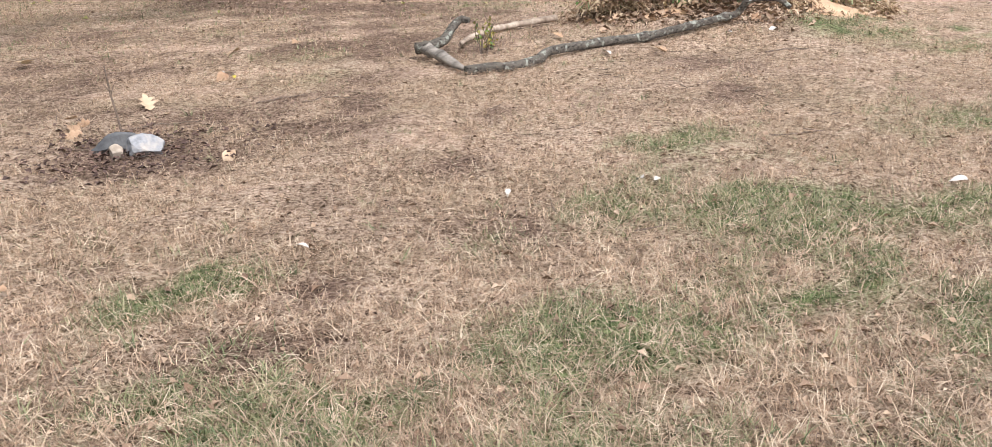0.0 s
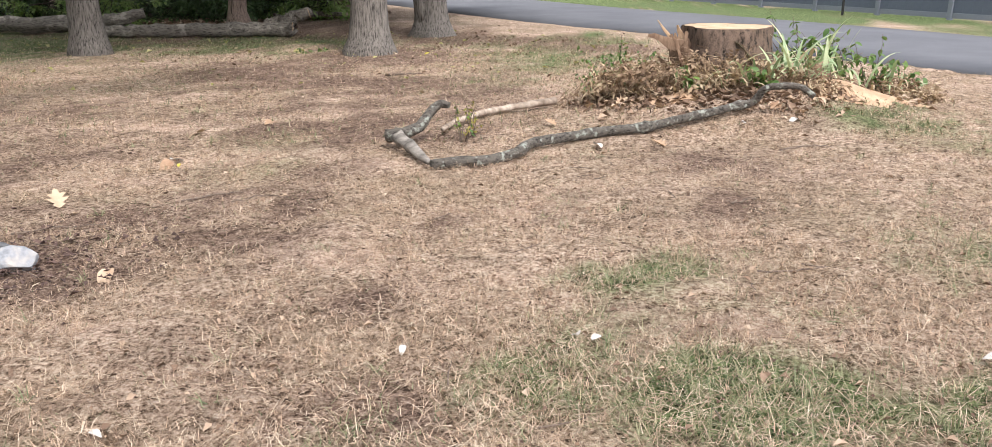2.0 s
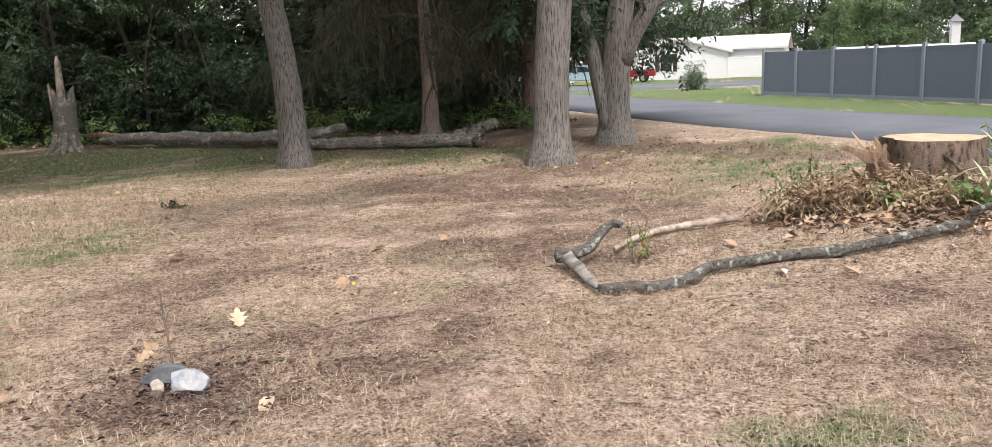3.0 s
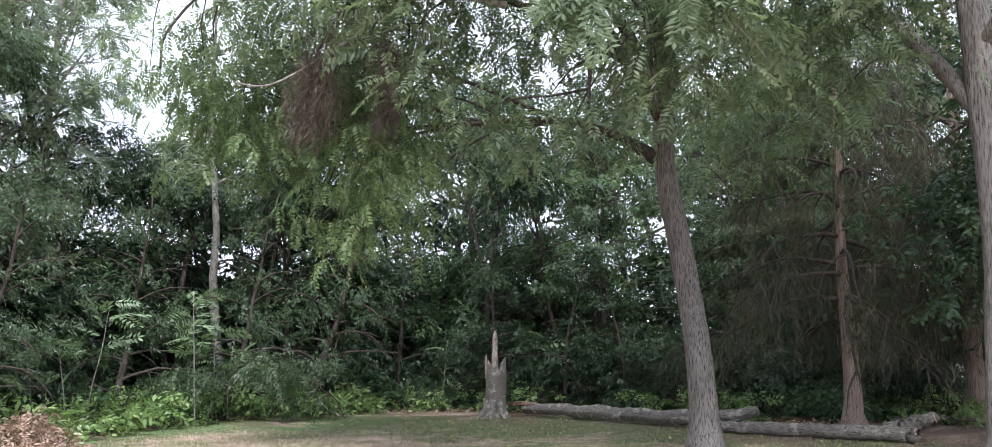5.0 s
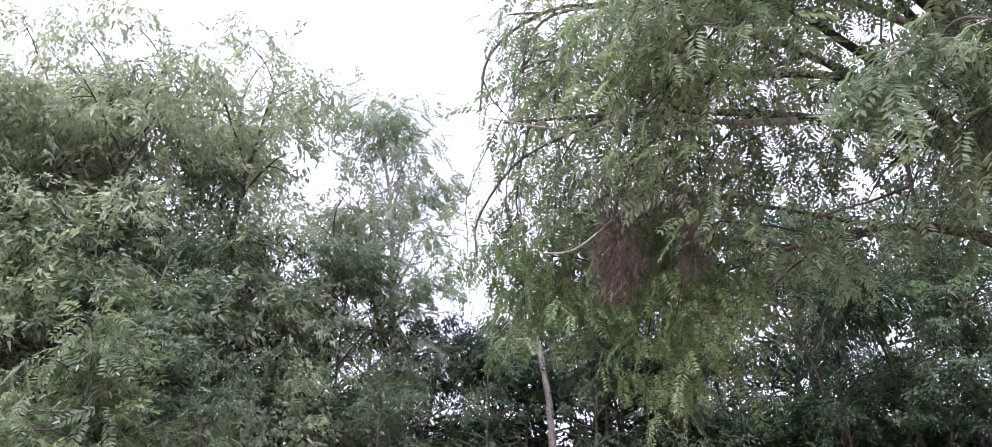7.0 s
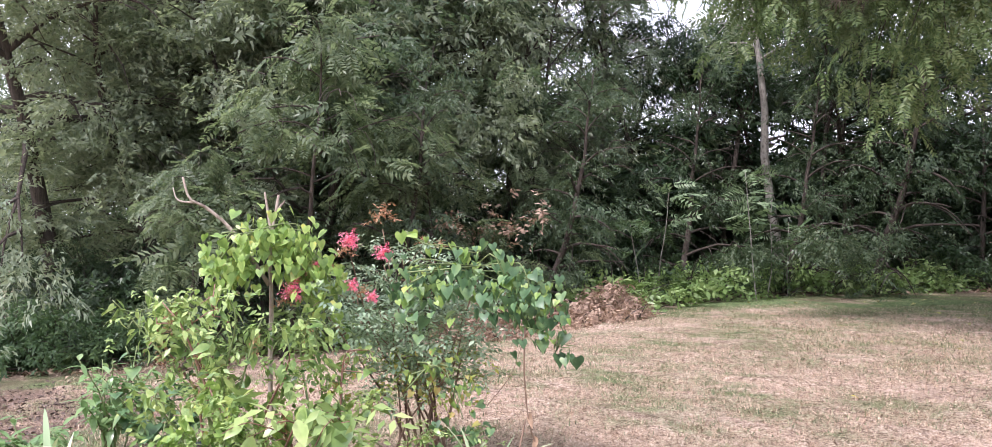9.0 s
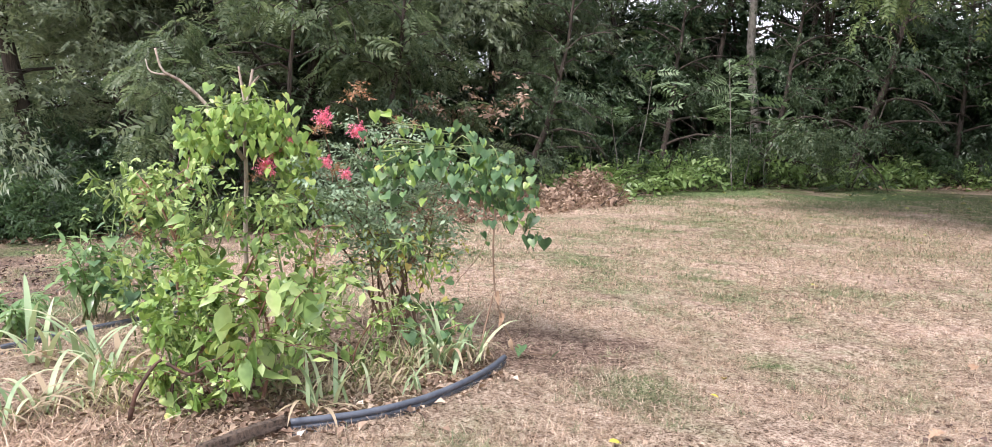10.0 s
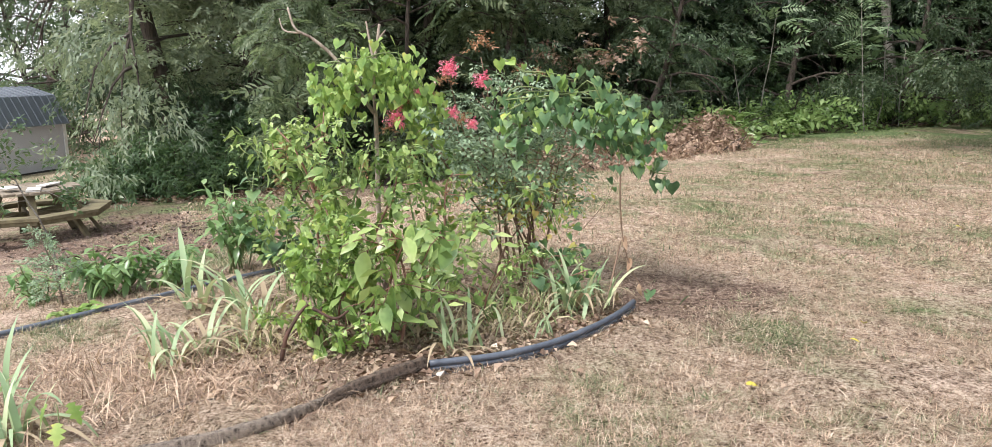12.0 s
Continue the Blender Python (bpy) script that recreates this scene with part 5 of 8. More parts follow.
part("stem", uneven(main - [0, 0, 0.025], np.interp(np.linspace(0, 1, 110), [0, 0.3, 0.7, 1], [0.041, 0.039, 0.034, 0.025]), 12, 5, ((0.22, 0.25), (0.36, 0.2), (0.47, 0.3), (0.58, 0.15), (0.68, 0.25))), BRANCH_BARK, fallen)
part("split_end", tube(curve_pts([(-0.76, 8.38, 0.08), (-0.62, 8.1, 0.08), (-0.38, 7.62, 0.04)], 8), [0.05, 0.054, 0.052, 0.05, 0.048, 0.044, 0.036, 0.02], 6, 0.3, seed=9), SPLIT_WOOD, fallen, "split bare grey wood")
part("forked_arm", uneven(curve_pts([(-0.84, 8.42, 0.08), (-0.72, 8.40, 0.10), (-0.58, 8.52, 0.14), (-0.50, 8.68, 0.24), (-0.42, 8.74, 0.30), (-0.34, 8.72, 0.29)], 26), np.linspace(0.058, 0.028, 26), 10, 6, ((0.15, 0.3), (0.85, 0.35))), BRANCH_BARK, fallen)
pale = part("bare_branch", uneven(curve_pts([(-0.43, 8.96, 0.03), (-0.3, 9.3, 0.05), (-0.1, 9.66, 0.06), (0.14, 9.88, 0.07), (0.36, 9.94, 0.1), (0.62, 10.05, 0.12)], 40), np.linspace(0.024, 0.04, 40), 9, 7, ((0.15, 0.3), (0.3, 0.3), (0.6, 0.35), (0.8, 0.25))), PALE_WOOD)
tagged(pale, "barkless pale branch lying on the lawn", "branch")


def leaf_mesh(name, stations, length, width, curl, fold, mat, notch=0.0):
    """A leaf with a midrib, from (place along it, half width) stations."""
    x = np.array([s[0] for s in stations])
    w = np.array([s[1] for s in stations])
    z = -curl * x * np.abs(x)
    mid = np.stack([np.maximum(x, 0) * length + 0, 0 * x, z * length], -1)
    mid[0, 0] = notch * length
    V, F = [], []
    for sg in (1, -1):
        side = np.stack([x * length, sg * w * width, z * length + fold * w * width - 0.25 * curl * w * width], -1)
        V.append(side)
    n = len(x)
    V = np.concatenate([mid, *V])
    for i in range(n - 1):
        F += [(i, i + 1, n + i + 1, n + i), (i + 1, i, 2 * n + i, 2 * n + i + 1)]
    return mesh_of(name, V, F, mat, True)


HEART = [(-0.14, 0.26), (-0.05, 0.42), (0.12, 0.5), (0.35, 0.44), (0.6, 0.28), (0.82, 0.1), (1.0, 0.0)]
LANCE = [(0.0, 0.02), (0.12, 0.26), (0.3, 0.46), (0.5, 0.48), (0.72, 0.3), (0.88, 0.12), (1.0, 0.0)]
OVAL = [(0.0, 0.05), (0.15, 0.36), (0.4, 0.5), (0.65, 0.44), (0.85, 0.24), (1.0, 0.0)]
LOBED = [(0.0, 0.04), (0.08, 0.3), (0.2, 0.18), (0.34, 0.52), (0.46, 0.22), (0.6, 0.45), (0.7, 0.16), (0.85, 0.14), (1.0, 0.0)]


def strap_mesh(name, length, width, bend, lean, mat, twist=0.0):
    """A sword-shaped leaf that rises and bends over."""
    n = 9
    s = np.linspace(0, 1, n)
    a = lean + bend * s**1.6
    dx, dz = np.sin(a), np.cos(a)
    x = np.concatenate([[0], np.cumsum(dx[:-1])]) / n * length
    z = np.concatenate([[0], np.cumsum(dz[:-1])]) / n * length
    w = width * np.array([0.7, 0.95, 1.0, 1.0, 0.95, 0.85, 0.65, 0.4, 0.03]) / 2
    V = np.concatenate([np.stack([x, w, z], -1), np.stack([x + 0.15 * w, 0 * x, z], -1), np.stack([x, -w, z], -1)])
    F = []
    for i in range(n - 1):
        F += [(i, i + 1, n + i + 1, n + i), (n + i, n + i + 1, 2 * n + i + 1, 2 * n + i)]
    return mesh_of(name, V, F, mat, True)


g = np.random.default_rng(22)
STRAPS = [strap_mesh("leaf", L, W, B, le, IRIS_LEAF) for L, W, B, le in ((0.44, 0.026, 0.9, 0.2), (0.42, 0.024, 2.0, 0.45), (0.5, 0.026, 1.5, 0.45), (0.44, 0.022, 2.6, 0.6), (0.32, 0.024, 0.7, 0.35))]
DRY_STRAPS = [strap_mesh("withered_leaf", L, W, B, le, STRAW_LEAF) for L, W, B, le in ((0.4, 0.022, 1.6, 0.9), (0.34, 0.026, 1.0, 1.1), (0.46, 0.02, 2.0, 0.7))]


def iris_clump(g, at, count, size, label, dry=4, spread=0.09):
    e = thing("iris_clump", label, "plant", on(*at), "iris clumps")
    for i in range(count + dry):
        wither = i >= count
        me = (DRY_STRAPS if wither else STRAPS)[g.integers(0, 3 if wither else 5)]
        p = part("withered_leaf" if wither else "leaf", me, None, e, "straw-coloured withered leaf" if wither else "")
        az = g.uniform(0, 360)
        s = 1.3 * size * g.uniform(0.65, 1.25)
        p.matrix_basis = pose(*(g.normal(0, spread, 2)), 0.0 + g.uniform(0, 0.02), 0, g.normal(0, 6), az) @ Matrix.Diagonal((s, s, s, 1))
    return e


# ---- stump and what grows round it ----
stump = thing("tree_stump", "broad freshly cut tree stump with dark bark and pale sawn top", "stump", on(2.38, 10.45))
o = np.array(on(2.38, 10.45))
n = 64
a = np.arange(n) * T / n
lobes = 0.44 * (1 + 0.07 * np.sin(3 * a + 1) + 0.05 * np.sin(5 * a) + 0.02 * np.sin(9 * a))
levels = [(-0.35, 1.5), (-0.15, 1.32), (-0.03, 1.14), (0.1, 1.05), (0.24, 1.02), (0.38, 1.0), (0.41, 0.985)]
V = np.concatenate([np.stack([np.cos(a) * lobes * k * (1 + 0.025 * g.normal(0, 1, n)), np.sin(a) * lobes * k * (1 + 0.025 * g.normal(0, 1, n)), np.full(n, z)], -1) for z, k in levels])
F = [(r * n + j, r * n + (j + 1) % n, (r + 1) * n + (j + 1) % n, (r + 1) * n + j) for r in range(len(levels) - 1) for j in range(n)]
part("bark", (V, np.array(F)), bark("stump_bark", (0.01, 0.008, 0.006), (0.21, 0.15, 0.115), 13, along=0.45), stump)
top = [V[-n:] * [0.985, 0.985, 1] + [0, 0, -0.002], V[-n:] * [0.6, 0.6, 1] + [0, 0, 0.006], V[-n:] * [0.2, 0.2, 1] + [0, 0, 0.004], V[-n:] * [0.01, 0.01, 1] + [0, 0, 0.004]]
F = [(r * n + j, r * n + (j + 1) % n, (r + 1) * n + (j + 1) % n, (r + 1) * n + j) for r in range(3) for j in range(n)]
part("sawn_top", (np.concatenate(top), np.array(F)), CUT_WOOD, stump, "pale sawn wood face")


def slab(g, foot, way, length, width, thick):
    """A torn sliver of wood: flat, ragged, tapering to an uneven point."""
    way = Vector(way).normalized()
    side = way.cross(Vector((g.normal(0, 0.4), 1, g.normal(0, 0.3)))).normalized()
    nrm = way.cross(side)
    bm = bmesh.new()
    rings = []
    for f in (0.0, 0.35, 0.65, 0.85, 1.0):
        w = width * (1 - 0.75 * f) * g.uniform(0.8, 1.15)
        c = Vector(foot) + way * length * f + side * g.normal(0, width * 0.08) + nrm * 0.15 * length * f * f
        t = thick * (1 - 0.7 * f)
        rings.append([bm.verts.new(c + side * a * w / 2 + nrm * b * t / 2) for a, b in ((-1, -1), (0.1, -1.4), (1, -1), (1, 1), (-0.2, 1.3), (-1, 1))])
    for r0, r1 in zip(rings, rings[1:]):
        for q in range(6):
            bm.faces.new((r0[q], r0[(q + 1) % 6], r1[(q + 1) % 6], r1[q]))
    bm.faces.new(rings[0][::-1])
    bm.faces.new(rings[-1])
    return bm


for k in range(22):
    az = radians(g.uniform(160, 222))
    r0 = g.uniform(0.4, 0.58)
    foot = (math.cos(az) * r0, math.sin(az) * r0, g.uniform(-0.12, 0.16))
    part("splinter", slab(g, foot, (math.cos(az) * g.uniform(0.1, 0.9), math.sin(az) * 0.3 + g.normal(0, 0.2), 1), g.uniform(0.14, 0.32), g.uniform(0.05, 0.13), 0.025), TORN_WOOD, stump, "torn reddish wood splinter")
for foot, way, L, w in (((-0.5, 0.02, 0.22), (-0.7, 0.05, 0.75), 0.33, 0.045), ((-0.46, -0.05, 0.2), (-1, 0.0, 0.35), 0.38, 0.14), ((-0.44, 0.08, 0.26), (-0.3, 0.1, 1), 0.16, 0.08), ((-0.42, -0.15, 0.2), (-0.2, 0, 1), 0.17, 0.1)):
    part("splinter", slab(g, foot, way, L, w, 0.03), CUT_WOOD if w < 0.1 else TORN_WOOD, stump, "pale torn wood splinter")


def mound(name, at, rx, ry, h, mat, label, category, seed, yaw=0.0):
    """A low heap that follows the ground."""
    k, m = 14, 40
    r, a = np.meshgrid(np.linspace(0, 1, k), np.arange(m) * T / m, indexing="ij")
    wob = 1 + 0.18 * np.sin(3 * a + seed) + 0.1 * np.sin(7 * a + 2 * seed)
    lx, ly = r * rx * wob * np.cos(a), r * ry * wob * np.sin(a)
    x = at[0] + lx * math.cos(yaw) - ly * math.sin(yaw)
    y = at[1] + lx * math.sin(yaw) + ly * math.cos(yaw)
    z = hz(x, y) + h * (1 - sm(r, 0.0, 1.0)) * (1 + 0.15 * waves(x, y, 6, seed)) - 0.03 * sm(r, 0.85, 1)
    V = np.stack([x, y, z], -1).reshape(-1, 3)
    F = [(i * m + j, (i + 1) * m + j, (i + 1) * m + (j + 1) % m, i * m + (j + 1) % m) for i in range(k - 1) for j in range(m)]
    ob = part(name, (V, np.array(F)), mat)
    return tagged(ob, label, category)


mound("sawdust_heap", (3.55, 9.95), 0.75, 0.42, 0.09, SAWDUST, "spread heap of orange sawdust beside the stump", "sawdust", 2, 0.1)
mound("sawdust_heap", (1.75, 9.55), 0.5, 0.25, 0.04, SAWDUST, "thin scatter of sawdust before the stump", "sawdust", 5)

for at, c, s, label, dry in (((2.3, 9.75), 6, 0.9, "grey-green iris clump against the stump", 12), ((2.75, 9.8), 12, 1.15, "upright iris clump beside the stump", 4), ((3.05, 9.95), 14, 1.2, "tall iris clump beside the stump", 5),
                             ((3.3, 10.3), 10, 1.2, "iris clump behind the sawdust", 5), ((3.95, 10.4), 9, 0.9, "iris clump among withered leaves", 8), ((4.3, 10.6), 8, 0.8, "iris clump at the bed's end", 8),
                             ((1.75, 9.9), 3, 0.7, "trampled iris clump with withered leaves", 34), ((1.35, 9.95), 2, 0.7, "flattened iris clump with straw-coloured leaves", 40), ((1.1, 10.05), 3, 0.8, "flattened iris clump at the lawn's edge", 30),
                             ((1.55, 10.2), 2, 0.8, "withered iris clump beside torn wood", 30), ((2.05, 9.85), 2, 0.7, "withered iris clump before the stump", 34), ((3.6, 10.7), 7, 1.0, "iris clump behind the stump", 6)):
    iris_clump(g, at, c, s, label, dry, 0.12)


def sprig(g, at, h, stems, count, size, mat, label, name="weed", me=None, wide=0.5, category="plant", stem_mat=None):
    """A small plant: bent stems with single leaves."""
    e = thing(name, label, category, on(*at))
    for i in range(stems):
        az = g.uniform(0, T)
        pts = limb(g, (g.normal(0, 0.03), g.normal(0, 0.03), -0.02), (math.cos(az) * wide, math.sin(az) * wide, 1), h * g.uniform(0.6, 1.1), 0.2, 6, 0.08)
        part("stem", tube(pts, np.linspace(0.006, 0.002, 7), 5), stem_mat or TWIG, e)
        for j in range(count):
            f = g.uniform(0.2, 1.0) * 5.99
            k = int(f)
            p = pts[k] + (pts[min(k + 1, 6)] - pts[k]) * (f - k)
            q = part("leaf", me[g.integers(0, len(me))], None, e)
            s = size * g.uniform(0.6, 1.2)
            q.matrix_basis = pose(*p, g.normal(0, 20), g.normal(25, 25), math.degrees(az) + g.normal(0, 80)) @ Matrix.Diagonal((s, s, s, 1))
    return e


PLANT = leafy("weed_leaf", [(0.0, (0.06, 0.14, 0.04)), (0.5, (0.12, 0.22, 0.06)), (1.0, (0.24, 0.33, 0.09))], 1.0, 0.5, 0.3, "object")
PLANT_Y = leafy("yellowing_leaf", [(0.0, (0.15, 0.2, 0.05)), (0.5, (0.34, 0.31, 0.08)), (1.0, (0.4, 0.26, 0.1))], 1.0, 0.5, 0.3, "object")
OVALS = [leaf_mesh("leaf", OVAL, 1.0, 0.6, c, 0.25, PLANT) for c in (0.1, 0.35, 0.6)]
YELLOWS = [leaf_mesh("leaf", OVAL, 1.0, 0.5, c, 0.25, PLANT_Y) for c in (0.2, 0.5)]
sprig(g, (-0.22, 8.55), 0.42, 8, 9, 0.045, PLANT_Y, "yellowing weed between fallen branches", me=YELLOWS + OVALS[:1])
sprig(g, (-0.12, 8.75), 0.3, 6, 7, 0.04, PLANT_Y, "small yellowing weed beside bare branch", me=YELLOWS)
for at, h, c in (((1.15, 10.75), 0.6, 16), ((1.45, 10.9), 0.55, 14), ((0.95, 10.5), 0.4, 12), ((1.3, 10.4), 0.35, 10)):
    sprig(g, at, h, 7, c, 0.05, PLANT, "leafy green sprouts beside the torn stump", "stump_sprout", OVALS)
for at, h in (((3.35, 10.9), 0.75), ((3.75, 10.8), 0.7), ((4.1, 10.95), 0.6), ((3.1, 10.8), 0.8), ((4.45, 10.85), 0.4), ((2.6, 9.7), 0.35), ((1.9, 9.75), 0.3), ((4.0, 10.5), 0.5), ((3.5, 10.5), 0.6)):
    sprig(g, at, h, 6, 12, 0.075, PLANT, "broad-leaved green plant behind the stump", "leafy_plant", OVALS)
for at in ((-3.75, 16.55), (-3.4, 16.8)):
    sprig(g, at, 0.16, 6, 5, 0.09, PLANT, "low bright green weed at the tree's foot", me=OVALS, wide=1.4)
DARK_WEED = leafy("dark_withered_weed_leaf", [(0.0, (0.035, 0.03, 0.02)), (1.0, (0.1, 0.1, 0.045))], 1.0, 0.7, 0.1, "object")
WEEDS = [leaf_mesh("leaf", OVAL, 1.0, 0.5, c, 0.3, DARK_WEED) for c in (0.2, 0.5)]
for at in ((-6.77, 11.4), (-6.7, 11.5)):
    sprig(g, at, 0.2, 6, 6, 0.075, DARK_WEED, "small dark withered weed on the lawn", me=WEEDS, wide=0.9)

# ---- fallen logs and the broken trunk ----
g = np.random.default_rng(23)


def fallen_log(line, radii, label, ends, seed):
    e = thing("fallen_log", label, "log", group="fallen logs")
    ln = curve_pts(line, 50)
    rr = np.interp(np.linspace(0, 1, 50), np.linspace(0, 1, len(radii)), radii)
    part("trunk", uneven(ln + g.normal(0, 0.012, ln.shape), rr, 18, seed, ((0.3, 0.12), (0.55, 0.15), (0.8, 0.1))), LOG_BARK, e)
    for at, way, r in ends:
        V, F = tube([np.array(at), np.array(at) + np.array(way) * 0.012], [r, r * 0.97], 16, 0.04)
        part("sawn_end", (V, F), CUT_WOOD, e, "pale orange sawn end")
    return e


log_a = fallen_log([(-15.3, 20.35, 0.1), (-13.5, 20.15, 0.1), (-11.5, 19.95, 0.1), (-9.6, 19.75, 0.12), (-8.7, 19.75, 0.2), (-8.1, 19.8, 0.36)], (0.15, 0.17, 0.175, 0.17, 0.15, 0.11),
                   "long grey fallen log with peeling bark along the wood's edge", (), 3)
for k in range(8):
    f = g.uniform(0, 1)
    b0 = np.array([-15.2 + 0.5 * f, 20.25, 0.2])
    part("torn_wood", tube(curve_pts([b0, b0 + [-0.35, 0.05, g.uniform(-0.05, 0.06)], b0 + [g.uniform(-0.9, -0.5), g.normal(0, 0.06), g.uniform(-0.12, 0.08)]], 5), np.linspace(0.07, 0.01, 5), 5, 0.3, seed=k), TORN_WOOD, log_a, "pale torn wood")
fallen_log([(-9.3, 19.15, 0.0), (-7.8, 19.2, 0.03), (-6.2, 19.3, 0.05), (-5.0, 19.4, 0.05), (-4.75, 19.45, 0.06)], (0.1, 0.13, 0.14, 0.14, 0.14), "grey fallen log with a sawn stub", (((-4.75, 19.45, 0.06), (1, 0.15, 0), 0.136),), 4)
fallen_log([(-5.3, 19.5, 0.12), (-4.9, 19.6, 0.24), (-4.45, 19.7, 0.37)], (0.12, 0.12, 0.115), "short sawn limb raised on a fallen log", (((-4.45, 19.7, 0.37), (0.9, 0.2, 0.25), 0.112),), 5)
fallen_log([(-6.6, 24.2, 0.0), (-5.6, 24.3, 0.05), (-4.8, 24.4, 0.05)], (0.05, 0.055, 0.05), "pale grey log behind the cedar", (), 6)

SX, SY = -15.5, 19.3
snag = thing("snag", "jagged broken tree trunk with pale splintered spike", "snag", on(SX, SY))
n = 36
a = np.arange(n) * T / n
V, zs = [], np.array([-0.2, 0.0, 0.12, 0.3, 0.6, 1.0, 1.4, 1.62])
rs = np.array([0.66, 0.55, 0.44, 0.38, 0.355, 0.345, 0.335, 0.32])
jag = 0.12 * np.sin(2 * a + 0.5) + g.normal(0, 0.06, n)
for z, r in zip(zs, rs):
    rr = r * (1 + 0.12 * np.sin(4 * a + 1) * (z < 0.35) + g.normal(0, 0.03, n))
    V.append(np.stack([np.cos(a) * rr + 0.05 * z, np.sin(a) * rr, np.full(n, z) + (jag if z > 1.5 else 0)], -1))
V.append(V[-1] * [0.4, 0.4, 1] - [0, 0, 0.25])
V = np.concatenate(V)
F = [(r * n + j, r * n + (j + 1) % n, (r + 1) * n + (j + 1) % n, (r + 1) * n + j) for r in range(len(zs)) for j in range(n)]
part("trunk", (V, np.array(F)), LOG_BARK, snag)
for b0, tip, r in (((0.12, -0.16, 1.1), (0.1, -0.1, 2.72), 0.15), ((-0.27, -0.12, 1.2), (-0.3, -0.14, 1.95), 0.07), ((-0.2, -0.2, 1.3), (-0.24, -0.22, 1.78), 0.06), ((0.0, 0.1, 1.3), (0.02, 0.1, 1.75), 0.06)):
    b0, tip = np.array(b0), np.array(tip)
    part("splinter", tube(np.array([b0, b0 * 0.5 + tip * 0.5, b0 * 0.15 + tip * 0.85, tip]), [r, r * 0.9, r * 0.62, 0.03], 7, 0.3, seed=2), PALE_WOOD, snag, "pale bare splinter")
for az in (200, 250, 300, 340):
    c, s = math.cos(radians(az)), math.sin(radians(az))
    part("root", tube(curve_pts([(c * 0.27, s * 0.27, 0.5), (c * 0.44, s * 0.44, 0.16), (c * 0.75, s * 0.75, -0.06)], 6), np.linspace(0.15, 0.05, 6), 8, 0.15), LOG_BARK, snag, "bare weathered root")

snag.scale = (0.8, 0.8, 0.87)

# ---- houses, cars and trees across the street ----
SIDING = surface("white_siding", [(0.3, (0.74, 0.75, 0.77)), (0.7, (0.8, 0.81, 0.82))], 1.0, (1, 1, 8), 0.6, 0.15)
ROOF_PALE = surface("pale_shingle_roof", [(0.3, (0.6, 0.6, 0.6)), (0.7, (0.72, 0.72, 0.72))], 3, rough=0.85, bump=0.3)
ROOF_GREY = surface("grey_shingle_roof", [(0.3, (0.16, 0.17, 0.19)), (0.7, (0.25, 0.26, 0.28))], 3, rough=0.85, bump=0.3)
SHUTTER = surface("dark_shutter", [(0.3, (0.05, 0.03, 0.03)), (0.7, (0.08, 0.05, 0.045))], 4, rough=0.6)
WHITE = surface("white_paint", [(0.3, (0.76, 0.76, 0.76)), (0.7, (0.82, 0.82, 0.82))], 3, rough=0.5, bump=0.1)


def glass(name, tint):
    m, t, b, _ = nodes_of(name)
    b.inputs["Base Color"].default_value = (*tint, 1)
    b.inputs["Roughness"].default_value = 0.06
    b.inputs["Specular IOR Level"].default_value = 0.8
    return m


PANE = glass("dark_window_glass", (0.03, 0.04, 0.05))


def prism(pts, y0, y1):
    """A solid with the outline pts (x, z), from y0 to y1."""
    bm = bmesh.new()
    a = [bm.verts.new((x, y0, z)) for x, z in pts]
    b = [bm.verts.new((x, y1, z)) for x, z in pts]
    bm.faces.new(a)
    bm.faces.new(b[::-1])
    for i in range(len(pts)):
        j = (i + 1) % len(pts)
        bm.faces.new((a[j], a[i], b[i], b[j]))
    bmesh.ops.recalc_face_normals(bm, faces=bm.faces)
    return bm


def house(at, yaw, L, D, wall, rise, label, roof_mat, windows=(), over=0.3):
    """A gabled house whose gable faces its own -y; L across the gable, D deep."""
    e = thing("house", label, "house")
    e.matrix_basis = pose(*at, 0, 0, yaw)
    h = L / 2
    part("wall", prism([(-h, -0.3), (h, -0.3), (h, wall), (0, wall + rise), (-h, wall)], 0, D), SIDING, e)
    k = rise / h
    for sg in (1, -1):
        pts = [(0, wall + rise + 0.02), (0, wall + rise + 0.16), (sg * (h + over), wall - k * over + 0.16), (sg * (h + over), wall - k * over + 0.02)]
        part("roof", prism(pts, -over, D + over), roof_mat, e)
    for x, z, w, hh, shut in windows:
        win = part("window", boxes((x - w / 2 - 0.08, -0.05, z - 0.08, x + w / 2 + 0.08, -0.003, z + hh + 0.08), bevel=0.01), WHITE, e, "white framed window")
        part("pane", boxes((x - w / 2, -0.06, z, x + w / 2, -0.052, z + hh / 2 - 0.02), (x - w / 2, -0.06, z + hh / 2 + 0.02, x + w / 2, -0.052, z + hh)), PANE, win)
        if shut:
            for sg in (-1, 1):
                c = x + sg * (w / 2 + 0.28)
                part("shutter", boxes((c - 0.17, -0.05, z - 0.08, c + 0.17, -0.004, z + hh + 0.08), bevel=0.01), SHUTTER, e, "dark shutter")
    return e


house((-3.4, 73.0, -0.15), -6, 7.4, 10, 2.1, 1.05, "white single-storey house with shuttered window", ROOF_PALE, ((-1.2, 0.75, 0.9, 1.25, True),))
house((5.0, 78.0, -0.15), 84, 9.0, 12, 2.3, 1.0, "long white house wing with pale roof", ROOF_PALE)
house((1.4, 82, -0.15), -4, 5.5, 8, 2.1, 1.3, "small white gabled garage", ROOF_PALE)
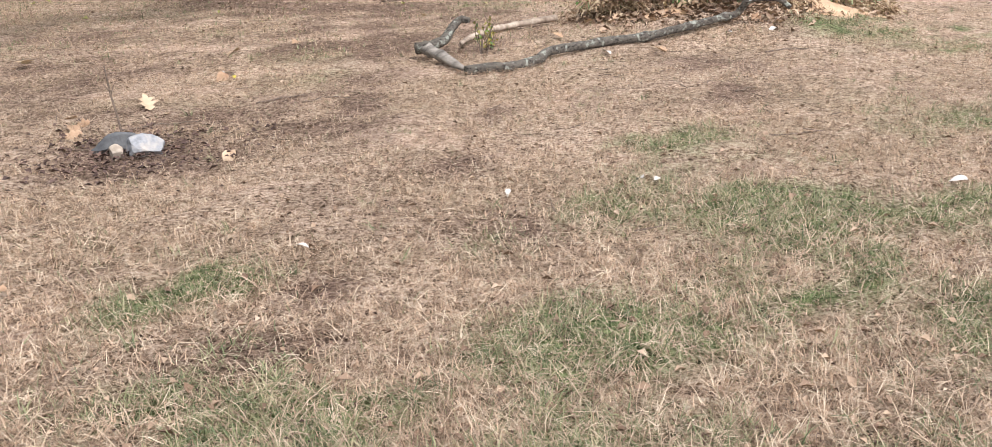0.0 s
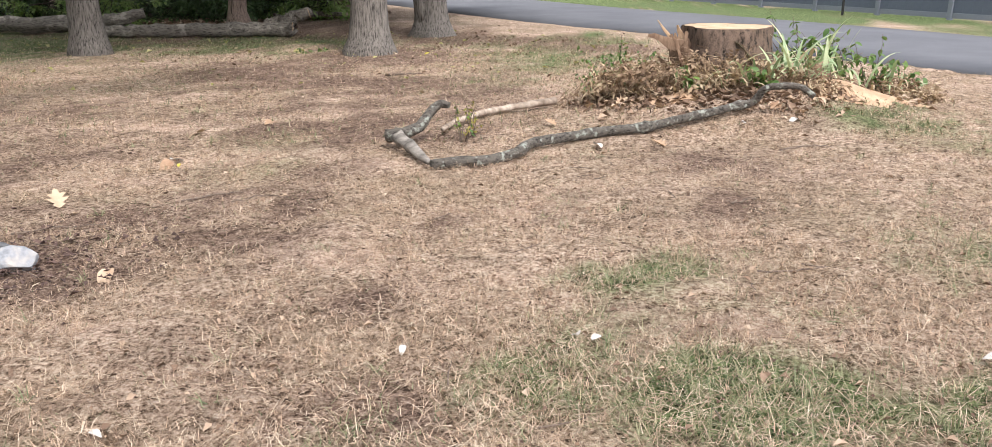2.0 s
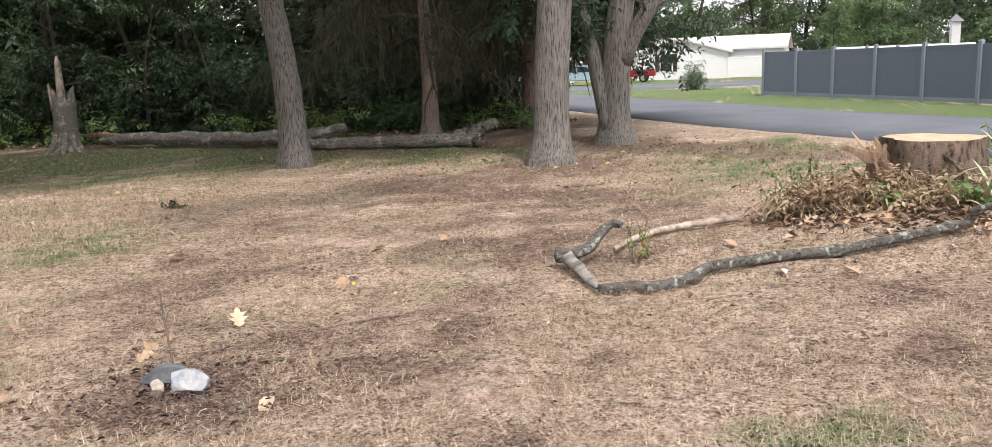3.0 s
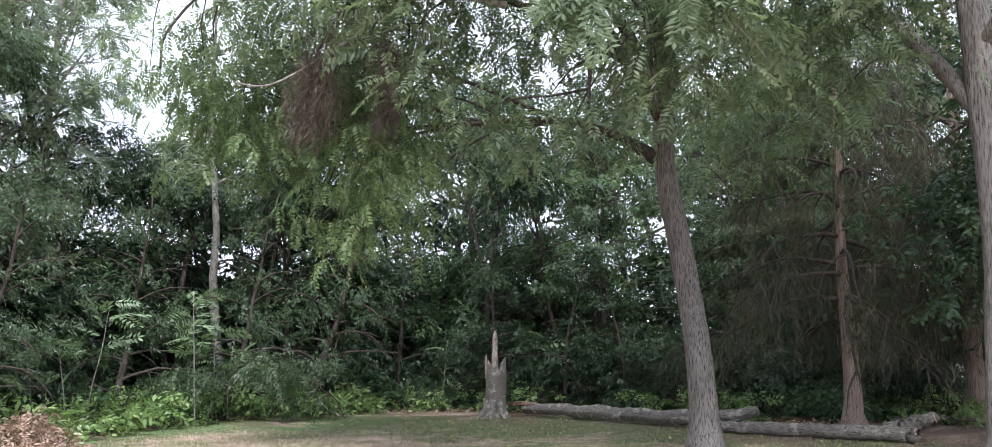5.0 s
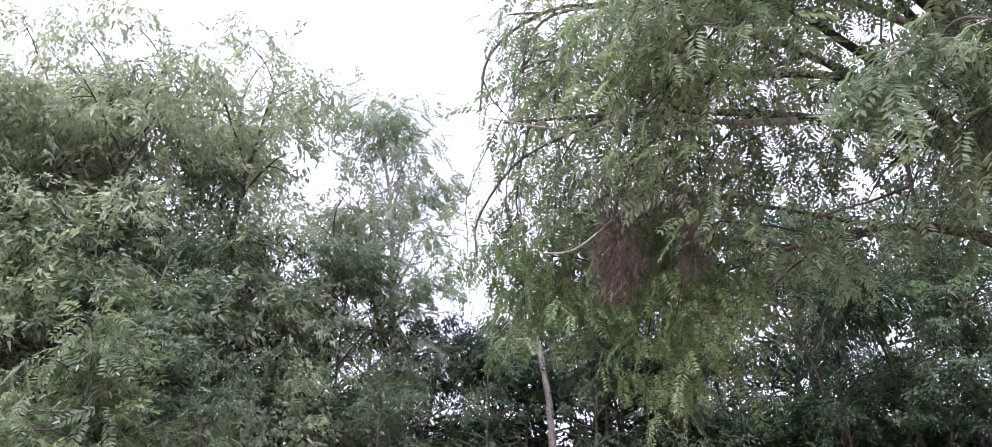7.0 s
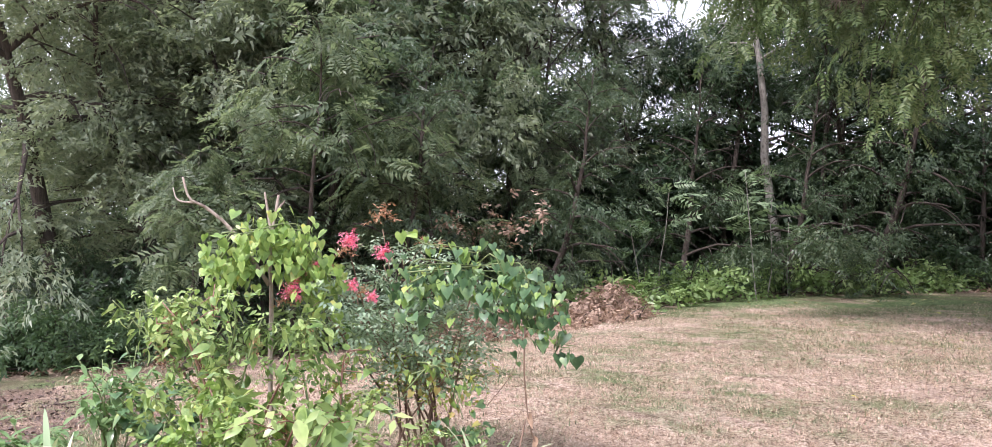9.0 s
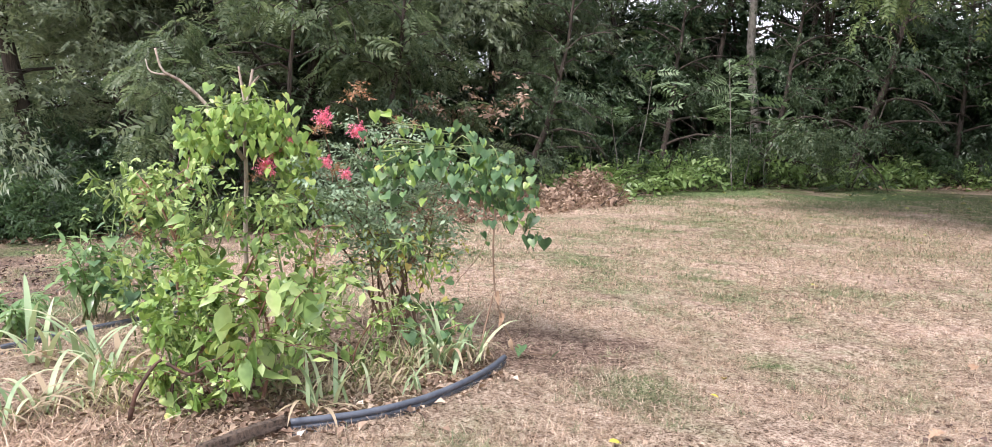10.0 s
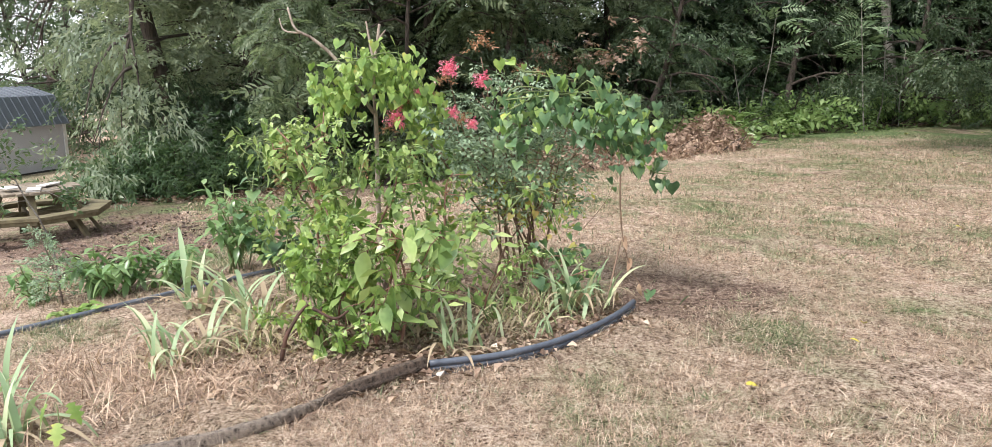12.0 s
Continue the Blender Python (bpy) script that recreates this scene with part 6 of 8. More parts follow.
house((-15.5, 71.0, 0.0), 8, 7.0, 9, 2.2, 1.3, "pale grey garage behind the trees", ROOF_GREY, ((-1.8, 0.3, 1.6, 1.5, False),))
house((14.5, 60.0, -0.55), 80, 7.0, 7.5, 1.55, 0.75, "low house with light grey roof behind the fence", ROOF_PALE)
house((10.2, 112.0, -0.2), -80, 8.0, 14, 2.2, 1.6, "distant house with grey roof", ROOF_GREY)
SHED_TRIM = surface("grey_white_paint", [(0.3, (0.5, 0.51, 0.52)), (0.7, (0.58, 0.58, 0.58))], 3, rough=0.6, bump=0.1)
tower = thing("cupola", "white roof cupola with pointed cap behind the fence", "cupola", (13.7, 60.2, 2.1))
part("body", boxes((-0.26, -0.26, -0.45, 0.26, 0.26, 1.1), bevel=0.03), SHED_TRIM, tower)
bm = bmesh.new()
bmesh.ops.create_cone(bm, cap_ends=True, segments=4, radius1=0.56, radius2=0.02, depth=0.45, matrix=Matrix.Translation((0, 0, 1.32)) @ Matrix.Rotation(radians(45), 4, "Z"))
part("cap", bm, ROOF_GREY, tower, "dark pointed cap")

wf = thing("white_fence", "white vinyl fence in front of the far houses", "fence", (0, 0, 0), kind="structure")
bay = mesh_bm("panel", boxes((0.06, -0.02, 0.05, 2.34, 0.02, 1.6), (0.06, -0.03, 1.5, 2.34, 0.03, 1.62), bevel=0.01), WHITE)
wpost = mesh_bm("post", boxes((-0.06, -0.06, -0.1, 0.06, 0.06, 1.72), bevel=0.01), WHITE)
for i in range(7):
    for me in (bay, wpost):
        part(me.name.split(".")[0], me, None, wf).matrix_basis = pose(0.3 + 2.4 * i, 72.6, -0.12, 0, 0, -3)

CAR_RED = surface("red_car_paint", [(0.3, (0.3, 0.02, 0.03)), (0.7, (0.36, 0.025, 0.035))], 2, rough=0.3, bump=0.0)
CAR_BLUE = surface("pale_blue_car_paint", [(0.3, (0.3, 0.42, 0.47)), (0.7, (0.34, 0.46, 0.51))], 2, rough=0.3, bump=0.0)
TYRE = surface("black_rubber", [(0.3, (0.015, 0.015, 0.016)), (0.7, (0.03, 0.03, 0.03))], 8, rough=0.9)
RIM = surface("silver_rim", [(0.3, (0.45, 0.45, 0.46)), (0.7, (0.55, 0.55, 0.56))], 8, rough=0.35, metal=0.8)


def car(at, yaw, paint, label, cat, profile, cabin, wheels):
    e = thing("parked_car", label, cat)
    e.matrix_basis = pose(*at, 0, 0, yaw)
    bm = prism(profile, -0.85, 0.85)
    bmesh.ops.bevel(bm, geom=list(bm.edges), offset=0.06, segments=2, affect="EDGES")
    part("body", bm, paint, e)
    bm = prism(cabin, -0.72, 0.72)
    bmesh.ops.bevel(bm, geom=list(bm.edges), offset=0.04, segments=2, affect="EDGES")
    part("cabin", bm, paint, e)
    (x0, z0), (x1, z1), (x2, z2), (x3, z3) = cabin
    for sg in (-1, 1):
        m = (x1 + x2) / 2
        for a, b in ((0.06, 0.47), (0.53, 0.94)):
            lo, hi = x0 + (x3 - x0) * a, x0 + (x3 - x0) * b
            lo2, hi2 = x1 + (x2 - x1) * a, x1 + (x2 - x1) * b
            pts = [(lo, z0 + 0.08), (lo2, z1 - 0.07), (hi2, z1 - 0.07), (hi, z0 + 0.08)]
            part("side_window", prism(pts, sg * 0.715, sg * 0.735), PANE, e, "dark side window")
    for x in wheels:
        for sg in (-1, 1):
            bm = bmesh.new()
            bmesh.ops.create_cone(bm, cap_ends=True, segments=24, radius1=0.33, radius2=0.33, depth=0.22, matrix=pose(x, sg * 0.78, 0.33, 90))
            bmesh.ops.bevel(bm, geom=[q for q in bm.edges if len(q.link_faces) == 2 and q.calc_face_angle() > 1], offset=0.04, segments=2, affect="EDGES")
            w = part("wheel", bm, TYRE, e, "black tyre")
            bm = bmesh.new()
            bmesh.ops.create_cone(bm, cap_ends=True, segments=20, radius1=0.2, radius2=0.17, depth=0.05, matrix=pose(x, sg * 0.9, 0.33, 90 * sg))
            part("rim", bm, RIM, w)
    return e


SEDAN = [(-2.2, 0.3), (-2.2, 0.75), (-1.3, 0.88), (1.4, 0.9), (2.15, 0.78), (2.2, 0.35)]
car((-10.2, 64.0, -0.1), 4, CAR_BLUE, "pale blue parked car across the street", "car", SEDAN, [(-1.5, 0.86), (-0.8, 1.4), (0.6, 1.42), (1.2, 0.86)], (-1.4, 1.35))
car((-7.5, 68.0, -0.12), 2, CAR_RED, "red parked pickup truck across the street", "pickup", [(-2.4, 0.4), (-2.4, 0.85), (-0.6, 0.9), (2.5, 0.92), (2.5, 0.45)], [(-1.3, 0.88), (-0.9, 1.5), (0.3, 1.5), (0.7, 0.88)], (-1.5, 1.6))

g = np.random.default_rng(31)
round_shrub = bush(g, 1.5, 1.0, 900, 0.26, LEAF_SHADE, "small rounded shrub on the verge", name="shrub")
round_shrub.matrix_basis = pose(-1.4, 49.6, -0.14) @ Matrix.Diagonal((0.55, 0.55, 0.95, 1))
post = part("marker_post", boxes((-0.03, -0.03, -0.1, 0.03, 0.03, 2.4), bevel=0.006), TYRE)
post.matrix_basis = pose(9.25, 27.1, -0.14)
tagged(post, "thin dark post on the verge before the fence", "post")
LEAF_FAR = leafy("far_leaf", [(0.0, (0.05, 0.1, 0.045)), (0.5, (0.11, 0.18, 0.075)), (1.0, (0.22, 0.31, 0.12))])
far_kinds = [woodland_tree(g, 14, 4.2, "mist", 1900, 0.95, BARK_DARK, LEAF_FAR, 0.08, name="far_tree", label="leafy tree beyond the street", jitter=0.5),
             woodland_tree(g, 16, 4.4, "mist", 1900, 0.95, BARK_DARK, LEAF_WOOD, 0.08, name="far_tree", label="tall dark leafy tree beyond the street", jitter=0.5)]
for i, (x, y, s) in enumerate(((-26, 92, 1.3), (-17, 96, 1.3), (-9, 94, 1.3), (-3, 92, 1.0), (3, 98, 0.95), (8, 100, 1.2), (14, 96, 1.3), (20, 88, 1.3), (27, 82, 1.3), (34, 76, 1.3), (11.5, 74, 0.75), (16.5, 74, 0.95), (21, 68, 1.0), (25, 60, 1.0),
                               (30, 52, 0.8), (-34, 88, 1.0), (-5, 110, 1.5), (4, 114, 1.5), (18, 106, 1.6), (36, 40, 0.9), (7.5, 66, 0.42), (-13, 84, 0.7))):
    copy_thing(far_kinds[i % 2], pose(x, y, float(hz(x, y)), 0, 0, g.uniform(0, 360)) @ Matrix.Diagonal((s * 1.05, s * 1.05, s, 1)))
far_kinds[0].matrix_basis = pose(-44, 90, -0.2)
far_kinds[1].matrix_basis = pose(44, 70, -0.2)

# ---- shed and table beyond the bed ----
SHED_WALL = surface("lilac_grey_panel", [(0.3, (0.58, 0.59, 0.66)), (0.7, (0.64, 0.65, 0.72))], 1.5, rough=0.7, bump=0.1)
SHED_ROOF = surface("dark_ribbed_metal", [(0.3, (0.14, 0.165, 0.2)), (0.7, (0.19, 0.215, 0.25))], 2, rough=0.45, bump=0.05, metal=0.3)
shed = thing("garden_shed", "lilac-grey garden shed with dark ribbed gambrel roof", "shed")
u = Vector((0.94, -0.34, 0)).normalized()
shed.matrix_basis = pose(-27.9, -9.6, -1.2, 0, 0, math.degrees(math.atan2(u.y, u.x)))
part("wall", prism([(0.0, 0.12), (4.2, 0.12), (4.2, 1.56), (0.0, 1.56)], 0.0, -2.6), SHED_WALL, shed)
part("foundation", boxes((-0.02, -2.6, -0.35, 4.22, 0.02, 0.12), bevel=0.01), TYRE, shed, "black foundation skirt")
for x in (0.0, 4.2):
    part("corner_trim", boxes((x - 0.06, -0.04, 0.1, x + 0.06, 0.03, 1.56), bevel=0.005), WHITE, shed, "white corner trim")
    part("gable", prism([(-2.6, 1.56), (0.0, 1.56), (-0.37, 2.36), (-1.3, 2.66), (-2.23, 2.36)], x - 0.03, x + 0.03), SHED_WALL, shed).matrix_basis = Matrix.Rotation(radians(90), 4, "Z") @ Matrix.Translation((0, 0, 0)) @ Matrix.Diagonal((1, -1, 1, 1))
for (y0, z0), (y1, z1) in (((0.12, 1.5), (-0.36, 2.4)), ((-0.34, 2.38), (-1.3, 2.68)), ((-2.72, 1.5), (-2.24, 2.4)), ((-2.26, 2.38), (-1.3, 2.68))):
    d = Vector((0, y1 - y0, z1 - z0))
    nrm = Vector((0, -d.z, d.y)).normalized()
    if nrm.z < 0:
        nrm = -nrm
    L = d.length
    bm = bmesh.new()
    m = Matrix.Translation((0, y0, z0)) @ Matrix((Vector((1, 0, 0)), d.normalized(), nrm)).transposed().to_4x4()
    box(bm, -0.12, 0, 0, 4.32, L, 0.03)
    bmesh.ops.transform(bm, matrix=m, verts=bm.verts)
    roof = part("roof", bm, SHED_ROOF, shed)
    rib = mesh_bm("rib", boxes((0, 0, 0.028, 0.045, L, 0.055), bevel=0.006), SHED_ROOF)
    for r in range(16):
        part("rib", rib, None, roof).matrix_basis = m @ Matrix.Translation((-0.1 + r * 0.29, 0, 0))

TABLE_WOOD = surface("mossy_weathered_wood", [(0.3, (0.1, 0.085, 0.045)), (0.55, (0.2, 0.17, 0.1)), (0.75, (0.22, 0.22, 0.08))], 5, (1, 1, 1), 0.85, 0.5, fine=30)
TABLE_TOP = surface("worn_table_boards", [(0.3, (0.18, 0.14, 0.1)), (0.7, (0.34, 0.29, 0.22))], 4, rough=0.85, bump=0.4, fine=30)
table = thing("picnic_table", "weathered mossy round wooden picnic table with ring of benches", "table", on(-12.05, -3.85))
R = 0.7
for i in range(9):
    y0, y1 = -R + i * 2 * R / 9 + 0.005, -R + (i + 1) * 2 * R / 9 - 0.005
    w = math.sqrt(max(R * R - (max(abs(y0), abs(y1)) - 0.03) ** 2, 0.05))
    part("board", boxes((-w, y0, 0.72, w, y1, 0.76), bevel=0.006), TABLE_TOP, table).rotation_euler = (0, 0, 0.6)
for i in range(8):
    m = pose(0, 0, 0, 0, 0, 45 * i + 8)
    c, s = 1.04 * math.tan(radians(22.5)), 0.77 * math.tan(radians(22.5))
    bm = bmesh.new()
    q = [bm.verts.new(v) for z in (0.42, 0.46) for v in ((1.04, -c, z), (1.04, c, z), (0.77, s, z), (0.77, -s, z))]
    for f in ((3, 2, 1, 0), (4, 5, 6, 7), (0, 1, 5, 4), (1, 2, 6, 5), (2, 3, 7, 6), (3, 0, 4, 7)):
        bm.faces.new([q[k] for k in f])
    part("bench_board", bm, TABLE_WOOD, table).matrix_basis = m
    part("bench_rim", boxes((0.985, -c + 0.03, 0.36, 1.015, c - 0.03, 0.417), bevel=0.005), TABLE_WOOD, table).matrix_basis = m
    leg = part("leg", boxes((-0.02, -0.05, -0.03, 0.025, 0.05, 0.84), bevel=0.006), TABLE_WOOD, table)
    leg.matrix_basis = pose(0, 0, 0, 0, 0, 45 * i + 30) @ Matrix.Translation((0.95, 0, 0)) @ Matrix.Rotation(radians(-32), 4, "Y")
for i in range(4):
    part("beam", boxes((-0.98, -0.02, 0.34, 0.98, 0.02, 0.415), bevel=0.005), TABLE_WOOD, table).matrix_basis = pose(0, 0, 0.002 * i, 0, 0, 45 * i + 30)
for i, (x, y, w, d, yaw) in enumerate(((0.3, 0.25, 0.5, 0.18, 20), (-0.1, 0.3, 0.4, 0.15, -10), (0.35, -0.05, 0.3, 0.2, 50))):
    ob = part("loose_board", boxes((-w / 2, -d / 2, 0, w / 2, d / 2, 0.02), bevel=0.004), BLEACHED)
    ob.matrix_basis = Matrix.Translation(on(-12.05, -3.85, 0.762 + 0.021 * i)) @ pose(x, y, 0, 0, 0, yaw)
    tagged(ob, "pale bleached board lying on the picnic table", "board")

# ---- flower bed ----
g = np.random.default_rng(41)
EDGING = surface("blue_grey_plastic_edging", [(0.3, (0.075, 0.09, 0.12)), (0.7, (0.14, 0.16, 0.195))], 6, rough=0.45, bump=0.15, fine=50)
POKE_FINE = leafy("small_bed_leaf", [(0.0, (0.045, 0.1, 0.03)), (0.3, (0.19, 0.3, 0.09)), (0.7, (0.41, 0.53, 0.19)), (0.93, (0.6, 0.68, 0.3)), (1.0, (0.68, 0.6, 0.2))], 1.5, 0.36, 0.34)
POKE = leafy("pokeweed_leaf", [(0.0, (0.05, 0.11, 0.034)), (0.3, (0.2, 0.32, 0.095)), (0.7, (0.43, 0.56, 0.2)), (0.93, (0.62, 0.7, 0.33)), (1.0, (0.72, 0.64, 0.22))], 1.0, 0.34, 0.34, "object")
VINE = leafy("heart_vine_leaf", [(0.0, (0.1, 0.2, 0.045)), (0.45, (0.26, 0.4, 0.1)), (0.85, (0.45, 0.58, 0.18)), (1.0, (0.66, 0.6, 0.14))], 1.0, 0.38, 0.34, "object")
VINE_B = leafy("grape_vine_leaf", [(0.0, (0.05, 0.11, 0.05)), (0.5, (0.13, 0.24, 0.11)), (0.9, (0.27, 0.4, 0.16)), (1.0, (0.52, 0.56, 0.15))], 1.0, 0.4, 0.35, "object")
SAGE = leafy("blue_green_small_leaf", [(0.0, (0.14, 0.22, 0.14)), (0.5, (0.28, 0.39, 0.25)), (0.85, (0.43, 0.54, 0.36)), (1.0, (0.5, 0.48, 0.1))], 1.2, 0.45, 0.3)
WHORL = leafy("glossy_shrub_leaf", [(0.0, (0.12, 0.23, 0.09)), (0.5, (0.23, 0.37, 0.15)), (1.0, (0.4, 0.53, 0.27))], 1.0, 0.28, 0.35, "object")
PETAL = leafy("pink_petal", [(0.0, (0.72, 0.08, 0.22)), (0.5, (0.9, 0.22, 0.36)), (1.0, (0.98, 0.5, 0.58))], 3.0, 0.6, 0.3)
SEED = leafy("rust_seed_head", [(0.0, (0.25, 0.11, 0.06)), (0.5, (0.42, 0.23, 0.13)), (1.0, (0.55, 0.36, 0.22))], 3.0, 0.8, 0.2)
RED_STEM = surface("pink_red_stem", [(0.3, (0.2, 0.09, 0.07)), (0.7, (0.36, 0.2, 0.14))], 12, rough=0.5, bump=0.1)
SHRUB_STEM = surface("brown_shrub_stem", [(0.3, (0.13, 0.08, 0.05)), (0.7, (0.33, 0.22, 0.15))], 14, (1, 1, 0.3), 0.75, 0.4)
GREEN_STEM = surface("pale_green_stem", [(0.3, (0.14, 0.2, 0.07)), (0.7, (0.26, 0.32, 0.13))], 12, rough=0.6, bump=0.1)
OLD_STEM = surface("dark_withered_stem", [(0.3, (0.03, 0.016, 0.012)), (0.7, (0.12, 0.06, 0.04))], 12, (1, 1, 0.3), 0.8, 0.5)
EDGE_LOG = bark("edging_log_wood", (0.03, 0.022, 0.017), (0.2, 0.145, 0.11), 34, along=0.5)
BARE_LOG = bark("barkless_log_wood", (0.07, 0.055, 0.045), (0.4, 0.33, 0.27), 30, along=0.6)


def edging(points, label, n=60, h=0.055):
    """Landscape edging: a strip with a round bead on top and one below."""
    e = thing("bed_edging", label, "edging", kind="structure")
    ln = curve_pts([(x, y, 0) for x, y in points], n)
    ln[:, 2] = hz(ln[:, 0], ln[:, 1])
    part("bead", tube(ln + [0, 0, h], np.full(n, 0.019), 8), EDGING, e)
    part("rib", tube(ln + [0, 0, h * 0.42], np.full(n, 0.015), 8), EDGING, e)
    d = np.gradient(ln, axis=0)
    s = np.stack([-d[:, 1], d[:, 0], 0 * d[:, 0]], -1)
    s /= np.linalg.norm(s, axis=1)[:, None]
    V = np.concatenate([ln + s * 0.005 - [0, 0, 0.05], ln + s * 0.005 + [0, 0, h], ln - s * 0.005 + [0, 0, h], ln - s * 0.005 - [0, 0, 0.05]])
    F = [(r * n + i, r * n + i + 1, (r + 1) * n + i + 1, (r + 1) * n + i) for r in range(3) for i in range(n - 1)]
    part("strip", (V, np.array(F)), EDGING, e)
    return e


edging([(-3.84, 1.80), (-3.90, 2.15), (-4.06, 2.48), (-4.32, 2.78), (-4.58, 3.0), (-4.8, 3.14)], "dark blue-grey plastic bed edging curving round the flower bed")
edging([(-4.9, -1.5), (-5.25, -1.05), (-5.55, -0.72), (-6.0, -0.26), (-6.4, 0.17), (-6.75, 0.65), (-7.0, 1.1)], "dark plastic edging along the rear flower bed", 50, 0.03)
for pts, r, s in (([(-3.86, 1.78, 0.05), (-3.72, 1.58, 0.04), (-3.56, 1.38, 0.03), (-3.45, 1.27, 0.02)], (0.036, 0.042, 0.036, 0.018), 3), ([(-3.5, 1.3, 0.02), (-3.3, 1.14, 0.03), (-3.12, 0.92, 0.03), (-3.02, 0.6, 0.02), (-3.0, 0.4, 0.0)], (0.02, 0.032, 0.037, 0.036, 0.032), 4)):
    ln = curve_pts(pts, 30)
    ob = part("edging_log", tube(ln, np.interp(np.linspace(0, 1, 30), np.linspace(0, 1, len(r)), r), 14, 0.2, seed=s), EDGE_LOG if s == 3 else BARE_LOG)
    tagged(ob, "dark half-rotted log laid at the end of the plastic edging" if s == 3 else "barkless pale grey log laid along the bed's edge", "log", "bed edging logs")


def leaf_on(e, me, p, yaw, pitch, roll, s, name="leaf", label=""):
    q = part(name, me, None, e, label)
    q.matrix_basis = pose(*p, roll, pitch, yaw) @ Matrix.Diagonal((s, s, s, 1))
    return q


HEARTS = [leaf_mesh("leaf", HEART, 1.0, 0.95, c, f, VINE, 0.06) for c, f in ((0.12, 0.2), (0.3, 0.3), (0.05, 0.1))]
GRAPES = [leaf_mesh("leaf", HEART, 1.0, 1.05, c, f, VINE_B, 0.08) for c, f in ((0.15, 0.15), (0.35, 0.25))]
LANCES = [leaf_mesh("leaf", LANCE, 1.0, 0.5, c, f, POKE) for c, f in ((0.15, 0.25), (0.4, 0.3), (0.7, 0.3))]
WHORLS = [leaf_mesh("leaf", LANCE, 1.0, 0.34, c, 0.3, WHORL) for c in (0.15, 0.4)]


def vine_mass(g, label, anchors, count, size, meshes, spread, hang=0.0, stems=5, name="climbing_vine", tidy=False):
    """Leaves of a climber draped over a line of places, facing outwards and down."""
    e = thing(name, label, "vine")
    A = np.array(anchors, float)
    for i in range(stems):
        pts = A + g.normal(0, spread * 0.5, A.shape) * [0.6, 1, 1]
        ln = curve_pts(pts, 20)
        part("stem", tube(ln, np.linspace(0.006, 0.003, 20), 5), GREEN_STEM, e)
    ln = curve_pts(A, 60)
    for i in range(count):
        c = ln[g.integers(0, 60)] + np.clip(g.normal(0, 1, 3), -1.8, 1.8) * spread
        c[2] -= abs(g.normal(0, hang))
        c[2] = max(c[2], float(hz(c[0], c[1])) + 0.04)
        turn, dip, tilt = (g.normal(0, 55), g.normal(62, 24), g.normal(0, 26)) if tidy else (g.normal(0, 75), g.normal(58, 28), g.normal(0, 35))
        leaf_on(e, meshes[g.integers(0, len(meshes))], c, turn, dip, tilt, size * g.uniform(0.5, 1.3))
    return e


# dead snag of a shrub, draped by the heart-leaved vine
snagb = thing("dead_shrub_stems", "bare grey dead shrub stems rising above the vine", "branch", on(-5.5, 1.5))
o = np.array(on(-5.5, 1.5))
for pts, r in (([(-5.62, 1.5, 0.0), (-5.6, 1.48, 0.6), (-5.55, 1.5, 1.2), (-5.5, 1.5, 1.55), (-5.5, 1.56, 1.9)], 0.02), ([(-5.5, 1.49, 1.3), (-5.49, 1.38, 1.48), (-5.48, 1.25, 1.68), (-5.47, 1.1, 1.82), (-5.46, 1.0, 1.88), (-5.46, 0.96, 2.02)], 0.014),
               ([(-5.5, 1.52, 1.6), (-5.5, 1.49, 1.78), (-5.5, 1.47, 1.92)], 0.014), ([(-5.5, 1.55, 1.8), (-5.5, 1.6, 1.86)], 0.01), ([(-5.47, 1.05, 1.85), (-5.46, 0.93, 1.87), (-5.45, 0.9, 1.95)], 0.007), ([(-5.5, 1.3, 1.25), (-5.45, 1.12, 1.38), (-5.42, 1.08, 1.45)], 0.006)):
    part("stem", tube(curve_pts(np.array(pts) - o, 14), np.linspace(r, r * 0.45, 14), 8, 0.12), PALE_WOOD, snagb)
vine_mass(g, "lime-green heart-leaved vine draped over dead stems", [(-5.4, 1.18, 1.44), (-5.4, 1.26, 1.6), (-5.4, 1.46, 1.69), (-5.4, 1.64, 1.66), (-5.41, 1.78, 1.52), (-5.41, 1.86, 1.36)], 560, 0.068, HEARTS, 0.085, 0.14, tidy=True)
vine_mass(g, "heart-leaved vine spilling over the crape myrtle", [(-5.22, 2.36, 1.33), (-5.2, 2.5, 1.38), (-5.15, 2.75, 1.41), (-5.1, 2.98, 1.38), (-5.06, 3.12, 1.31), (-5.03, 3.22, 1.2), (-5.0, 3.24, 1.08)], 380, 0.072, GRAPES + GRAPES + HEARTS[:1], 0.095, 0.1, tidy=True)
vine_mass(g, "vine tip trailing from the shrub", [(-5.06, 3.12, 1.0), (-5.02, 3.22, 0.94), (-5.0, 3.32, 0.9), (-4.98, 3.4, 0.86)], 16, 0.075, GRAPES, 0.04, 0.04, 2, tidy=True)
vine_mass(g, "vine tendril lifting heart-shaped leaves", [(-5.2, 2.36, 1.62), (-5.18, 2.5, 1.56), (-5.17, 2.63, 1.53), (-5.14, 2.85, 1.5)], 12, 0.085, HEARTS, 0.025, 0.0, 2, tidy=True)
hang = thing("hanging_vine", "long bare hanging vine with few withered leaves", "vine", (0.26, -0.03, 0.0))
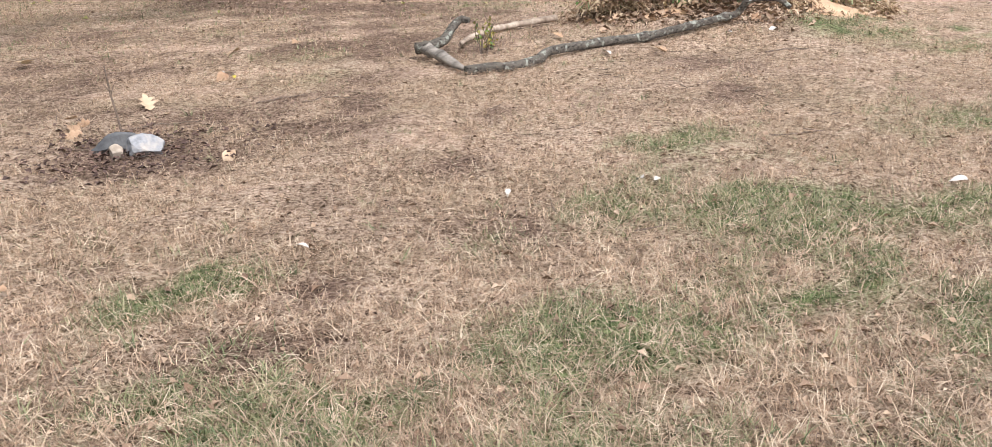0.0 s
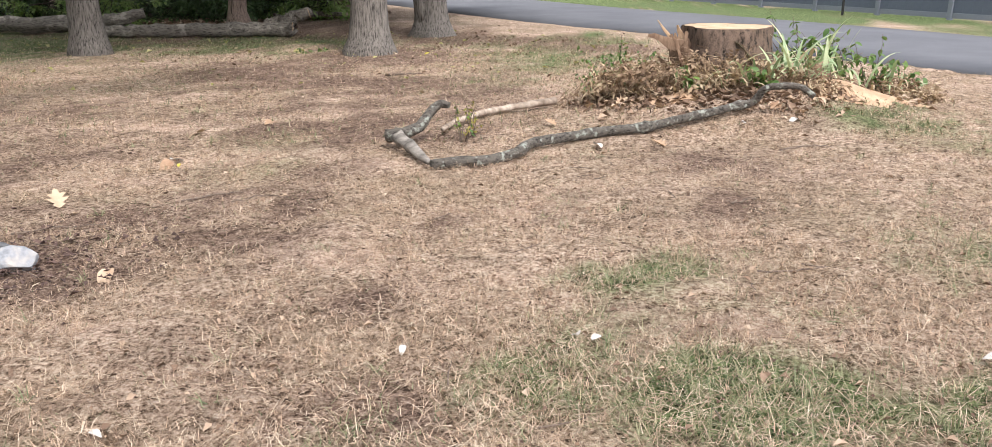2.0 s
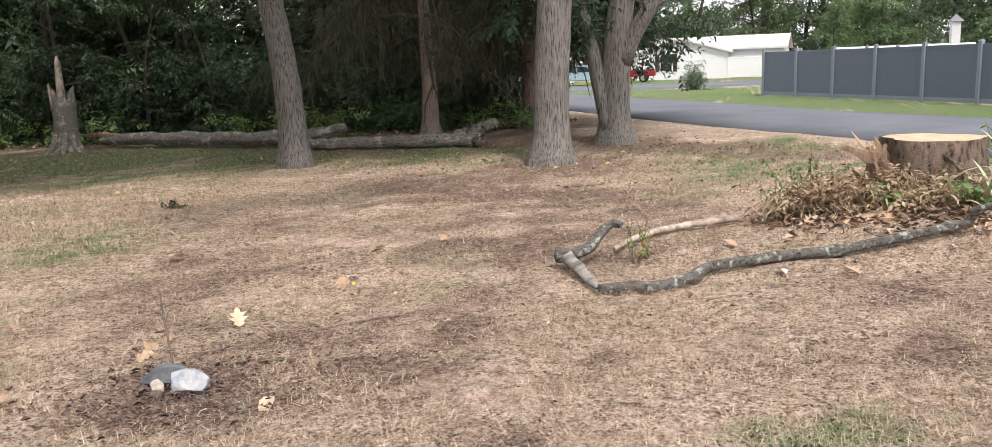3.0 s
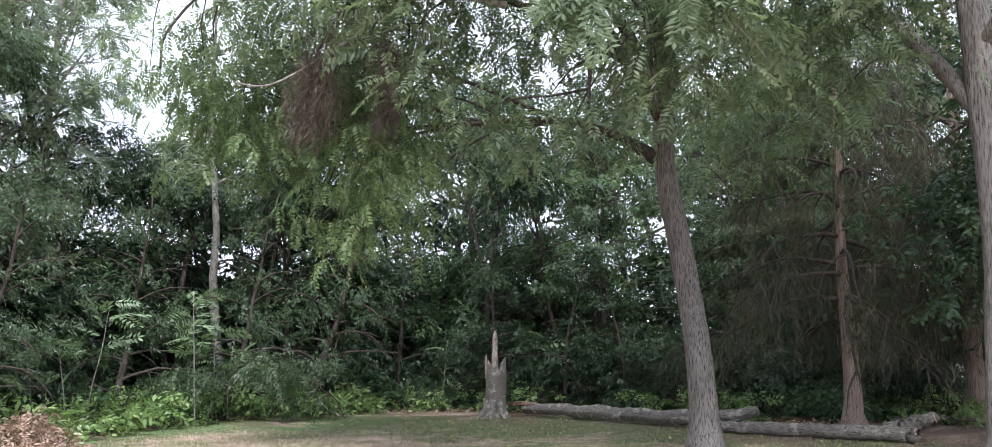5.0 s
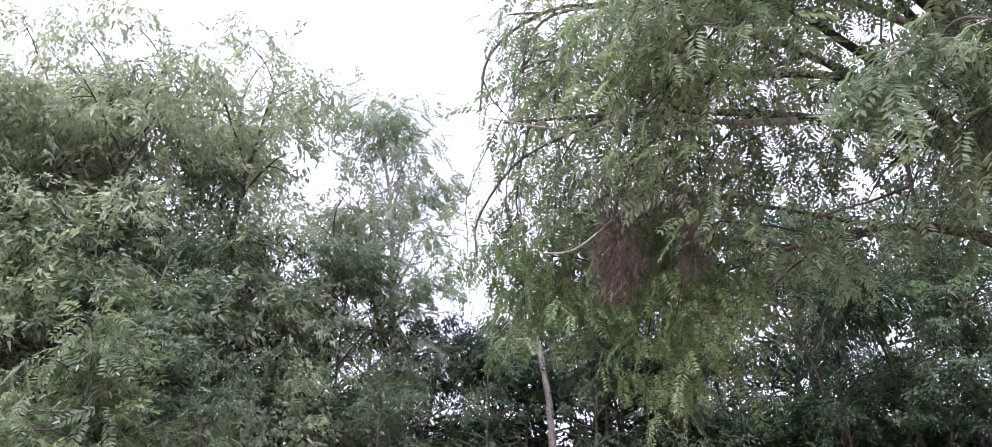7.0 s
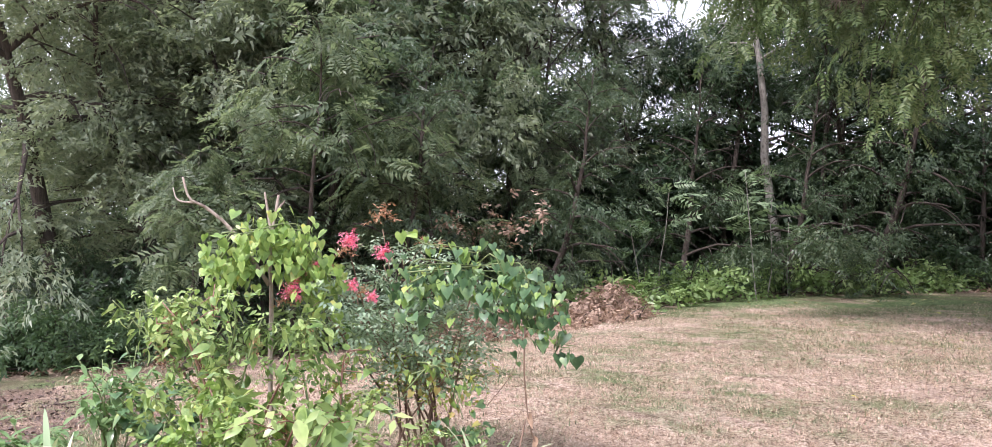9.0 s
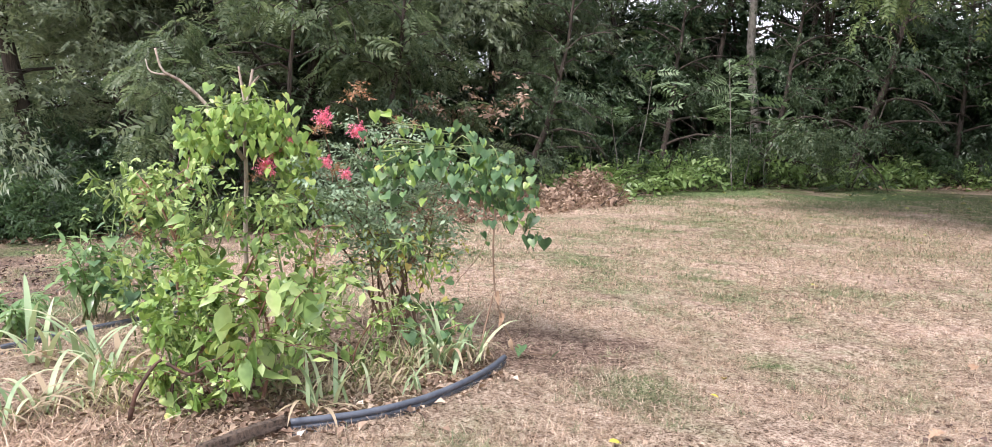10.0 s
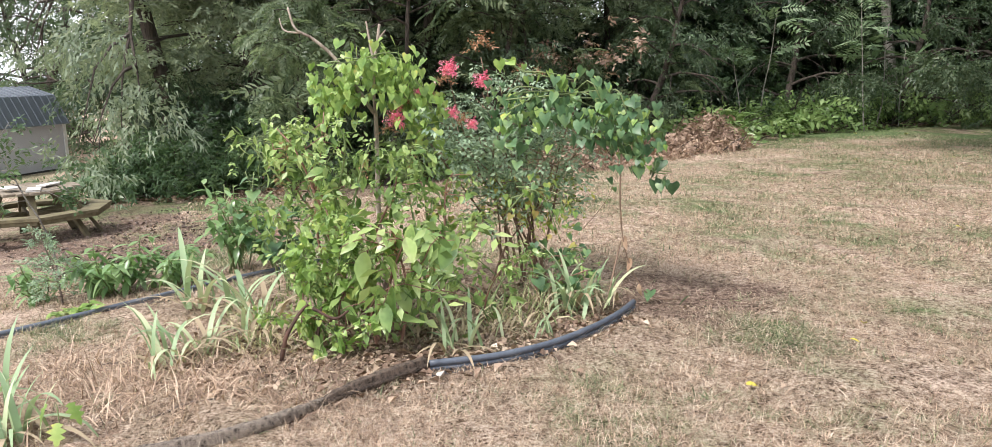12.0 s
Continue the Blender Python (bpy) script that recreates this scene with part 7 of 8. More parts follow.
for pts, r in (([(-5.3, 3.15, 1.0), (-5.3, 3.14, 0.7), (-5.28, 3.16, 0.4), (-5.28, 3.24, 0.16), (-5.2, 3.34, 0.04), (-5.15, 3.5, 0.03)], 0.006), ([(-5.1, 3.0, 0.02), (-5.15, 3.05, 0.2), (-5.25, 3.13, 0.42)], 0.008), ([(-5.35, 2.9, 0.5), (-5.3, 3.05, 0.7), (-5.3, 3.15, 0.95)], 0.003)):
    part("stem", tube(curve_pts(pts, 20), np.linspace(r, r * 0.6, 20), 6), SHRUB_STEM, hang)
for p in ((-5.29, 3.15, 0.62), (-5.28, 3.17, 0.45), (-5.28, 3.2, 0.3), (-5.26, 3.26, 0.12)):
    leaf_on(hang, leaf_mesh("withered_leaf", OVAL, 1.0, 0.5, 0.8, 0.5, LITTER), p, g.uniform(0, 360), 70, 10, 0.08, "withered_leaf", "brown curled leaf")
for p in ((-5.22, 3.33, 0.08), (-5.1, 3.55, 0.06)):
    leaf_on(hang, GRAPES[0], p, g.uniform(0, 360), 40, 10, 0.09)

# crape myrtle
crape = thing("crape_myrtle", "crape myrtle shrub with slender brown stems and pink flowers", "shrub", on(-5.8, 2.5))
o = np.array(on(-5.8, 2.5))
lines, heads = [], []
tips = [(-5.47, 2.02, 1.5), (-5.45, 2.24, 1.42), (-5.45, 2.24, 1.66), (-5.47, 1.75, 1.25), (-5.5, 2.6, 1.45), (-5.4, 2.9, 1.35), (-5.5, 3.1, 1.2), (-5.9, 2.4, 1.5), (-6.0, 2.9, 1.35), (-5.9, 2.0, 1.3), (-5.3, 2.3, 1.1), (-5.3, 2.75, 0.95), (-5.45, 2.05, 1.1), (-6.2, 2.5, 1.3)]
for k, tip in enumerate(tips):
    b0 = np.array([g.normal(0, 0.09), g.normal(0, 0.1), -0.03])
    t = np.array(tip) - o
    ln = curve_pts([b0, b0 * 0.6 + t * 0.25 + [0, 0, 0.12], t * 0.6 + [0, 0, 0.1] + g.normal(0, 0.04, 3), t], 16)
    part("stem", tube(ln, np.linspace(0.0115 if k < 8 else 0.008, 0.003, 16), 7, 0.12), SHRUB_STEM, crape)
    lines.append(ln)
    heads.append(np.full(16, math.atan2(t[1], t[0])))
    for q in range(4):
        j = g.integers(6, 15)
        az = g.uniform(0, T)
        sub = limb(g, ln[j], (math.cos(az), math.sin(az), g.uniform(0.1, 0.9)), g.uniform(0.2, 0.45), 0.1, 5, 0.1)
        part("twig", tube(sub, np.linspace(0.005, 0.002, 6), 4), SHRUB_STEM, crape)
        lines.append(sub)
        heads.append(np.full(6, az))
P, Y = leaf_places(g, lines, heads, 1000, 0.05, 0.42, 4)
part("foliage", leaves_at("cluster", P, g, 0.095, yaw=Y), SAGE, crape)
P2, Y2 = leaf_places(g, lines, heads, 300, 0.07, 0.25)
k = (P2[:, 2] > 0.3) & (P2[:, 2] < 0.85)
part("yellowing_foliage", leaves_at("cluster", P2[k], g, 0.1, yaw=Y2[k]), leafy("yellow_green_leaf", [(0.0, (0.16, 0.26, 0.05)), (0.6, (0.36, 0.42, 0.09)), (1.0, (0.62, 0.54, 0.09))], 2.0, 0.45, 0.35), crape, "yellowing lower leaves")


def panicle(g, name, r, count, mat, label, size):
    P = g.normal(0, 1, (count, 3))
    P = P / np.linalg.norm(P, axis=1)[:, None] * r * g.random((count, 1)) ** 0.6 * [1, 1, 1.15]
    return mesh_of(name, *leaves_at("cluster", P, g, size), mat)


flower = panicle(g, "flower", 0.055, 60, PETAL, "", 0.034)
spent = panicle(g, "seed_head", 0.06, 22, SEED, "", 0.055)
for p, s in (((-5.43, 2.02, 1.58), 1.1), ((-5.41, 2.24, 1.49), 1.05), ((-5.43, 1.65, 1.26), 1.25), ((-5.42, 2.03, 1.28), 0.8), ((-5.42, 2.16, 1.2), 0.75), ((-5.46, 1.8, 1.42), 0.45)):
    q = part("flower", flower, None, crape, "bright pink flower cluster")
    q.matrix_basis = Matrix.Translation(np.array(p) - o + [0.1, 0, 0.02]) @ Matrix.Diagonal((s, s, s, 1))
for p, s in (((-5.45, 2.24, 1.76), 1.2), ((-5.45, 1.98, 1.52), 0.9), ((-5.45, 1.72, 1.36), 0.9), ((-5.42, 2.1, 1.24), 0.8), ((-5.43, 1.58, 1.2), 0.8), ((-5.44, 1.9, 1.4), 0.6), ((-5.4, 2.5, 1.58), 0.5), ((-5.4, 2.62, 1.55), 0.5)):
    q = part("seed_head", spent, None, crape, "rust-brown spent flower head")
    q.matrix_basis = Matrix.Translation(np.array(p) - o) @ Matrix.Diagonal((s, s, s, 1))


def leafy_plant(g, at, tops, size, twigs, per, label, meshes, droop=50, berries=1, name="pokeweed", stem_r=0.011, low=0.25):
    """Arching stems with side twigs, leaves hanging in loose bunches with gaps between."""
    e = thing(name, label, "plant", on(*at))
    o = np.array(on(*at))
    fill = []
    for top in tops:
        t = np.array(top) - o
        b0 = np.array([g.normal(0, 0.07), g.normal(0, 0.07), -0.02])
        ln = curve_pts([b0, b0 + t * 0.4 * [0.6, 0.6, 1] + [*g.normal(0, 0.04, 2), 0.06], t * 0.8 + [*g.normal(0, 0.04, 2), 0.07], t], 20)
        stem = RED_STEM if g.random() < 0.55 else GREEN_STEM
        part("stem", tube(ln, np.linspace(stem_r, 0.003, 20), 6), stem, e)
        spots = []
        for q in range(twigs):
            j = int(g.uniform(low, 0.98) * 18)
            az = g.uniform(0, T)
            sub = limb(g, ln[j], (math.cos(az), math.sin(az), g.uniform(-0.1, 0.8)), g.uniform(0.6, 1.8) * size, 0.35, 5, 0.1)
            part("twig", tube(sub, np.linspace(0.004, 0.002, 6), 4), stem, e)
            n = max(2, int(per * g.uniform(0.5, 1.4)))
            spots += [(sub[int(v)] + (sub[int(v) + 1] - sub[int(v)]) * (v % 1), az + w) for v, w in zip(np.sqrt(g.uniform(0.05, 1, n)) * 4.99, g.normal(0, 1.1, n))]
        spots += [(ln[g.integers(15, 20)], g.uniform(0, T)) for q in range(5)]
        for p, az in spots:
            big = size * (1.15 - 0.45 * p[2] / max(t[2], 0.2)) * g.choice([0.45, 0.7, 0.9, 1.1, 1.35])
            leaf_on(e, meshes[g.integers(0, len(meshes))], p + g.normal(0, 0.02, 3), math.degrees(az), g.normal(droop - 8, 34), g.normal(0, 42), big * 0.85)
        fill.append(np.array([p for p, az in spots]))
        for j in range(berries):
            p = ln[g.integers(9, 18)]
            V, F = leaves_at("cluster", p + np.stack([g.normal(0, 0.008, 14), g.normal(0, 0.008, 14), -np.linspace(0, 0.12, 14)], -1), g, 0.028)
            part("raceme", (V, F), SEED, e, "hanging berry spike")
    P = np.concatenate(fill)
    P = P + g.normal(0, size * 0.5, P.shape)
    P = P[(P[:, 2] > 0.03) & (g.random(len(P)) < np.clip(0.8 * P[:, 2], 0.14, 0.42))]
    tagged(part("small_foliage", leaves_at("cluster", P, g, size * 0.95, pitch=(0.35, 0.5)), POKE_FINE, e), kind="stuff")
    return e


BROAD = [leaf_mesh("leaf", OVAL, 1.0, 0.55, c, f, POKE) for c, f in ((0.2, 0.3), (0.5, 0.25), (0.8, 0.35))]
leafy_plant(g, (-4.8, 1.3), [(-4.7, 1.1, 1.2), (-4.75, 0.95, 1.26), (-4.75, 1.3, 1.3), (-4.7, 1.5, 1.16), (-4.65, 1.65, 0.95), (-4.7, 1.2, 0.95), (-4.6, 0.95, 0.8)], 0.125, 7, 6, "tall pokeweed with drooping green leaves and pink stems", LANCES)
leafy_plant(g, (-4.95, 1.25), [(-4.95, 0.64, 1.27), (-5.0, 0.8, 1.31), (-5.0, 0.98, 1.27), (-5.05, 1.2, 1.34), (-4.95, 0.88, 1.16)], 0.12, 6, 4, "pokeweed with arching arms reaching out over the bed", LANCES[1:] + BROAD[:1], 66, 1, low=0.55)
leafy_plant(g, (-4.35, 1.58), [(-4.24, 1.74, 0.74), (-4.22, 1.86, 0.6), (-4.24, 1.62, 0.7), (-4.2, 1.72, 0.5), (-4.16, 1.55, 0.36)], 0.24, 4, 3, "broad-leaved pokeweed at the front of the bed", BROAD + LANCES[:1], 76, 1, low=0.35)
leafy_plant(g, (-4.42, 1.28), [(-4.4, 1.06, 0.62), (-4.42, 1.24, 0.82), (-4.42, 1.42, 0.78), (-4.38, 1.54, 0.56), (-4.33, 1.3, 0.44), (-4.31, 1.1, 0.4)], 0.088, 8, 8, "bushy plant with bright heart-shaped leaves", HEARTS, 52, 0, "heart_leaved_plant", 0.007, 0.3)
leafy_plant(g, (-5.0, 1.85), [(-4.95, 1.75, 1.05), (-5.0, 2.0, 0.92), (-4.9, 2.15, 0.66), (-4.8, 1.9, 0.6), (-5.15, 1.7, 1.12)], 0.13, 6, 5, "leafy green plant in the middle of the bed", LANCES[:2] + BROAD[:1], 45, 1)
leafy_plant(g, (-4.65, 2.15), [(-4.5, 2.1, 0.45), (-4.5, 2.3, 0.4), (-4.7, 2.4, 0.42), (-4.4, 1.95, 0.35)], 0.1, 5, 4, "low leafy plant beside the edging", LANCES, 35, 0, "low_weed", 0.006)
leafy_plant(g, (-4.25, 1.3), [(-4.15, 1.25, 0.22), (-4.1, 1.42, 0.2), (-4.15, 1.1, 0.22), (-4.05, 1.5, 0.18), (-4.3, 0.85, 0.2)], 0.07, 5, 6, "ground vine with heart-shaped leaves", HEARTS, 35, 0, "ground_vine", 0.004)
leafy_plant(g, (-5.1, 2.6), [(-5.0, 2.5, 0.4), (-5.0, 2.75, 0.32), (-4.9, 2.9, 0.25), (-5.2, 2.9, 0.32)], 0.09, 4, 5, "low green leaves under the shrub", GRAPES, 35, 0, "low_weed", 0.005)
YELLOW_VINE = [leaf_mesh("leaf", HEART, 1.0, 0.95, c, 0.2, PLANT_Y, 0.06) for c in (0.15, 0.35)]
vine_mass(g, "yellowing creeper low on the shrub's stems", [(-5.08, 1.85, 0.78), (-5.05, 1.92, 0.68), (-5.02, 1.97, 0.54), (-5.0, 2.0, 0.45)], 60, 0.042, YELLOW_VINE[:1] + HEARTS[:2], 0.06, 0.03, 3)
vine_mass(g, "yellow-green creeper among the shrub's lower twigs", [(-5.1, 2.36, 0.7), (-5.05, 2.55, 0.82), (-5.0, 2.66, 0.7), (-4.98, 2.7, 0.5)], 90, 0.048, YELLOW_VINE[:1] + HEARTS[:1] + GRAPES[:1], 0.08, 0.04, 3)
for pts, r in (([(-4.3, 1.02, 0.0), (-4.28, 1.06, 0.14), (-4.3, 1.14, 0.27), (-4.32, 1.18, 0.3)], 0.02), ([(-4.4, 1.2, 0.0), (-4.4, 1.22, 0.15), (-4.42, 1.24, 0.26)], 0.016), ([(-4.35, 1.2, 0.27), (-4.3, 1.32, 0.22), (-4.3, 1.4, 0.26)], 0.013)):
    ob = part("withered_stem", tube(curve_pts(pts, 12) + [0.2, -0.03, 0.03], np.linspace(r * 0.75, r * 0.4, 12), 8, 0.3, seed=4), OLD_STEM)
    tagged(ob, "dark withered plant stem in the bed", "stem", "withered stems")

for at, c, s, dry in (((-4.22, 0.32), 9, 0.85, 5), ((-4.4, 0.52), 6, 0.85, 4), ((-5.3, 0.55), 8, 1.05, 3), ((-5.5, 0.2), 8, 1.1, 3), ((-4.17, 1.95), 8, 0.7, 2), ((-4.3, 2.4), 6, 0.45, 5), ((-4.76, 2.73), 16, 0.9, 4), ((-4.9, 2.92), 6, 0.75, 5), ((-3.25, -0.05), 14, 0.9, 4), ((-3.4, -0.3), 9, 0.9, 4),
                      ((-4.6, 1.75), 7, 0.8, 6), ((-4.4, 2.2), 3, 0.5, 9), ((-4.9, 0.75), 6, 0.8, 8), ((-4.6, 0.75), 3, 0.7, 9), ((-5.0, 2.2), 4, 0.7, 10), ((-5.9, 0.9), 7, 0.8, 3)):
    iris_clump(g, at, int(c * 1.4), s, "pale green iris clump with withered leaves in the bed", dry + 6, 0.06)
oak = thing("oak_seedling", "small seedling with bright yellow-green lobed leaves", "plant", on(-3.2, 0.18))
LOBES = [leaf_mesh("leaf", LOBED, 1.0, 0.8, 0.2, 0.15, VINE), leaf_mesh("leaf", LOBED, 1.0, 0.75, 0.4, 0.2, VINE)]
for k, (p, y, pi) in enumerate((((0.0, 0.05, 0.2), 60, 45), ((0.0, -0.04, 0.2), -60, 50), ((0.02, 0.0, 0.12), 0, 60))):
    leaf_on(oak, LOBES[k % 2], p, y, pi, 0, 0.11)
part("stem", tube([(0, 0, -0.02), (0, 0, 0.1), (0.005, 0, 0.2)], [0.004, 0.003, 0.002], 5), GREEN_STEM, oak)


def whorled(g, at, h, stems, per, size, label, wide=0.45, meshes=None):
    e = thing("leafy_shrub", label, "shrub", on(*at), "small shrubs of the rear bed")
    for i in range(stems):
        az = g.uniform(0, T)
        pts = limb(g, (g.normal(0, 0.05), g.normal(0, 0.05), -0.02), (math.cos(az) * wide, math.sin(az) * wide, 1), h * g.uniform(0.65, 1.05), 0.1, 6, 0.06)
        part("stem", tube(pts, np.linspace(0.008, 0.004, 7), 5), GREEN_STEM, e)
        for j in range(per):
            f = 0.4 + 0.6 * j / per
            k = min(int(f * 6), 5)
            p = pts[k] + (pts[k + 1] - pts[k]) * (f * 6 - k)
            leaf_on(e, (meshes or WHORLS)[g.integers(0, 2)], p, j * 137.5 + g.normal(0, 15), g.normal(5, 25), 0, size * g.uniform(0.7, 1.15))
    return e


whorled(g, (-6.5, -0.75), 0.5, 14, 15, 0.16, "low shrub with whorled glossy green leaves in the rear bed", 0.7)
whorled(g, (-6.55, -0.3), 0.52, 15, 15, 0.14, "spreading shrub with whorled glossy leaves in the rear bed", 0.75)
whorled(g, (-7.0, 0.15), 0.9, 12, 18, 0.16, "upright shrub with long glossy green leaves", 0.3)
whorled(g, (-6.6, -1.35), 0.45, 8, 12, 0.14, "low green shrub in the rear bed", 0.7)
whorled(g, (-6.75, 0.6), 0.6, 9, 12, 0.11, "small-leaved grey-green shrub behind the bed", 0.5, GRAPES)
whorled(g, (-5.9, 0.75), 0.95, 6, 11, 0.1, "round-leaved climber behind the bed", 0.35, GRAPES)
whorled(g, (-5.75, -0.75), 0.14, 7, 7, 0.09, "low bright groundcover beside the edging", 1.2, HEARTS)
sap = thing("young_conifer", "small feathery young evergreen in the rear bed", "sapling", on(-6.25, -1.05))
pts = limb(g, (0, 0, -0.02), (0, 0, 1), 0.62, 0, 6, 0.04)
tubes, L, Hd = branches(g, pts, np.linspace(0.01, 0.004, 7), 0.15, 0.24, 22, 0.1, 0.2, 2)
part("trunk", joined(tube(pts, np.linspace(0.01, 0.004, 7), 6), *[tube(l, np.linspace(0.003, 0.001, len(l)), 4) for l in L]), TWIG, sap)
P, Y = leaf_places(g, L, Hd, 260, 0.015)
part("foliage", leaves_at("cluster", P, g, 0.055, yaw=Y), SAGE, sap)
whip = thing("thin_sapling", "thin sapling with few leaves before the table", "sapling", on(-7.9, -1.75))
pts = limb(g, (0, 0, 0), (0.0, -0.05, 1), 1.7, 0, 8, 0.05)
tubes, L, Hd = branches(g, pts, np.linspace(0.012, 0.004, 9), 0.45, 0.5, 9, 0.2, 0.3, 2)
part("trunk", joined(tube(pts, np.linspace(0.012, 0.004, 9), 6), *[tube(l, np.linspace(0.004, 0.002, len(l)), 4) for l in L]), BARK_PALE, whip)
P, Y = leaf_places(g, L, Hd, 90, 0.03)
part("foliage", leaves_at("cluster", P, g, 0.14, yaw=Y), LEAF_BUSH, whip)

# ---- grass and litter ----
GRASS_DRY = leafy("dry_grass_blade", [(0.0, (0.05, 0.032, 0.022)), (0.3, (0.25, 0.165, 0.115)), (0.6, (0.56, 0.41, 0.3)), (0.85, (0.72, 0.56, 0.43)), (1.0, (0.85, 0.71, 0.57))], 11, 0.7, 0.2)
STRAW_BLADE = leafy("bleached_straw_blade", [(0.0, (0.09, 0.06, 0.04)), (0.3, (0.28, 0.2, 0.14)), (0.6, (0.52, 0.41, 0.31)), (1.0, (0.8, 0.7, 0.56))], 11, 0.6, 0.15)
GRASS_GREEN = leafy("green_grass_blade", [(0.0, (0.06, 0.088, 0.042)), (0.35, (0.145, 0.185, 0.09)), (0.6, (0.27, 0.295, 0.16)), (0.85, (0.46, 0.42, 0.27)), (1.0, (0.7, 0.6, 0.45))], 9, 0.6, 0.25)


def blades(g, count, where, length, width, lift, name, mat, label, bent=True):
    """Grass blades: straight slivers, or bent strips of three triangles."""
    xy = where(g, count)
    n = len(xy)
    L = length * g.uniform(0.4, 1.5, n)
    W = width * g.uniform(0.6, 1.4, n) / 2
    az, el = g.uniform(0, T, n), np.clip(g.normal(lift, 0.3, n), -0.05, 1.45)
    base = np.stack([xy[:, 0], xy[:, 1], hz(xy[:, 0], xy[:, 1]) + g.uniform(0.0, 0.022, n) * (1 if lift < 0.5 else 0.3)], -1)
    u = np.stack([np.cos(az), np.sin(az)], -1)
    s = np.stack([-u[:, 1], u[:, 0], g.normal(0, 0.3, n)], -1) * W[:, None]
    if not bent:
        tip = base + np.stack([u[:, 0] * np.cos(el), u[:, 1] * np.cos(el), np.sin(el)], -1) * L[:, None]
        V = np.stack([base - s, base + s, tip], 1).reshape(-1, 3)
        F = np.arange(n)[:, None] * 3 + [[0, 1, 2]]
    else:
        mid = base + np.stack([u[:, 0] * np.cos(el), u[:, 1] * np.cos(el), np.sin(el)], -1) * (L * 0.55)[:, None]
        e2 = el - g.uniform(0.1, 0.7, n)
        tip = mid + np.stack([u[:, 0] * np.cos(e2), u[:, 1] * np.cos(e2), np.sin(e2)], -1) * (L * 0.45)[:, None]
        V = np.stack([base - s, base + s, mid + s * 0.8, mid - s * 0.8, tip], 1).reshape(-1, 3)
        i = np.arange(n)[:, None] * 5
        F = np.concatenate([i + [[0, 1, 2]], i + [[0, 2, 3]], i + [[3, 2, 4]]])
    ob = new(name, mesh_of(name, V, F, mat))
    return tagged(ob, label, "grass", kind="stuff")


def lawn_spread(g, n):
    """More blades where the lawn lies nearest the path round the yard's middle."""
    m = int(n * 0.88)
    a = g.uniform(radians(20), radians(220), m)
    r = 0.4 + 14 * g.random(m) ** 1.25
    b, q = g.uniform(0, T, n - m), 9 * np.sqrt(g.random(n - m))
    p = np.stack([0.2 + np.concatenate([r * np.cos(a), q * np.cos(b)]), 0.6 + np.concatenate([r * np.sin(a), q * np.sin(b)])], -1)
    return g.permutation(p)


def dry_where(g, n):
    p = np.repeat(lawn_spread(g, int(n * 1.5) // 7), 7, 0)
    p = p + g.normal(0, 0.016, p.shape)
    k = g.random(len(p)) > 0.92 * bare_at(p[:, 0], p[:, 1]) ** 0.7
    k &= g.random(len(p)) > 0.7 * green_at(p[:, 0], p[:, 1])
    return p[k][:n]


def green_where(g, n):
    p = lawn_spread(g, n * 9)
    k = g.random(len(p)) < green_at(p[:, 0], p[:, 1]) ** 1.5 * 0.85 + 0.02
    return p[k][:n]


def tuft_where(g, n):
    c = green_where(g, n // 14)
    return np.repeat(c, 14, 0) + g.normal(0, 0.02, (len(c) * 14, 2))


g = np.random.default_rng(51)
blades(g, 720000, dry_where, 0.042, 0.0036, 0.55, "dry_grass", GRASS_DRY, "matted straw-coloured dead grass of the parched lawn", False)


def straw_where(g, n):
    """Long dead blades where the lawn lies nearest."""
    a, r = g.uniform(radians(35), radians(200), n * 2), 0.8 + 6.5 * g.random(n * 2) ** 1.1
    p = np.stack([0.2 + r * np.cos(a), 1.0 + r * np.sin(a)], -1)
    return p[g.random(len(p)) > 0.8 * bare_at(p[:, 0], p[:, 1])][:n]


blades(g, 170000, straw_where, 0.08, 0.0021, 0.3, "loose_straw", STRAW_BLADE, "long bleached dead grass blades lying on the lawn")


def far_where(g, n):
    """The lawn farther off, up to the trees."""
    m = n // 2
    a = np.stack([g.uniform(-16, 4, m), g.uniform(8.5, 19.6, m)], -1)
    b = np.stack([g.uniform(-17.5, -6, n - m), g.uniform(-2.5, 13, n - m)], -1)
    p = np.concatenate([a, b])
    return p[g.random(len(p)) > 0.8 * bare_at(p[:, 0], p[:, 1])]


def far_green(g, n):
    p = far_where(g, n * 3)
    return p[g.random(len(p)) < 0.16 + green_at(p[:, 0], p[:, 1])][:n]


blades(g, 120000, far_where, 0.055, 0.008, 0.6, "far_grass", GRASS_DRY, "dry standing grass towards the trees", False)
blades(g, 60000, far_green, 0.06, 0.009, 0.7, "far_green_grass", GRASS_GREEN, "thin green grass towards the trees", False)
blades(g, 120000, green_where, 0.055, 0.0034, 0.6, "green_grass", GRASS_GREEN, "surviving green grass patches in the lawn", False)
blades(g, 22000, tuft_where, 0.075, 0.0036, 0.7, "grass_tufts", GRASS_GREEN, "small upright green grass tufts")

LITTERS = [leaf_mesh("dead_leaf", LOBED, 1.0, 0.9, c, f, LITTER) for c, f in ((0.3, 0.3), (-0.2, 0.5), (0.6, 0.2))] + [leaf_mesh("dead_leaf", OVAL, 1.0, 0.6, 0.5, 0.6, LITTER)]
WHITES = [leaf_mesh("bleached_leaf", OVAL, 1.0, 0.6, 0.5, 0.5, BLEACHED)]
YEL = [leaf_mesh("yellow_leaf", OVAL, 1.0, 0.5, 0.3, 0.4, YELLOW)]


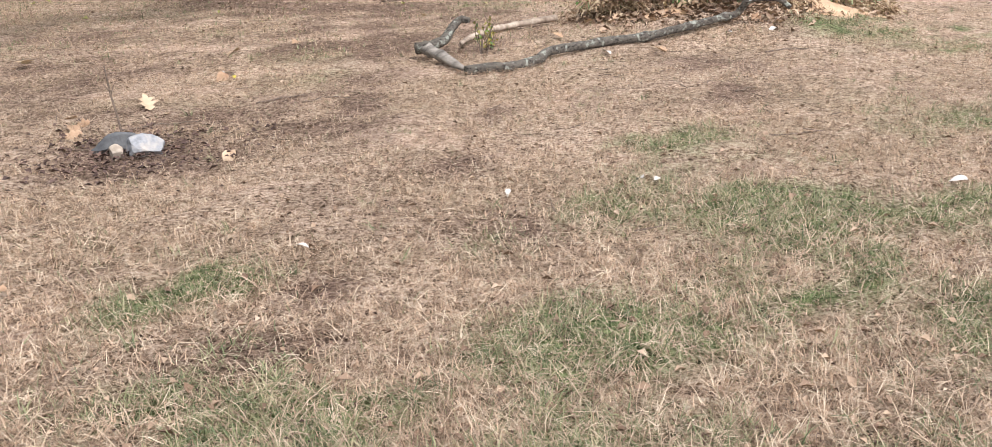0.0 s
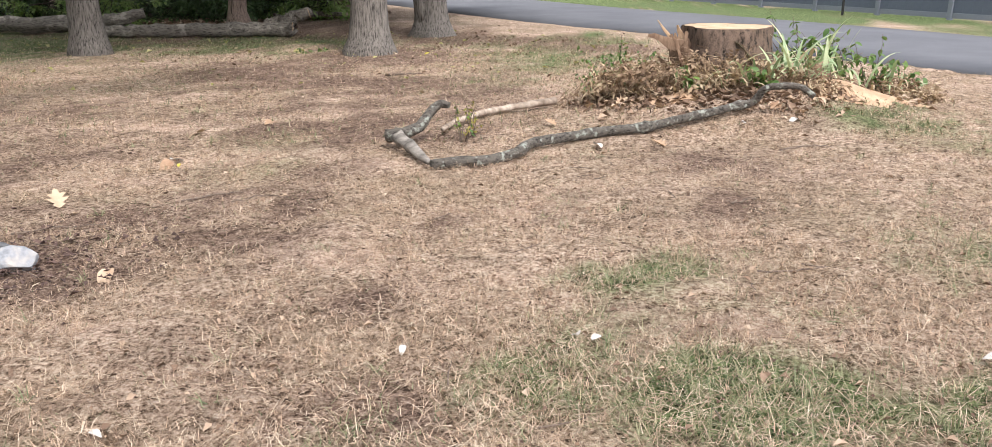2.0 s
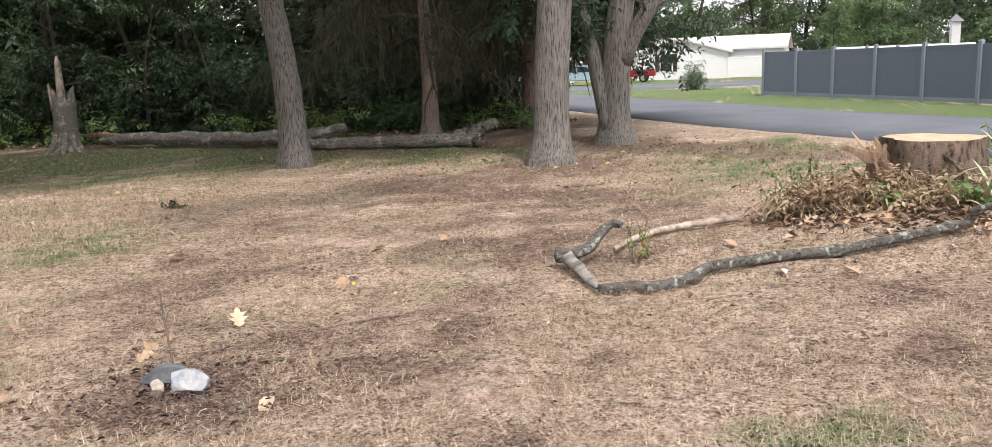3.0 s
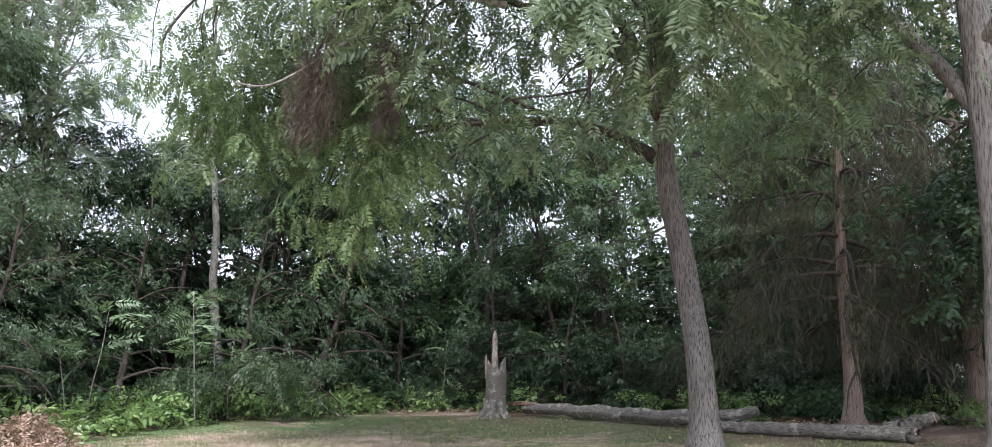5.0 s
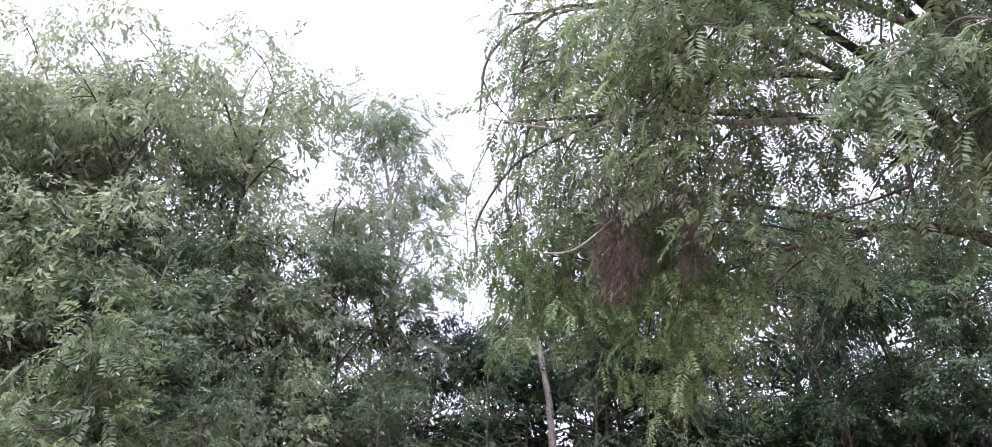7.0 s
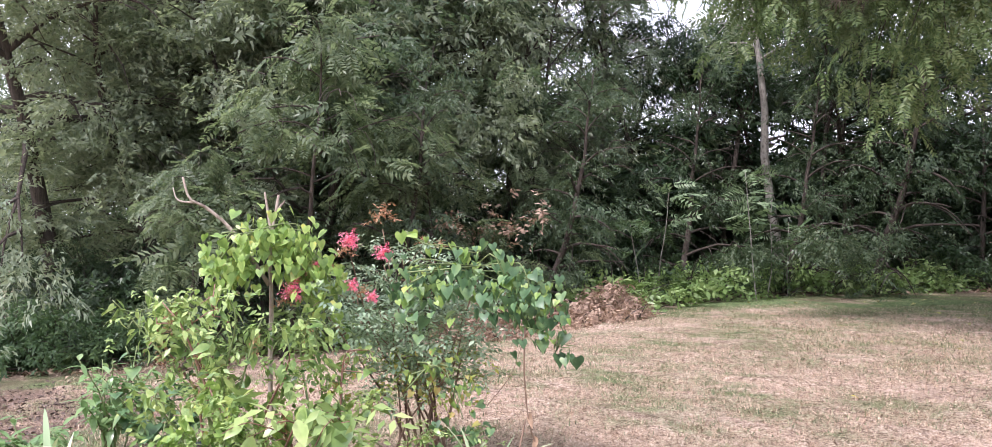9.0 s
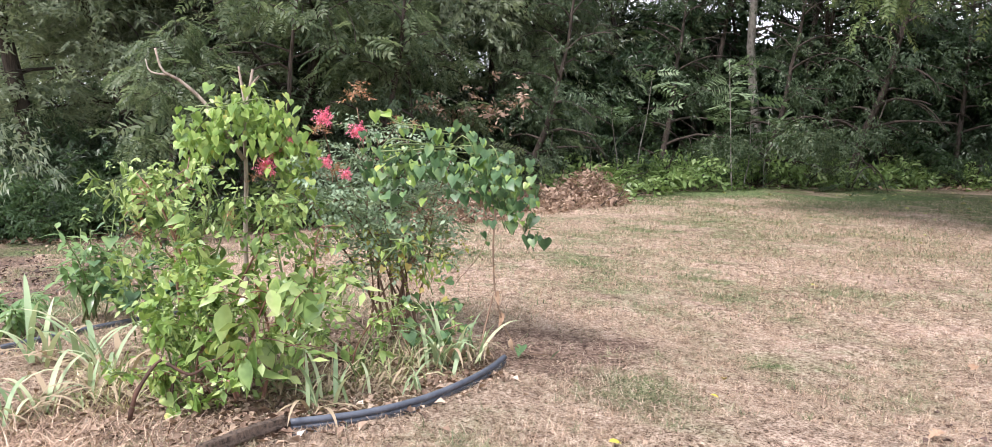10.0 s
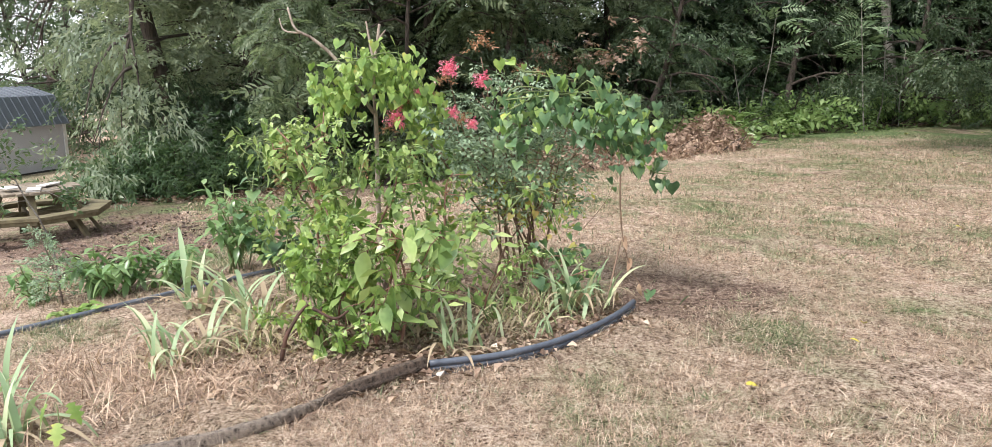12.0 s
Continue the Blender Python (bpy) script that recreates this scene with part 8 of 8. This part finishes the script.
def drop(me, x, y, s, label, category="leaf", group="fallen leaves"):
    ob = new(me.name.split(".")[0], me)
    ob.matrix_basis = pose(*on(x, y, 0.03), g.normal(0, 14), g.normal(0, 14), g.uniform(0, 360)) @ Matrix.Diagonal((s, s, s, 1))
    return tagged(ob, label, category, group)


for x, y, s in ((-2.71, 9.1, 0.2), (-2.5, 7.89, 0.16), (-4.58, 8.56, 0.2), (-1.78, 5.42, 0.14), (0.26, 7.62, 0.17), (-2.69, 6.57, 0.15), (-3.12, 6.17, 0.17), (-3.0, 6.25, 0.15), (-2.95, 6.0, 0.14), (-3.2, 6.4, 0.15), (1.45, 8.04, 0.14), (-3.71, 0.75, 0.14), (-3.9, 0.4, 0.1),
                (-2.1, 3.4, 0.12), (-4.45, 6.4, 0.1), (-2.2, 9.6, 0.12), (0.6, 9.0, 0.12), (-1.0, 11.5, 0.14), (2.3, 9.2, 0.14), (2.55, 9.2, 0.15), (2.75, 9.35, 0.13), (2.65, 9.5, 0.14), (1.2, 9.6, 0.14), (1.5, 9.7, 0.13), (1.0, 9.7, 0.12), (-3.3, 5.2, 0.1), (3.2, 10.1, 0.16), (3.4, 10.4, 0.16), (3.0, 9.5, 0.12),
                (-4.0, 1.1, 0.1), (-4.1, 1.7, 0.1), (-4.4, 2.55, 0.07), (-4.35, 2.7, 0.06), (-4.6, 2.95, 0.07), (-5.0, 3.05, 0.07)):
    drop(LITTERS[g.integers(0, 4)], x, y, s, "crisp tan dead leaf on the ground")
for x, y, s in ((0.61, 4.57, 0.07), (0.66, 4.52, 0.06), (-1.05, 3.8, 0.06), (2.2, 4.35, 0.08), (-0.1, 4.5, 0.05), (2.7, 8.85, 0.1), (2.2, 8.75, 0.06), (-2.53, 7.95, 0.16), (0.9, 8.2, 0.12), (-3.7, 1.85, 0.08), (-4.0, 1.95, 0.06)):
    drop(WHITES[0], x, y, s, "bleached pale dead leaf on dry grass")
for x, y, s in ((-3.35, 3.33, 0.07), (-4.32, 4.45, 0.08), (-2.4, 7.8, 0.06), (-7.3, 7.0, 0.1), (-4.0, 4.2, 0.05), (-1.5, 16.0, 0.1), (0.5, 14.0, 0.1)):
    drop(YEL[0], x, y, s, "small yellow fallen leaf", group="yellow leaves")


def scatter_leaves(g, count, where, size, name, mat, label):
    P = where(g, count)
    P = np.concatenate([P, hz(P[:, 0], P[:, 1])[:, None] + 0.024], 1)
    n = len(P)
    R = turns(g.uniform(0, T, n), g.normal(0, 0.3, n), g.normal(0, 0.3, n))
    t = np.array(blade(np.zeros(3), np.array([1.0, 0, 0]), np.array([0, 1.0, 0]), 1.0, 0.6, 0.5)) - [0.5, 0, 0]
    V = (np.einsum("nij,kj->nki", R, t) * (size * np.minimum(0.35 + g.exponential(0.5, n), 1.7))[:, None, None] + P[:, None]).reshape(-1, 3)
    ob = new(name, mesh_of(name, V, leaf_faces(n), mat))
    return tagged(ob, label, "leaf litter", kind="stuff")


LITTER_BITS = leafy("leaf_litter_bits", [(0.0, (0.07, 0.045, 0.033)), (0.45, (0.22, 0.145, 0.1)), (0.8, (0.5, 0.38, 0.28)), (1.0, (0.75, 0.64, 0.52))], 2.0, 0.85, 0.1)
GREEN_BITS = leafy("yellow_green_fallen_bits", [(0.0, (0.3, 0.32, 0.08)), (1.0, (0.62, 0.56, 0.3))], 2.0, 0.7, 0.2)


def around(spots, spread):
    def where(g, n):
        k = g.integers(0, len(spots), n)
        return np.array(spots)[k] + g.normal(0, 1, (n, 2)) * spread
    return where




def litter_where(g, n):
    """Leaf bits lie under the lawn trees, hardly any on the open lawn before the wood."""
    p = lawn_spread(g, n * 2)
    return p[(p[:, 1] > 5.0 + 0.9 * np.maximum(-p[:, 0] - 1.0, 0)) | (p[:, 0] > -1.5) | (g.random(len(p)) < 0.12)][:n]


scatter_leaves(g, 7500, litter_where, 0.03, "litter", LITTER_BITS, "small dry leaf fragments strewn over the lawn")
scatter_leaves(g, 14000, litter_where, 0.013, "crumbs", leafy("dark_crumbs", [(0.0, (0.03, 0.018, 0.014)), (0.6, (0.11, 0.066, 0.05)), (1.0, (0.3, 0.2, 0.15))], 2.0, 0.9, 0.05), "dark crumbled leaf bits on the lawn")
scatter_leaves(g, 2600, around([(2.2, 9.7), (1.3, 9.9), (3.2, 10.0), (2.7, 9.5), (3.9, 10.3), (1.7, 9.8)], 0.28), 0.07, "stump_litter", LITTER_BITS, "dead leaves and wood chips heaped round the stump")
scatter_leaves(g, 2600, around([(-4.2, 1.4), (-4.3, 2.2), (-4.7, 2.7), (-4.3, 0.8), (-5.2, 2.2), (-4.05, 1.7), (-4.9, 1.2)], 0.26), 0.045, "mulch", LITTER_BITS, "brown mulch and dead leaves in the flower bed")
scatter_leaves(g, 900, around([(-2.45, 5.5)], 0.36), 0.035, "stone_mulch", leafy("dark_mulch", [(0.0, (0.04, 0.025, 0.025)), (1.0, (0.17, 0.11, 0.09))], 2.0, 0.9, 0.05), "dark mulch round the stones")
scatter_leaves(g, 5000, around([tuple(EDGE[i] - OUT[i] * 1.0) for i in range(0, 60)], 0.5), 0.12, "edge_litter", LITTER_BITS, "dead leaves along the wood's edge")
scatter_leaves(g, 1400, around([(-12.5, -2.6), (-11.5, -2.2), (-10.4, -1.8), (-13.6, -3.0), (-9.6, -1.3)], 0.8), 0.05, "chip_mulch", leafy("grey_brown_chips", [(0.0, (0.05, 0.035, 0.03)), (0.6, (0.16, 0.12, 0.1)), (1.0, (0.36, 0.29, 0.24))], 2.0, 0.9, 0.05), "wood chips and leaves round the picnic table")
scatter_leaves(g, 1500, around([(-1, 17.5), (1.5, 16.5), (-3, 15), (2.0, 14.0), (-1.5, 20.0), (0.5, 18.8), (-5, 17)], 1.3), 0.05, "tree_litter", LITTER_BITS, "brown dead leaves strewn under the lawn trees")
scatter_leaves(g, 700, around([(-12, 16.5), (-8, 18.2), (-14, 18.5), (-4, 18), (0, 16), (-16, 16), (-10, 13)], 2.0), 0.07, "fallen_bits", GREEN_BITS, "pale yellow-green fallen leaves on the lawn")

BED = [(-4.4, 0.7), (-4.45, 1.0), (-4.5, 1.95), (-4.65, 2.3), (-4.8, 2.6), (-4.9, 2.5), (-4.6, 0.8), (-4.7, 1.5), (-5.1, 2.8), (-5.1, 0.7)]
blades(g, 900, around(BED, 0.13), 0.2, 0.007, 0.7, "bed_grass", leafy("bed_grass_blade", [(0.0, (0.12, 0.2, 0.07)), (0.35, (0.28, 0.36, 0.15)), (0.6, (0.55, 0.48, 0.3)), (1.0, (0.76, 0.64, 0.46))], 3.0, 0.5, 0.2), "grassy weeds and straw among the bed plants")
blades(g, 2400, around([(-4.0, 0.2), (-3.8, 0.5), (-3.7, 0.9), (-3.5, 0.1), (-4.2, -0.1), (-3.9, 0.75)], 0.25), 0.16, 0.005, 0.35, "straw_mat", GRASS_DRY, "matted straw beside the bed's edge")
gt = np.random.default_rng(77)
for k in range(34):
    x, y, az, L = gt.uniform(-3.4, 2.2), gt.uniform(3.6, 9.4), gt.uniform(0, T), gt.uniform(0.06, 0.22)
    ln = curve_pts([(x + u * math.cos(az) + gt.normal(0, 0.01), y + u * math.sin(az) + gt.normal(0, 0.01), float(hz(x, y)) + 0.025) for u in (0, L / 2, L)], 6)
    ob = part("twig", tube(ln, np.linspace(0.004, 0.002, 6), 5, 0.1), TWIG)
    tagged(ob, "thin fallen twig on dry grass", "twig", "fallen twigs")
for pts, r in (([(-1.95, 6.75), (-1.75, 6.92), (-1.6, 6.95)], 0.008), ([(-1.6, 6.7), (-1.45, 6.85), (-1.25, 6.82)], 0.006), ([(1.5, 5.28), (1.66, 5.27), (1.85, 5.33)], 0.006), ([(1.62, 6.45), (1.8, 6.55)], 0.008), ([(-2.7, 6.05), (-2.45, 6.2), (-2.2, 6.22)], 0.007), ([(-2.9, 5.6), (-2.65, 5.53), (-2.5, 5.56)], 0.005),
               ([(-0.9, 6.1), (-0.6, 6.15)], 0.005), ([(-3.6, 0.75), (-3.55, 0.6), (-3.42, 0.5)], 0.01), ([(-4.3, 0.1), (-4.28, -0.05)], 0.006), ([(-1.7, 13.2), (-1.2, 13.4)], 0.015), ([(0.3, 5.6), (0.45, 5.75)], 0.005), ([(2.3, 7.9), (2.6, 8.05), (2.75, 8.0)], 0.008)):
    ln = curve_pts([(x, y, float(hz(x, y)) + 0.02) for x, y in pts], 10)
    ob = part("twig", tube(ln + g.normal(0, 0.004, (10, 3)), np.linspace(r, r * 0.5, 10), 5, 0.1), TWIG)
    tagged(ob, "thin fallen twig on dry grass", "twig", "fallen twigs")
